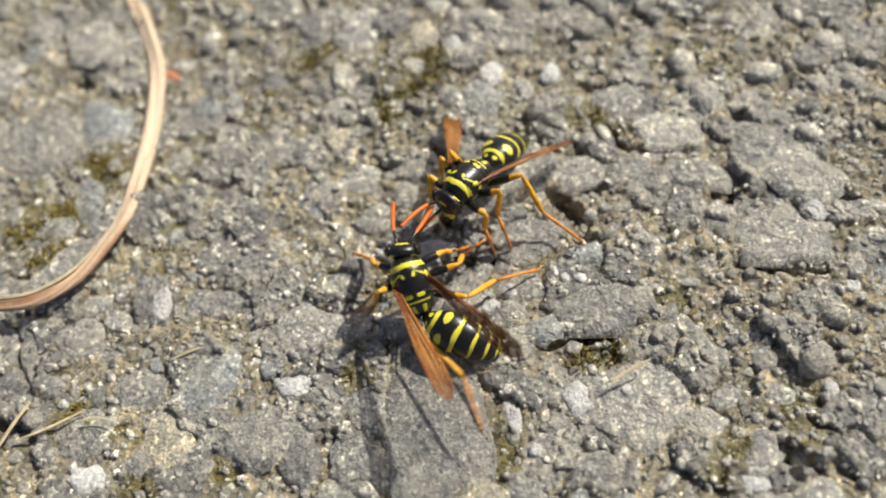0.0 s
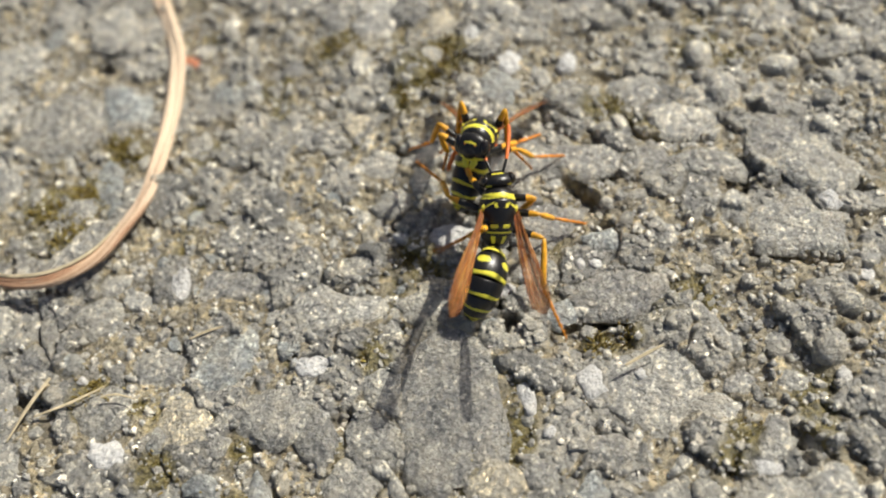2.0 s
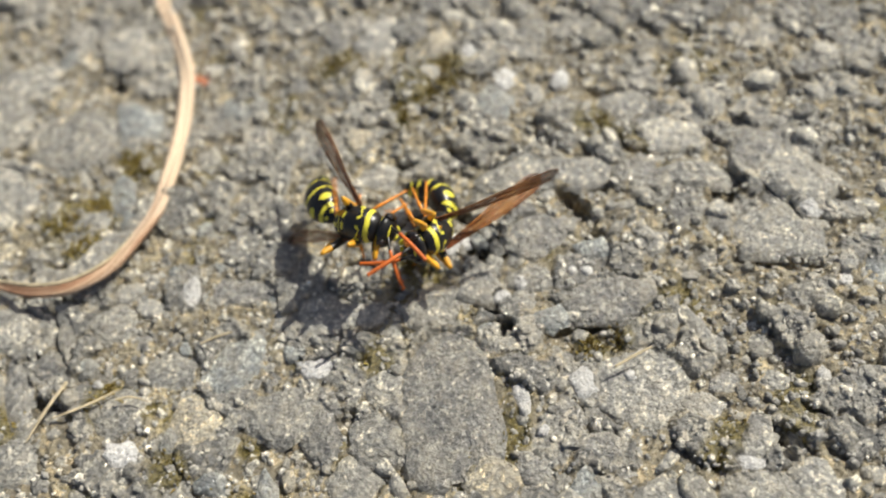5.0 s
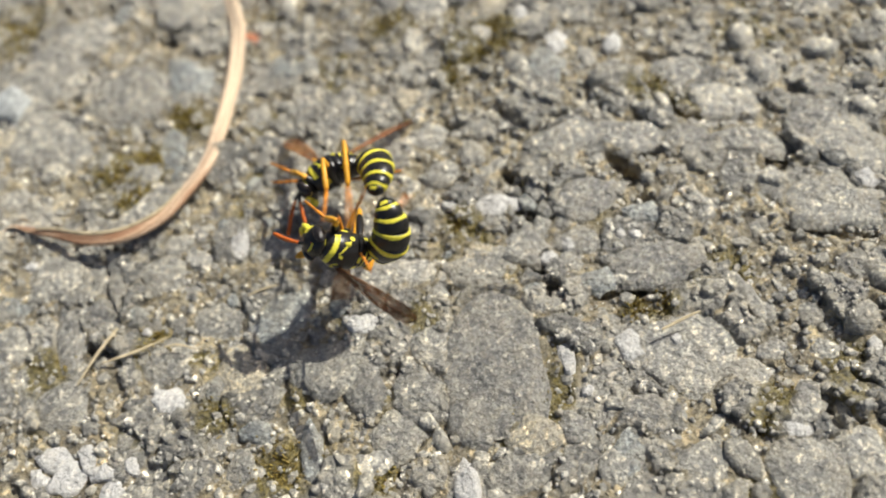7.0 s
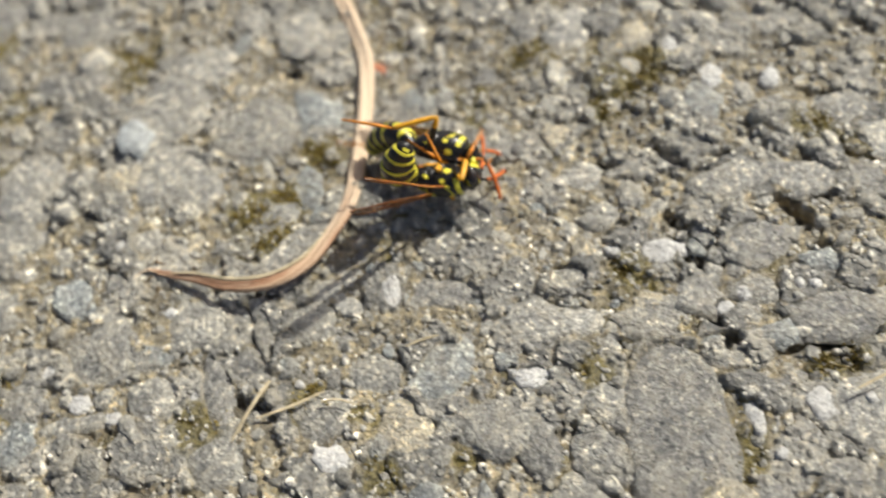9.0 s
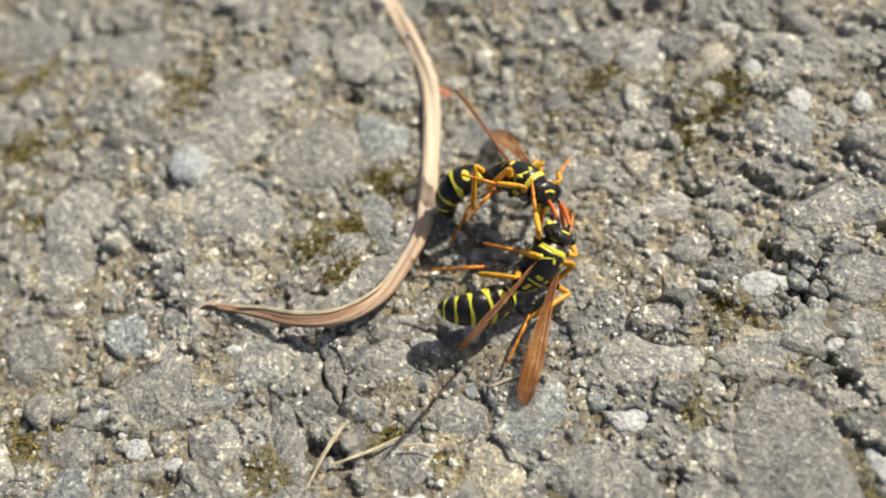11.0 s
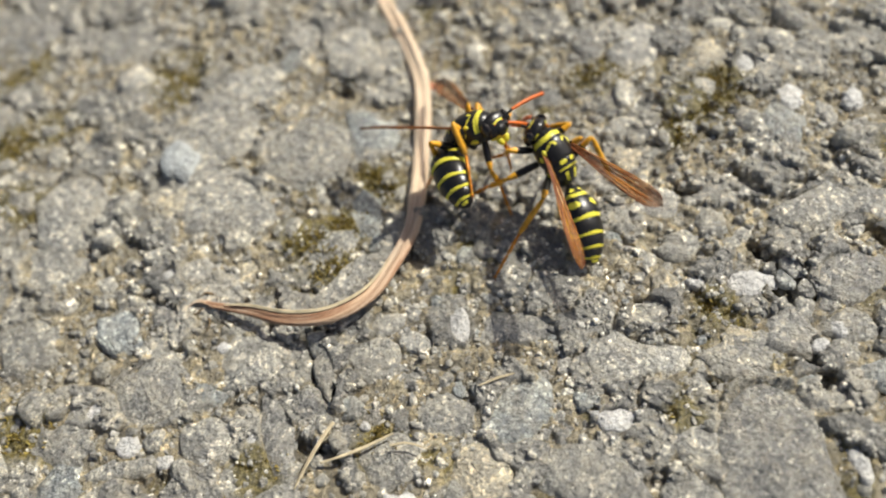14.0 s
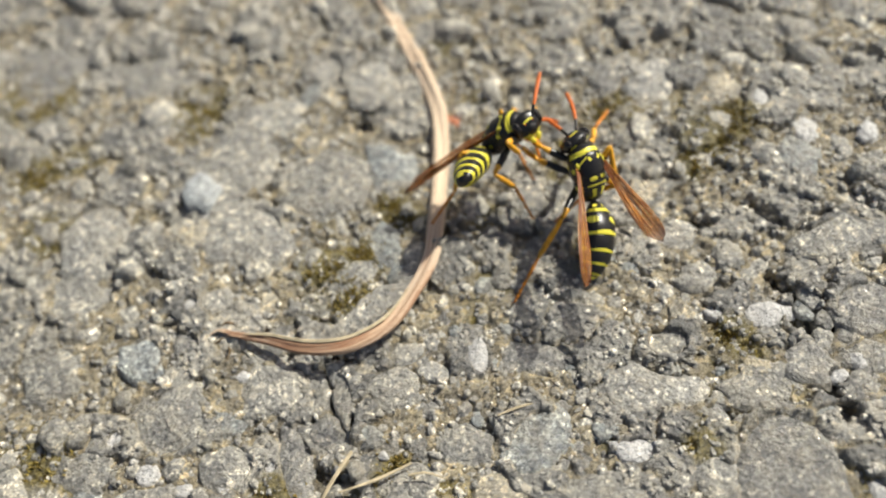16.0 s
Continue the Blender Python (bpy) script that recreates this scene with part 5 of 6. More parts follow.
    beats.append(beat(9, (-26.62, 45.73, 3.88), (0.508, 0.861, -0.021, 0.022), (0.97, -0.01, -0.25), (0.16, 0.92, -0.35), (0.79, -0.33, -0.52), 94,
        ((-0.38, 0.92, -0.03), (-0.62, 0.76, 0.18)), ((0.4, -0.89, -0.21), (0.03, -0.45, -0.89)),
        ((4.2, 0.8, -4.4), (4.3, -3.1, -2), (-0.4, 2, -3.1), (0.3, -3, -1), (-3.6, 2.3, -0.4), (-5.3, -2.6, -1.6))))
    beats.append(beat(9.25, (-25.94, 44.33, 3.62), (0.454, 0.878, 0.154, 0.018), (0.99, 0.01, -0.16), (0.04, 0.83, -0.55), (0.81, -0.35, -0.48), 107,
        ((-0.67, 0.74, -0.08), (-0.79, 0.61, 0.06)), ((0.21, -0.85, -0.49), (0.08, -0.5, -0.86)),
        ((5.6, 1.3, -1.8), (4.2, -3, -2), (-0.9, 1.7, -3.4), (0.5, -2.9, -0.8), (-5.1, 2, -2), (-5, -2.6, -1.1))))
    beats.append(beat(9.5, (-25.26, 42.93, 3.35), (0.385, 0.864, 0.323, 0.013), (1, 0.04, -0.07), (-0.08, 0.69, -0.72), (0.83, -0.36, -0.43), 121,
        ((-0.88, 0.47, -0.12), (-0.91, 0.41, -0.06)), ((0, -0.71, -0.71), (0.13, -0.54, -0.83)),
        ((4.9, 1.5, 1.1), (4.2, -2.9, -1.9), (-1.4, 1.1, -3.5), (0.6, -2.8, -0.7), (-5.3, 0.8, -4.5), (-4.7, -2.7, -0.6))))
    beats.append(beat(10.333, (-25.28, 40.96, 3.94), (0.58, 0.75, 0.178, 0.264), (0.99, 0.08, -0.09), (-0.48, 0.71, -0.52), (0.59, -0.27, -0.76), 99,
        ((-0.82, 0.55, 0.17), (-0.95, 0.19, 0.25)), ((0.19, -0.41, -0.89), (0.26, -0.42, -0.87)),
        ((6, 2.4, -1.6), (4.8, -4, -3.3), (-1.5, 1.7, -4.3), (-0.5, -4.9, -0), (-6.6, 3.1, -4.9), (-7.1, -3.1, 0.2))))
    beats.append(beat(11.167, (-25.3, 38.99, 4.53), (0.697, 0.534, 0.008, 0.479), (0.99, 0.12, -0.1), (-0.78, 0.59, -0.21), (0.25, -0.13, -0.96), 78,
        ((-0.69, 0.57, 0.45), (-0.85, -0.06, 0.52)), ((0.35, -0.06, -0.93), (0.39, -0.29, -0.88)),
        ((4.9, 2.6, -5), (4.8, -5.1, -5), (-1.5, 2.5, -5), (-3.2, -6.3, 0.2), (-7.1, 6.1, -4.5), (-9.7, -2.8, 1.3))))
    beats.append(beat(12, (-25.32, 37.02, 5.12), (-0.719, -0.246, 0.162, -0.629), (0.98, 0.16, -0.12), (-0.93, 0.35, 0.14), (-0.13, 0.03, -0.99), 56,
        ((-0.49, 0.54, 0.68), (-0.63, -0.3, 0.72)), ((0.46, 0.31, -0.83), (0.5, -0.14, -0.85)),
        ((1.7, 2, -7.2), (4.2, -5.9, -7.1), (-1.2, 3.4, -5.6), (-6.8, -6.1, -0.1), (-6.5, 9.3, -3.1), (-12.1, -1.8, 2.6))))
    beats.append(beat(12.25, (-23.47, 38.03, 4.99), (0.686, 0.279, -0.175, 0.649), (0.97, 0.17, -0.16), (-0.88, 0.44, 0.21), (-0.06, 0.27, -0.96), 55,
        ((-0.55, 0.53, 0.65), (-0.59, -0.24, 0.77)), ((0.44, 0.31, -0.84), (0.45, -0.1, -0.89)),
        ((3, 1.7, -8.1), (4.5, -4.4, -5.5), (-1.8, 5.2, -5.9), (-3.1, -6.8, -3), (-4.8, 6.9, -4.2), (-10.9, -2.5, 2.9))))
    beats.append(beat(12.5, (-21.62, 39.05, 4.87), (0.651, 0.31, -0.188, 0.667), (0.96, 0.18, -0.2), (-0.81, 0.52, 0.27), (0.02, 0.5, -0.87), 53,
        ((-0.6, 0.51, 0.62), (-0.55, -0.18, 0.82)), ((0.42, 0.31, -0.85), (0.39, -0.06, -0.92)),
        ((4.7, 1.3, -8.7), (4.2, -3, -4), (-2.3, 7.2, -5.6), (0.3, -5.2, -4.1), (-3.3, 4.6, -4.2), (-9.6, -3, 3.1))))
    beats.append(beat(12.75, (-20.64, 41.65, 5.32), (-0.658, -0.293, 0.157, -0.676), (0.98, 0.12, -0.14), (-0.9, 0.39, 0.19), (-0.02, 0.32, -0.95), 34,
        ((-0.62, 0.52, 0.58), (-0.65, -0.23, 0.72)), ((0.41, 0.18, -0.89), (0.31, -0.11, -0.94)),
        ((1.6, 2.3, -7.3), (4.4, -3.8, -5.9), (-4.3, 7.6, -5), (0.5, -5.5, -4.9), (-4.5, 6.4, -4.7), (-7.2, -6.6, 0.2))))
    beats.append(beat(13, (-19.66, 44.26, 5.77), (0.664, 0.275, -0.126, 0.684), (1, 0.06, -0.07), (-0.97, 0.24, 0.09), (-0.07, 0.12, -0.99), 15,
        ((-0.65, 0.53, 0.55), (-0.74, -0.27, 0.61)), ((0.39, 0.04, -0.92), (0.22, -0.17, -0.96)),
        ((-0.1, 2.5, -5), (4, -4.4, -8.1), (-6.4, 7.6, -4), (0.8, -5.7, -5.7), (-5.8, 8.4, -4.7), (-3.6, -7.4, -2.4))))
    beats.append(beat(13.5, (-19.05, 47.14, 5.75), (0.56, 0.303, -0.143, 0.758), (0.95, 0.25, -0.21), (-0.88, 0.46, 0.14), (-0.11, 0.1, -0.99), 15,
        ((-0.71, 0.54, 0.46), (-0.73, -0.04, 0.68)), ((0.92, 0.07, -0.4), (0.29, -0.3, -0.91)),
        ((1.6, 4, -6.6), (4.6, -7.5, -4.8), (-0.9, 2.9, -6.7), (-3.5, -3.3, -3.6), (-6.4, 10.2, -3.4), (-11.1, -4.2, 2.6))))
    beats.append(beat(14, (-22.67, 49.57, 6.25), (-0.403, -0.297, 0, -0.866), (0.87, 0.38, -0.31), (-0.95, 0.3, -0.04), (0.14, 0.35, -0.93), 30,
        ((-0.78, 0.51, 0.36), (-0.71, 0.13, 0.69)), ((0.28, -0.34, -0.9), (0.18, -0.48, -0.86)),
        ((3.2, 2.3, -6.4), (4.2, -3, -4), (1.3, 5.6, -9.5), (0.2, -5.2, -4.3), (-6.5, 8.8, -5.6), (-7.9, -6.6, -0.2))))
    beats.append(beat(14.5, (-25.05, 53.24, 5.87), (-0.361, -0.292, 0.006, -0.885), (0.92, 0.34, -0.21), (-0.88, 0.46, -0.09), (0.27, 0.35, -0.89), 52,
        ((-0.76, 0.57, 0.32), (-0.76, 0.11, 0.64)), ((0.77, -0.46, -0.44), (0.5, -0.53, -0.68)),
        ((4.3, 2.7, -5.7), (3.9, -8.6, -2.6), (1.7, 5.9, -9.1), (0.3, -5.2, -4.1), (-8.6, 10.1, -3.6), (-12.1, -4.8, 2.2))))
    beats.append(beat(15, (-22.6, 52.58, 5.8), (0.428, 0.364, 0.016, 0.827), (0.84, 0.39, -0.37), (-0.85, 0.52, 0), (0.19, 0.3, -0.94), 55,
        ((-0.82, 0.5, 0.28), (-0.71, 0.25, 0.65)), ((0.65, -0.45, -0.61), (0.58, -0.6, -0.55)),
        ((5.4, -1.1, -6.4), (4, -8.6, -2.6), (-1.2, 6.1, -7.1), (0.3, -5.1, -4), (-9.4, 9.3, -4.1), (-9.4, -5.2, 2.5))))
    beats.append(beat(15.5, (-22.71, 52.11, 6.52), (-0.456, -0.347, -0.031, -0.819), (0.87, 0.36, -0.34), (-0.93, 0.33, -0.15), (0.23, 0.21, -0.95), 25,
        ((-0.82, 0.51, 0.26), (-0.73, 0.19, 0.66)), ((0.58, -0.45, -0.68), (0.53, -0.75, -0.4)),
        ((5.2, -0.1, -5.6), (4.3, -2.9, -3.9), (1.5, 1.9, -7.7), (0.2, -5.2, -4.1), (-10, 8, -4.7), (-9, -6.4, 1.4))))
    beats.append(beat(15.75, (-22, 51.86, 6.29), (0.464, 0.362, -0.004, 0.809), (0.9, 0.32, -0.31), (-0.92, 0.39, -0.07), (0.19, 0.26, -0.95), 37,
        ((-0.79, 0.52, 0.32), (-0.67, 0.24, 0.7)), ((0.53, -0.33, -0.78), (0.65, -0.6, -0.47)),
        ((5.5, 0.9, -6.3), (4.7, -5.2, -4.5), (3.6, 2.6, -8.6), (-2.5, -2.5, -6), (-9.7, 8.8, -4.2), (-7.9, -5.5, 0.6))))
    beats.append(beat(16, (-21.29, 51.62, 6.06), (0.47, 0.376, -0.039, 0.797), (0.92, 0.28, -0.27), (-0.9, 0.44, 0.01), (0.14, 0.31, -0.94), 50,
        ((-0.76, 0.53, 0.38), (-0.61, 0.28, 0.74)), ((0.47, -0.2, -0.86), (0.74, -0.44, -0.51)),
        ((5.7, 2.2, -6.9), (4.5, -7.8, -4.4), (6.3, 3.4, -8.7), (-4, 1.8, -5), (-9.3, 9.6, -3.6), (-6.8, -4.6, -0))))
    perform(near_wasp, beats)
    beats = []
    beats.append(beat(0, (-2.3, 43.45, 5.77), (0.441, -0.058, -0.113, -0.889), (0.93, -0.09, -0.35), (-0.93, -0.12, -0.35), (0.32, 0.21, -0.92), 36,
        ((-0.95, 0.22, -0.21), (-0.76, -0.61, -0.23)), ((0.25, -0.57, -0.78), (0.98, -0.01, 0.21)),
        ((1.4, 3.5, -6.3), (4.1, -3, -4.3), (0.2, 4.5, -6.2), (0.1, -5.3, -4.7), (-4, 9.5, -6.2), (-5.4, -4.4, -3.8))))
    beats.append(beat(0.25, (-1.83, 42.96, 6.43), (-0.482, 0.102, 0.113, 0.863), (0.95, -0.14, -0.28), (-0.93, -0.04, -0.35), (0.34, 0.13, -0.93), 43,
        ((-0.92, 0.28, -0.25), (-0.8, -0.53, -0.28)), ((0.16, -0.35, -0.92), (0.91, -0.37, -0.2)),
        ((-0.6, 3.5, -6.6), (2.5, -4.5, -4.9), (1.5, 4.5, -7.4), (0.5, -6.3, -5.9), (-3.9, 9.4, -6.1), (-5.4, -4.5, -3.8))))
    beats.append(beat(0.5, (-1.36, 42.46, 7.08), (-0.522, 0.146, 0.113, 0.833), (0.96, -0.19, -0.22), (-0.93, 0.03, -0.36), (0.36, 0.04, -0.93), 51,
        ((-0.89, 0.35, -0.29), (-0.84, -0.43, -0.32)), ((0.06, -0.09, -0.99), (0.57, -0.61, -0.55)),
        ((-2.7, 3.1, -6.2), (0.2, -5.4, -4.8), (3.1, 4.3, -8.3), (1.2, -7.2, -7.2), (-3.8, 9.3, -6), (-5.4, -4.5, -3.8))))
    beats.append(beat(1, (-0.6, 40.69, 8.42), (0.527, -0.186, -0.138, -0.817), (0.98, -0.17, -0.07), (-0.8, -0.06, -0.59), (0.6, -0.13, -0.79), 68,
        ((-0.94, 0.32, -0.12), (-0.84, -0.49, -0.25)), ((0.19, -0.36, -0.91), (0.35, -0.71, -0.62)),
        ((1, 1.3, -9.1), (0.5, -3.8, -5.4), (-2.5, 1.8, -7.5), (-2.5, -8.4, -7.3), (-5.6, 8.2, -6.3), (-5.6, -4.5, -4.5))))
    beats.append(beat(1.5, (-1.62, 39.35, 7.49), (0.688, -0.18, -0.156, -0.686), (1, -0.05, 0), (-0.97, -0.01, -0.26), (0.26, 0.01, -0.97), 14,
        ((-0.88, 0.33, -0.34), (-0.9, -0.29, -0.32)), ((-0.02, -0.03, -1), (-0.23, -0.14, -0.96)),
        ((-4, 6.4, -4.4), (-4, -6.8, -2.8), (-3.2, 9.4, -5.9), (0.2, -3.9, -8.1), (-5.8, 4.5, -4.6), (-5.9, -4.5, -4.9))))
    beats.append(beat(1.75, (-2.12, 42.33, 7.66), (0.64, -0.226, -0.168, -0.715), (0.99, -0.1, -0.12), (-0.5, -0.1, -0.86), (-0.4, 0.31, -0.86), 17,
        ((-0.94, 0.29, -0.17), (-0.91, -0.34, -0.22)), ((-0.59, 0.18, -0.79), (-0.42, -0.26, -0.87)),
        ((-5.1, 5.8, -2.6), (-3, -5, -4.1), (-5.6, 8.7, -4.5), (-2.2, -6, -6.7), (-5.6, 4.5, -4.3), (-5.7, -4.5, -4.6))))
    beats.append(beat(2, (-2.61, 45.31, 7.83), (0.588, -0.272, -0.18, -0.74), (0.96, -0.15, -0.24), (0.26, -0.14, -0.96), (-0.85, 0.44, -0.3), 20,
        ((-0.97, 0.23, 0.01), (-0.92, -0.38, -0.12)), ((-0.91, 0.32, -0.25), (-0.59, -0.36, -0.72)),
        ((-5.8, 4.8, -0.7), (-1.8, -3.3, -4.5), (-7.6, 7.3, -2.9), (-4.4, -7.3, -4), (-5.4, 4.5, -4), (-5.5, -4.5, -4.2))))
    beats.append(beat(2.25, (-2.68, 46.58, 8.89), (0.542, -0.448, -0.383, -0.599), (0.55, -0.06, -0.83), (-0.61, -0.05, -0.79), (-0.52, 0.3, -0.8), 47,
        ((-0.85, 0.3, 0.44), (-0.79, -0.34, 0.5)), ((-0.94, 0.28, 0.2), (-0.7, -0.7, -0.15)),
        ((-5, 4.1, 1.7), (-2.4, -6.1, -2.9), (-7.1, 8.1, -1.5), (-5.3, -6.7, -0), (-5.4, 4.5, -4.1), (-8.1, -4.4, -2))))
    beats.append(beat(2.5, (-2.76, 47.85, 9.96), (0.445, -0.582, -0.55, -0.4), (-0.15, 0.06, -0.99), (-1, 0.08, -0.01), (0.01, 0.05, -1), 74,
        ((-0.55, 0.31, 0.78), (-0.35, -0.16, 0.92)), ((-0.78, 0.18, 0.6), (-0.49, -0.72, 0.49)),
        ((-3.7, 3.2, 3.6), (-1.8, -8.3, 0.4), (-6.4, 8.7, -0.2), (-4.8, -4.7, 3.4), (-5.5, 4.5, -4.2), (-9.7, -3.1, 1.5))))
    beats.append(beat(2.667, (-2.54, 49.04, 9.82), (0.6, -0.548, -0.555, -0.177), (-0.2, -0.25, -0.95), (-0.94, 0.33, -0.07), (0.19, 0.12, -0.97), 43,
        ((-0.56, 0.45, 0.7), (-0.46, 0.17, 0.87)), ((-0.74, -0.41, 0.54), (-0.23, -0.17, 0.96)),
        ((-1.9, 5.6, -0), (-3.7, -3.6, -4), (-3.8, 8.5, -1.2), (-7.2, -2.3, 2.7), (-5.5, 4.9, -3.7), (-10.9, -0.9, 1))))
    beats.append(beat(2.833, (-2.33, 50.23, 9.68), (0.71, -0.473, -0.519, 0.06), (-0.24, -0.54, -0.81), (-0.82, 0.56, -0.14), (0.37, 0.19, -0.91), 12,
        ((-0.55, 0.58, 0.6), (-0.51, 0.48, 0.71)), ((-0.43, -0.86, 0.28), (0.17, 0.48, 0.86)),
        ((0.6, 5, -2.7), (-1.3, 1, -4.5), (-1.5, 7.6, -1.9), (-8.6, 0.9, 1.1), (-5.6, 5.2, -3.1), (-11.4, 1.7, 0.2))))
    beats.append(beat(3, (-2.11, 51.42, 9.54), (-0.766, 0.362, 0.443, -0.293), (-0.25, -0.77, -0.59), (-0.64, 0.74, -0.19), (0.53, 0.25, -0.81), -19,
        ((-0.53, 0.7, 0.49), (-0.5, 0.73, 0.47)), ((0.02, -1, -0.08), (0.47, 0.85, 0.25)),
        ((2.4, 2.8, -3.5), (1.7, 1.8, -2.4), (0.1, 6.1, -2.2), (-8.4, 4.2, -1.3), (-5.6, 5.5, -2.4), (-11.3, 4.4, -0.7))))
    beats.append(beat(3.833, (-6.81, 46.12, 8.52), (-0.911, 0.158, 0.372, -0.084), (0.34, -0.68, -0.65), (-0.68, 0.67, -0.29), (0.56, 0.23, -0.79), 21,
        ((-0.67, 0.7, 0.25), (-0.85, 0.5, 0.16)), ((0.43, -0.9, -0.06), (0.98, 0.2, 0.07)),
        ((2.6, 2.9, -3.1), (2.5, 1.2, -3.9), (1.2, 5.3, -2.7), (-6.4, -0.1, -4.7), (-5.3, 4.7, -3.7), (-10.6, 0.6, -2.9))))
    beats.append(beat(4.667, (-11.51, 40.83, 7.49), (0.955, 0.064, -0.258, -0.134), (0.81, -0.34, -0.48), (-0.71, 0.59, -0.39), (0.6, 0.21, -0.78), 60,
        ((-0.76, 0.65, -0.01), (-0.97, 0.13, -0.19)), ((0.76, -0.65, -0.03), (0.79, -0.59, -0.15)),
        ((2.8, 2.9, -2.7), (3.3, -0.5, -5), (2, 4.3, -2.9), (-2.6, -2.5, -5), (-4.8, 3.8, -4.6), (-8.5, -2.4, -4.1))))
    beats.append(beat(5.5, (-16.2, 35.54, 6.47), (-0.892, -0.279, 0.116, 0.337), (0.98, 0.12, -0.13), (-0.72, 0.5, -0.48), (0.63, 0.19, -0.75), 100,
        ((-0.79, 0.56, -0.26), (-0.83, -0.28, -0.49)), ((0.96, -0.28, 0), (0.04, -0.96, -0.27)),
        ((2.9, 2.8, -2.3), (3.8, -2.9, -5), (2.5, 3.3, -3), (0.1, -2.5, -3.1), (-4.1, 2.8, -5.3), (-5.7, -4, -4.3))))
    beats.append(beat(5.75, (-16.86, 38.37, 5.67), (-0.829, -0.256, 0.211, 0.449), (0.98, 0.11, -0.14), (-0.69, 0.5, -0.53), (0.71, 0.34, -0.61), 115,
        ((-0.98, 0.2, -0), (-0.97, -0.17, -0.18)), ((0.95, -0.24, -0.19), (0.12, -0.9, -0.41)),
        ((0.5, 4.4, -3), (4.7, -3.4, -4.8), (1.5, 2.7, -1.5), (0, -2.9, -2.6), (-4.8, 3.9, -4.7), (-5.8, -3.3, -3.3))))
    beats.append(beat(6, (-17.52, 41.19, 4.87), (-0.745, -0.226, 0.301, 0.551), (0.98, 0.09, -0.16), (-0.64, 0.51, -0.57), (0.76, 0.48, -0.43), 131,
        ((-0.94, -0.2, 0.26), (-0.99, -0.04, 0.14)), ((0.91, -0.2, -0.37), (0.19, -0.82, -0.54)),
        ((-3.3, 3.4, -2.2), (5.7, -3.8, -4.3), (0.5, 1.6, -1), (-0, -3.2, -2), (-5.4, 5, -3.7), (-5.5, -2.7, -2.4))))
    beats.append(beat(6.167, (-18.53, 40.54, 5.36), (0.444, 0.27, -0.038, -0.854), (0.94, 0.17, -0.3), (-0.29, 0.52, -0.8), (0.97, 0.14, -0.22), 112,
        ((-0.52, 0.35, 0.78), (-0.67, 0.22, -0.71)), ((0.76, 0.65, -0.05), (0.13, -0.49, -0.86)),
        ((-4.5, 1.7, -2.2), (3.8, -3.4, -4.8), (-0.8, 3, 0.1), (1.5, -3.4, -2.7), (-5.6, 4.4, -0.7), (-5.7, -3.1, -3.1))))
    beats.append(beat(6.333, (-19.54, 39.89, 5.85), (-0.03, -0.246, -0.234, 0.94), (0.87, 0.24, -0.43), (0.12, 0.45, -0.89), (0.97, -0.22, 0.04), 93,
        ((0.3, 0.64, 0.71), (0.24, 0.29, -0.93)), ((-0.04, 0.95, 0.32), (0.04, -0.06, -1)),
        ((-5.1, -0.5, -1.9), (2.1, -2.7, -4.5), (-4, 1.5, 0.6), (3.3, -2.3, -3.1), (-4.7, 3.2, 1.6), (-5.7, -3.5, -3.8))))
    beats.append(beat(6.5, (-20.55, 39.25, 6.34), (-0.391, 0.159, 0.447, -0.789), (0.78, 0.3, -0.55), (0.5, 0.29, -0.81), (0.79, -0.54, 0.3), 74,
        ((0.89, 0.44, 0.11), (0.94, 0.1, -0.33)), ((-0.8, 0.44, 0.41), (-0.06, 0.38, -0.92)),
        ((-4.8, -3, -1.5), (1, -2, -3.7), (-5.1, -2.9, -1.3), (4.5, -0.1, -2.8), (-3.1, 1.6, 2.6), (-5.6, -4, -4.6))))
    beats.append(beat(6.667, (-20.8, 39.77, 5.97), (0.226, -0.19, -0.154, 0.943), (0.86, 0.19, -0.48), (0.37, 0.52, -0.77), (0.88, -0.47, 0.08), 80,
        ((0.95, -0.07, 0.32), (0.58, -0.61, -0.53)), ((-0.73, 0.63, -0.26), (0.24, 0.19, -0.95)),
        ((-2.3, -5, 1.3), (2.9, -3.5, -3.5), (-5.8, 1.4, -4.1), (4.1, 1.8, -2.9), (-3.2, 5, 2), (-5.8, -2.7, -4.1))))
    beats.append(beat(6.833, (-21.06, 40.3, 5.59), (-0.029, 0.195, -0.159, -0.967), (0.92, 0.06, -0.39), (0.21, 0.71, -0.67), (0.92, -0.37, -0.14), 86,
        ((0.71, -0.55, 0.43), (-0.16, -0.91, -0.38)), ((-0.31, 0.52, -0.8), (0.52, -0.03, -0.86)),
        ((1.5, -5.1, 3.4), (5.1, -4.1, -1.3), (-2.8, 5.6, -5.3), (3, 3.5, -2.6), (-1.9, 7.6, -1.1), (-5.6, -1.5, -3.5))))
    beats.append(beat(7, (-21.31, 40.82, 5.22), (0.171, 0.173, -0.451, -0.859), (0.95, -0.07, -0.3), (0.03, 0.85, -0.52), (0.91, -0.24, -0.35), 92,
        ((0.26, -0.87, 0.41), (-0.8, -0.6, 0.03)), ((0.26, 0.15, -0.95), (0.72, -0.24, -0.65)),
        ((5.3, -3.1, 3.9), (6, -2.9, 2.1), (2.3, 7.1, -4), (1.3, 4.7, -2.1), (0.4, 7.4, -5.6), (-5.2, -0.6, -2.9))))
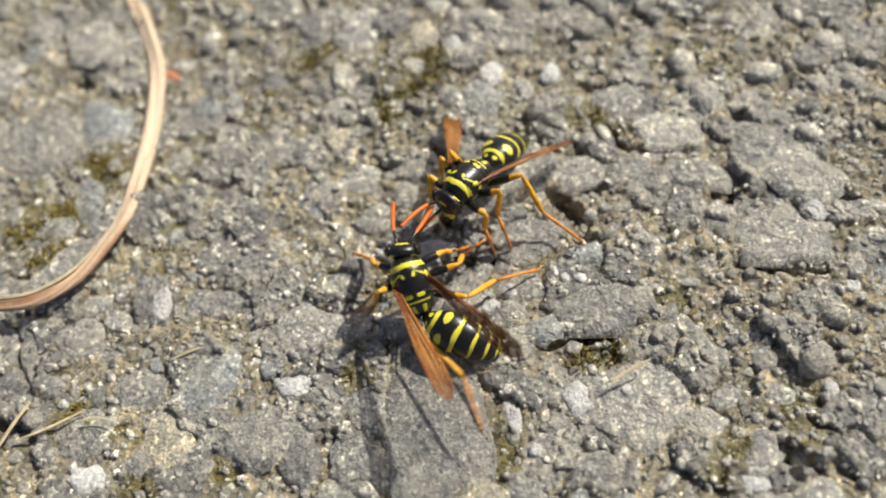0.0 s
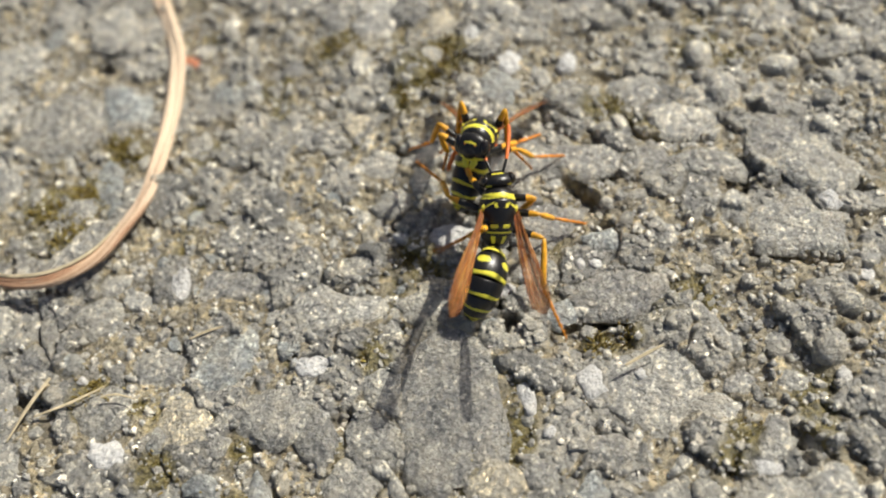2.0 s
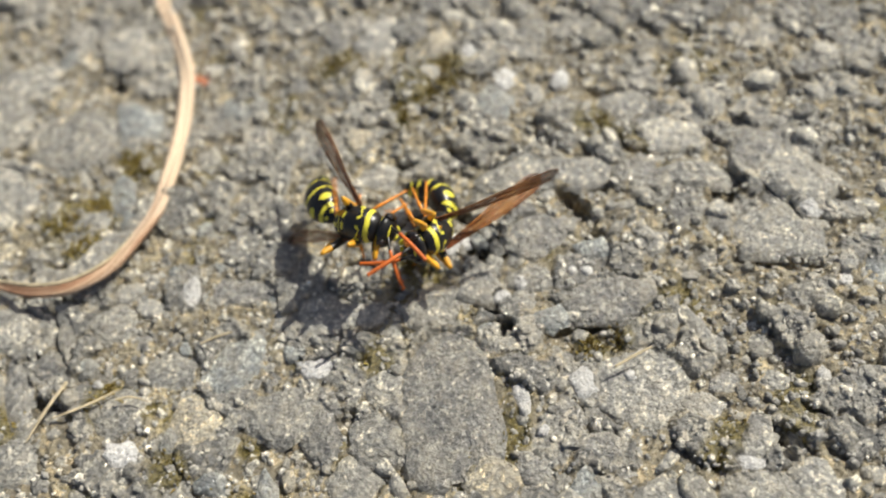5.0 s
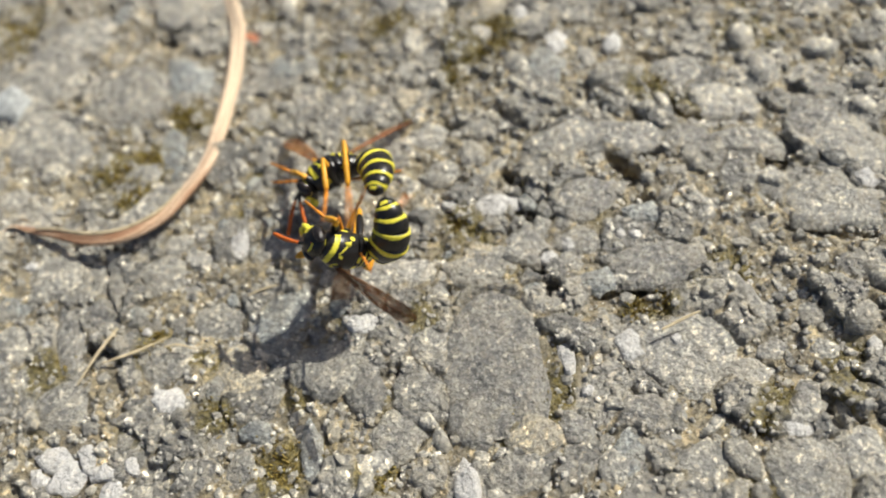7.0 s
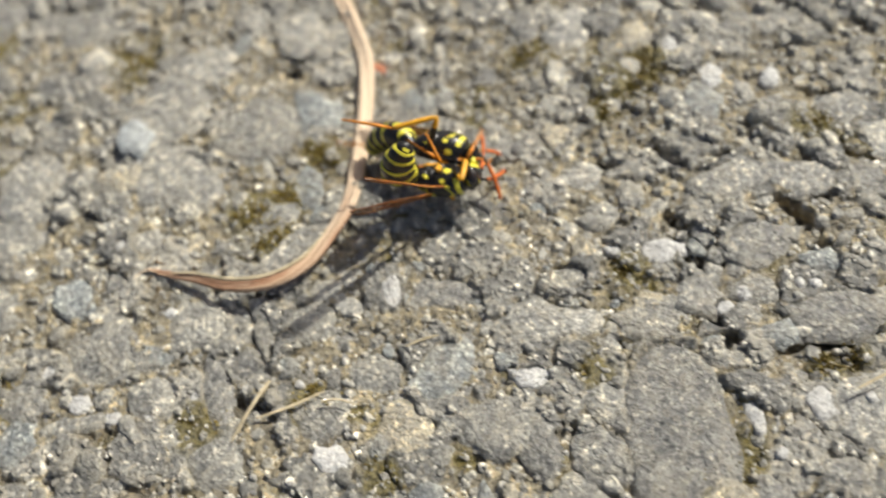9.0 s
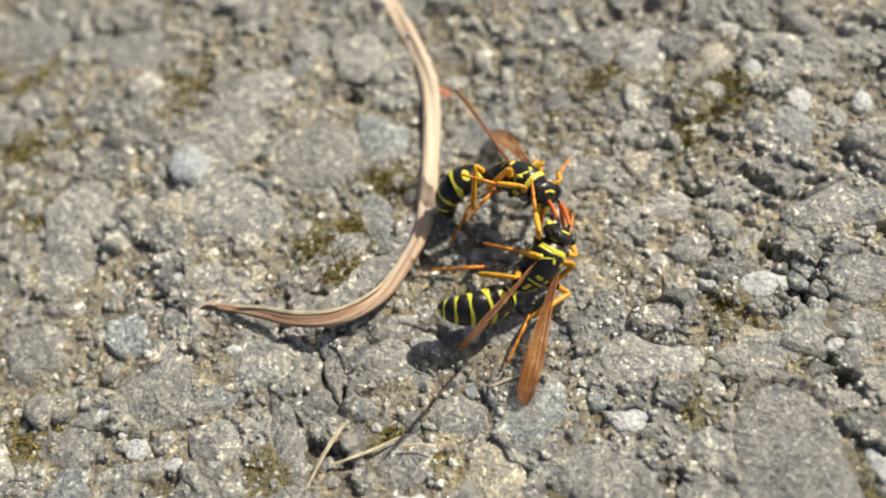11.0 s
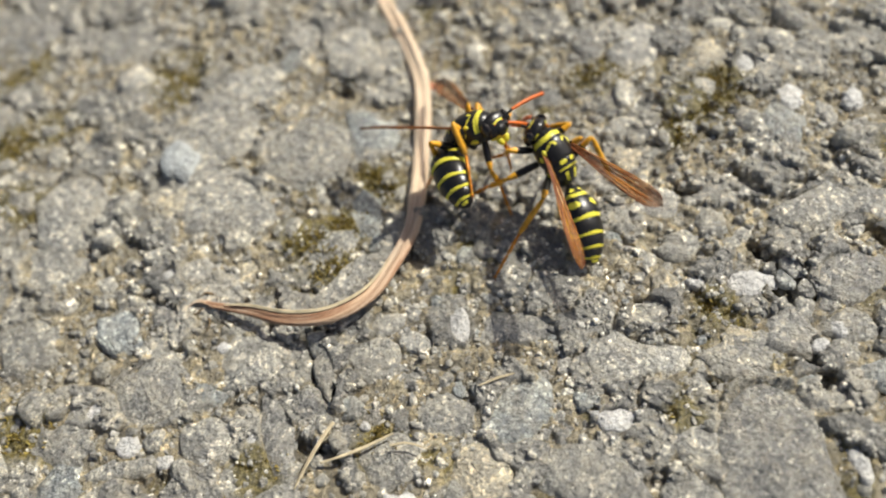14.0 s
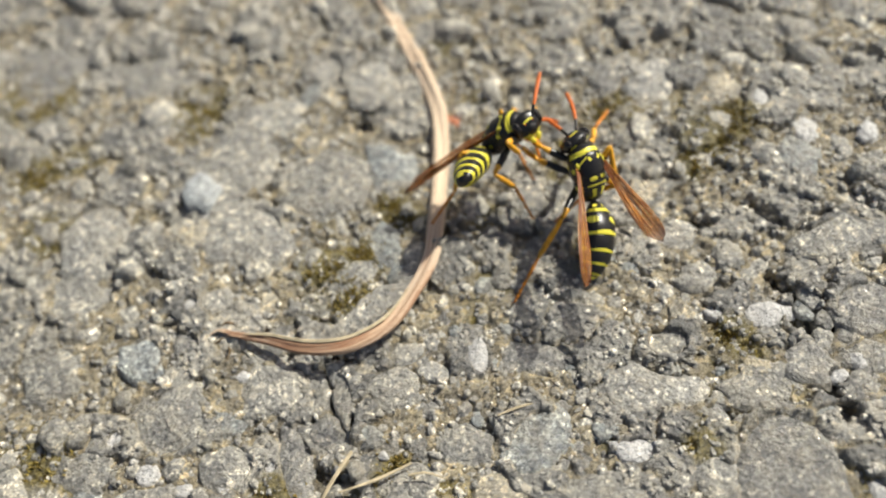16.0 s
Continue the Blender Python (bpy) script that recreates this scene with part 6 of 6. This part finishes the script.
    beats.append(beat(7.25, (-21.6, 40.79, 5.07), (0.338, 0.079, -0.456, -0.819), (0.97, 0.07, -0.24), (0.36, 0.73, -0.58), (0.88, -0.47, -0.05), 113,
        ((0.43, -0.85, 0.32), (-0.95, -0.11, -0.29)), ((0.38, -0.19, -0.91), (0.53, -0.57, -0.63)),
        ((2.1, -2.7, 5.1), (3.8, -4.4, 2.9), (1.4, 6.1, -3.6), (-1.4, 4.3, -0.4), (1.9, 3.6, -2.2), (-5.6, -2.2, -1.6))))
    beats.append(beat(7.5, (-21.9, 40.75, 4.91), (0.492, -0.019, -0.444, -0.748), (0.96, 0.21, -0.17), (0.64, 0.52, -0.56), (0.73, -0.63, 0.26), 134,
        ((0.58, -0.79, 0.21), (-0.75, 0.42, -0.5)), ((0.44, -0.51, -0.74), (0.26, -0.82, -0.52)),
        ((-1, -1.6, 4.8), (1.1, -5.2, 2.9), (0.7, 5.1, -3.1), (-3.3, 2.4, 0.8), (-0.7, 0.9, -1), (-5, -3.7, -0.1))))
    beats.append(beat(7.667, (-23.26, 42.76, 4.76), (-0.705, 0.208, 0.261, 0.626), (0.98, 0.12, -0.17), (0.59, 0.03, -0.81), (0.92, -0.31, -0.24), 127,
        ((-0.24, -0.86, 0.44), (-0.77, 0.55, -0.31)), ((0.51, -0.12, -0.85), (0.31, -0.52, -0.79)),
        ((2.1, 1.6, 4.5), (2.9, -5.8, 1.4), (-1.7, 5, -2.4), (-3.2, -1.6, 0.7), (-0.4, 1.7, 0.2), (-3.3, -3.7, -1.1))))
    beats.append(beat(7.833, (-24.62, 44.77, 4.61), (-0.826, 0.37, 0.044, 0.423), (0.99, 0.02, -0.17), (0.35, -0.48, -0.81), (0.75, 0.14, -0.65), 120,
        ((-0.88, -0.32, 0.35), (-0.75, 0.65, -0.11)), ((0.5, 0.28, -0.82), (0.32, -0.14, -0.94)),
        ((3.9, 3.4, 1.7), (4.5, -5.5, -0.4), (-3.6, 3.6, -1.3), (-1.1, -3.3, -0.6), (-2.5, 2, 1.4), (-1.9, -3, -1.6))))
    beats.append(beat(8, (-25.99, 46.78, 4.46), (0.84, -0.484, 0.179, -0.165), (0.98, -0.08, -0.16), (-0, -0.83, -0.56), (0.28, 0.53, -0.8), 112,
        ((-0.89, 0.46, 0.01), (-0.69, 0.72, 0.1)), ((0.4, 0.64, -0.65), (0.27, 0.26, -0.93)),
        ((3.9, 3.3, -1.3), (5.4, -4.4, -2.3), (-4.3, 1.4, -0.2), (0.6, -2.4, -1.5), (-5.4, 0.8, 0.1), (-1.2, -1.8, -1.5))))
    beats.append(beat(8.25, (-26.08, 46.26, 4.45), (-0.838, 0.503, -0.173, 0.123), (0.99, -0.08, -0.08), (-0.59, -0.43, -0.69), (0.37, 0.13, -0.92), 110,
        ((-0.96, 0.24, 0.13), (-0.82, 0.55, 0.17)), ((0.53, 0.66, -0.53), (0.35, 0.32, -0.88)),
        ((3.9, 3.2, -1.2), (3.8, -4.7, -2.2), (-3.9, -1.3, -0.7), (1.2, -4.9, -2.9), (-6, 2.8, -0.5), (-3.8, -3.3, -3.2))))
    beats.append(beat(8.5, (-26.18, 45.73, 4.45), (0.834, -0.52, 0.166, -0.081), (1, -0.08, -0.01), (-0.87, 0.2, -0.46), (0.39, -0.29, -0.87), 108,
        ((-0.97, 0, 0.25), (-0.91, 0.36, 0.22)), ((0.65, 0.65, -0.4), (0.43, 0.37, -0.82)),
        ((3.9, 3.2, -1.1), (2.4, -4.3, -1.9), (-2.1, -3.2, -1.4), (1.4, -6.7, -5.3), (-5.5, 5.1, -1.4), (-7.9, -0.6, -3.8))))
    beats.append(beat(8.75, (-26.36, 47.41, 4.61), (-0.821, 0.547, -0.145, 0.068), (1, -0.07, -0.06), (-0.84, 0.45, -0.3), (0.32, -0.11, -0.94), 97,
        ((-0.95, 0.24, 0.2), (-0.83, 0.53, 0.17)), ((0.53, 0.85, -0.03), (0.53, 0.33, -0.78)),
        ((4, 3.5, -1), (3.5, -2.8, -1.2), (-3.2, -1.1, -2.7), (-2.2, -4.6, -2.6), (-8.4, 5.6, -1.3), (-8.8, -2.4, -2.6))))
    beats.append(beat(9, (-26.55, 49.09, 4.77), (-0.807, 0.574, -0.125, 0.055), (0.99, -0.05, -0.11), (-0.74, 0.67, -0.11), (0.23, 0.08, -0.97), 86,
        ((-0.87, 0.47, 0.13), (-0.72, 0.68, 0.12)), ((0.31, 0.89, 0.34), (0.63, 0.28, -0.73)),
        ((4.1, 3.7, -1), (3.3, -1.3, -0.8), (-2.8, 1.2, -3.2), (-1.6, -1.6, -1), (-11.6, 5, -0.9), (-9.1, -4.4, -0.9))))
    beats.append(beat(9.25, (-26.2, 49.1, 4.55), (-0.779, 0.6, -0.18, -0.02), (1, -0.07, -0.05), (-0.74, 0.66, -0.11), (0.19, 0.05, -0.98), 103,
        ((-0.75, 0.56, 0.35), (-0.64, 0.72, 0.29)), ((0.34, 0.89, -0.3), (0.52, 0.3, -0.8)),
        ((3.1, 3.4, 1.1), (3.4, -2.3, 0.9), (-2.3, 3.7, -2), (-0.7, -2.1, -1.6), (-7.7, -0.8, -3.5), (-7.1, -2, -5.3))))
    beats.append(beat(9.5, (-25.85, 49.1, 4.33), (-0.743, 0.62, -0.234, -0.094), (1, -0.09, 0.01), (-0.74, 0.66, -0.11), (0.15, 0.01, -0.99), 120,
        ((-0.58, 0.61, 0.54), (-0.53, 0.72, 0.45)), ((0.23, 0.53, -0.82), (0.41, 0.31, -0.86)),
        ((1.6, 2.2, 2.1), (1.6, -2.9, 2.6), (-0.2, 4.7, -0.3), (0.2, -1.8, -1.8), (-2.6, -1.4, -2.7), (-3.2, 0.1, -6.6))))
    beats.append(beat(10.75, (-26.75, 48.17, 5.28), (-0.887, 0.406, -0.11, 0.192), (0.94, -0.34, -0.1), (-0.54, 0.11, -0.84), (-0.17, 0.43, -0.89), 113,
        ((-0.75, 0.65, 0.1), (-0.84, 0.42, 0.35)), ((0.22, 0.55, -0.81), (0.14, 0.25, -0.96)),
        ((0.9, 6.2, 1.3), (-2.5, -5, 0.2), (3.4, 5.5, -3.4), (-3, -4.7, -4), (-4.7, 0.3, -4.2), (-5.5, -2.3, -7.1))))
    beats.append(beat(12, (-27.65, 47.25, 6.23), (0.885, -0.124, -0.032, -0.447), (0.81, -0.56, -0.2), (0.14, -0.53, -0.83), (-0.45, 0.72, -0.54), 105,
        ((-0.75, 0.55, -0.38), (-0.98, 0.04, 0.18)), ((0.21, 0.57, -0.8), (-0.13, 0.17, -0.98)),
        ((-0, 8.6, -3.8), (-4, -2.7, -5.8), (6.2, 0.6, -6.6), (-9.2, -3.6, -4.3), (-5.5, 4.4, -4.1), (-7.5, -5.5, -5.9))))
    beats.append(beat(12.25, (-27.04, 48.62, 6.12), (0.91, -0.183, -0.049, -0.368), (0.87, -0.5, -0.05), (-0.02, -0.54, -0.84), (-0.34, 0.78, -0.52), 76,
        ((-0.97, 0.21, -0.15), (-0.99, 0.05, 0.13)), ((0.42, 0.65, -0.64), (0.2, 0.31, -0.93)),
        ((1.5, 5.7, -5.6), (-0.9, -1.6, -7.5), (3.2, 4.1, -6.2), (-9.7, -2.3, -3.5), (-4.2, 0.8, -8.2), (-8.6, -5.1, -5.9))))
    beats.append(beat(12.5, (-26.43, 49.99, 6.01), (-0.926, 0.24, 0.066, 0.284), (0.9, -0.42, 0.1), (-0.17, -0.53, -0.83), (-0.23, 0.84, -0.49), 47,
        ((-0.98, -0.17, 0.1), (-1, 0.05, 0.07)), ((0.6, 0.67, -0.43), (0.51, 0.41, -0.75)),
        ((2.4, 2.8, -5.5), (2.3, -0.5, -7.3), (0.2, 5.1, -4.1), (-10, -0.8, -2.6), (-0, -4.3, -8.5), (-9.7, -4.6, -5.8))))
    beats.append(beat(12.75, (-25.55, 50.51, 6.36), (-0.933, 0.295, 0.111, 0.175), (0.78, -0.6, -0.17), (-0.37, -0.39, -0.84), (0.33, 0.67, -0.67), 50,
        ((-0.97, -0.03, 0.23), (-0.97, 0.13, 0.2)), ((0.64, 0.69, -0.34), (0.7, 0.45, -0.56)),
        ((3.3, 3.1, -5), (1.6, -0.3, -6.4), (0.1, 5.2, -4.2), (-6.5, -0.4, -6.8), (-4.4, 0.7, -7.6), (-12, -2.9, -4.7))))
    beats.append(beat(13, (-24.67, 51.03, 6.72), (0.923, -0.346, -0.155, -0.062), (0.56, -0.71, -0.43), (-0.55, -0.22, -0.8), (0.76, 0.25, -0.6), 53,
        ((-0.93, 0.11, 0.34), (-0.92, 0.21, 0.33)), ((0.67, 0.7, -0.25), (0.84, 0.45, -0.31)),
        ((4.1, 3.3, -4.3), (1.1, -0.2, -5.4), (0.1, 5.3, -4.3), (-2.1, -0.2, -8), (-5.2, 3.8, -3.3), (-13.8, -0.5, -3.1))))
    beats.append(beat(13.5, (-26.88, 54.3, 7.28), (0.933, -0.261, -0.246, 0.039), (0.42, -0.76, -0.49), (-0.57, -0.25, -0.78), (0.79, 0.09, -0.61), 73,
        ((-0.9, 0.25, 0.35), (-0.87, 0.3, 0.38)), ((0.84, 0.49, -0.21), (0.66, -0.5, -0.56)),
        ((3.9, 3.3, -4.5), (-2, -4.2, -7.9), (-0.2, 5.7, -5), (-5.4, -2, -7.4), (-5.8, -1.2, -6.8), (-13.1, -1.6, -2.8))))
    beats.append(beat(13.75, (-28.69, 53.33, 7.08), (0.936, -0.25, -0.248, -0.029), (0.65, -0.64, -0.42), (-0.15, -0.57, -0.81), (0.53, 0.42, -0.73), 69,
        ((-0.81, 0.53, 0.27), (-0.92, 0.22, 0.32)), ((0.72, 0.68, -0.14), (0.65, 0.17, -0.74)),
        ((3.3, 1.1, -5.1), (-1, -2.5, -8.7), (-0.3, 5.7, -5), (-2.4, -4.7, -6.3), (-6, 2, -5.3), (-10.4, -0.5, -3.7))))
    beats.append(beat(14, (-30.49, 52.36, 6.88), (0.934, -0.238, -0.248, -0.097), (0.83, -0.46, -0.31), (0.31, -0.73, -0.61), (0.17, 0.68, -0.72), 66,
        ((-0.64, 0.75, 0.17), (-0.96, 0.12, 0.27)), ((0.56, 0.83, -0.06), (0.32, 0.76, -0.57)),
        ((2.4, -0.7, -4.6), (0.1, -0.9, -8.9), (-0.4, 5.6, -5.1), (0.3, -5.3, -4.1), (-5.1, 4, -3.2), (-7.6, 0.1, -3.9))))
    beats.append(beat(14.25, (-31.42, 54.01, 7.25), (0.9, -0.206, -0.382, -0.028), (0.5, -0.68, -0.54), (-0.1, -0.7, -0.71), (0.6, 0.33, -0.73), 68,
        ((-0.82, 0.45, 0.36), (-0.9, 0.16, 0.39)), ((0.54, 0.83, -0.15), (0.25, 0.77, -0.59)),
        ((2.9, 1.2, -5.1), (-0.9, 0.3, -5.5), (-0.5, 5.6, -4.8), (-4.6, -3.1, -4.3), (-5.1, 4, -3.5), (-8.1, 0.1, -2.7))))
    beats.append(beat(14.5, (-32.35, 55.67, 7.61), (0.844, -0.168, -0.507, 0.041), (0.05, -0.75, -0.66), (-0.49, -0.54, -0.69), (0.85, -0.12, -0.51), 70,
        ((-0.86, 0.09, 0.49), (-0.83, 0.2, 0.51)), ((0.52, 0.82, -0.25), (0.18, 0.77, -0.61)),
        ((3.1, 3.4, -4.6), (-0.1, 0.1, -2.4), (-0.6, 5.5, -4.6), (-6.1, 2.1, -1.4), (-5.1, 4.1, -3.8), (-8.3, 0.1, -1.4))))
    beats.append(beat(14.75, (-31.58, 55.89, 7.5), (0.849, -0.222, -0.479, 0.027), (0.22, -0.66, -0.72), (-0.36, -0.68, -0.63), (0.94, -0.31, -0.13), 63,
        ((-0.86, 0.01, 0.5), (-0.85, 0.14, 0.51)), ((0.95, 0.3, -0.13), (0.23, 0.77, -0.59)),
        ((3.2, 3.5, -4.5), (0.2, 0.4, -3.7), (-0.5, 5.5, -4.6), (-6.8, 0.8, -3.3), (-5, 4, -3.7), (-9.9, -1.6, -1.6))))
    beats.append(beat(15, (-30.82, 56.11, 7.39), (0.85, -0.275, -0.448, 0.012), (0.37, -0.54, -0.75), (-0.22, -0.8, -0.56), (0.86, -0.43, 0.28), 56,
        ((-0.86, -0.07, 0.51), (-0.85, 0.08, 0.51)), ((0.93, -0.36, 0.05), (0.29, 0.77, -0.57)),
        ((3.4, 3.5, -4.5), (1.2, 0.5, -4.9), (-0.3, 5.5, -4.5), (-6.7, -0.8, -5.2), (-4.8, 3.9, -3.6), (-10.9, -4, -1.9))))
    beats.append(beat(15.25, (-30.71, 56.93, 7.27), (-0.886, 0.284, 0.367, 0.009), (0.66, -0.45, -0.6), (0.01, -0.78, -0.62), (0.94, -0.18, 0.28), 55,
        ((-0.96, -0.03, 0.29), (-0.95, 0.12, 0.3)), ((0.95, 0.19, -0.25), (0.28, 0.77, -0.58)),
        ((3.6, 3.5, -4.5), (0.8, -1, -5.9), (-0.4, 5.7, -4.7), (-4.4, -2.1, -6.6), (-4.9, 3.9, -3.5), (-10.6, -4.7, -4.1))))
    beats.append(beat(15.5, (-30.6, 57.74, 7.15), (-0.914, 0.29, 0.283, 0.029), (0.88, -0.3, -0.38), (0.25, -0.72, -0.65), (0.96, 0.08, 0.27), 54,
        ((-1, 0.02, 0.06), (-0.99, 0.15, 0.06)), ((0.6, 0.66, -0.44), (0.26, 0.76, -0.59)),
        ((3.8, 3.4, -4.5), (0.3, -3.1, -6.3), (-0.4, 5.8, -5), (-1.8, -2.9, -6.9), (-4.9, 3.9, -3.4), (-9.7, -5.2, -6.4))))
    beats.append(beat(15.75, (-29.78, 56.82, 7.04), (-0.911, 0.271, 0.304, 0.069), (0.81, -0.42, -0.41), (0.22, -0.9, -0.37), (0.99, 0.13, 0.09), 42,
        ((-0.96, -0.28, 0.02), (-1, -0.05, 0.01)), ((0.48, 0.87, 0.06), (0.15, 0.85, -0.51)),
        ((2.9, 1.2, -4.9), (0.3, -2, -5.8), (-0.6, 5.8, -5.1), (-2, -2.2, -7.7), (-4.8, 3.9, -3.3), (-10, -5.4, -5))))
    beats.append(beat(16, (-28.97, 55.9, 6.93), (-0.906, 0.251, 0.324, 0.108), (0.72, -0.54, -0.44), (0.17, -0.98, -0.03), (0.98, 0.17, -0.09), 29,
        ((-0.83, -0.55, -0.02), (-0.97, -0.24, -0.04)), ((0.21, 0.81, 0.54), (0.04, 0.91, -0.42)),
        ((1.9, -0.5, -4.1), (0.4, -1.1, -5.1), (-0.8, 5.8, -5.3), (-2.1, -1.4, -8.5), (-4.8, 3.9, -3.2), (-10.1, -5.4, -3.5))))
    perform(far_wasp, beats)
    # -- end of poses --


motions()
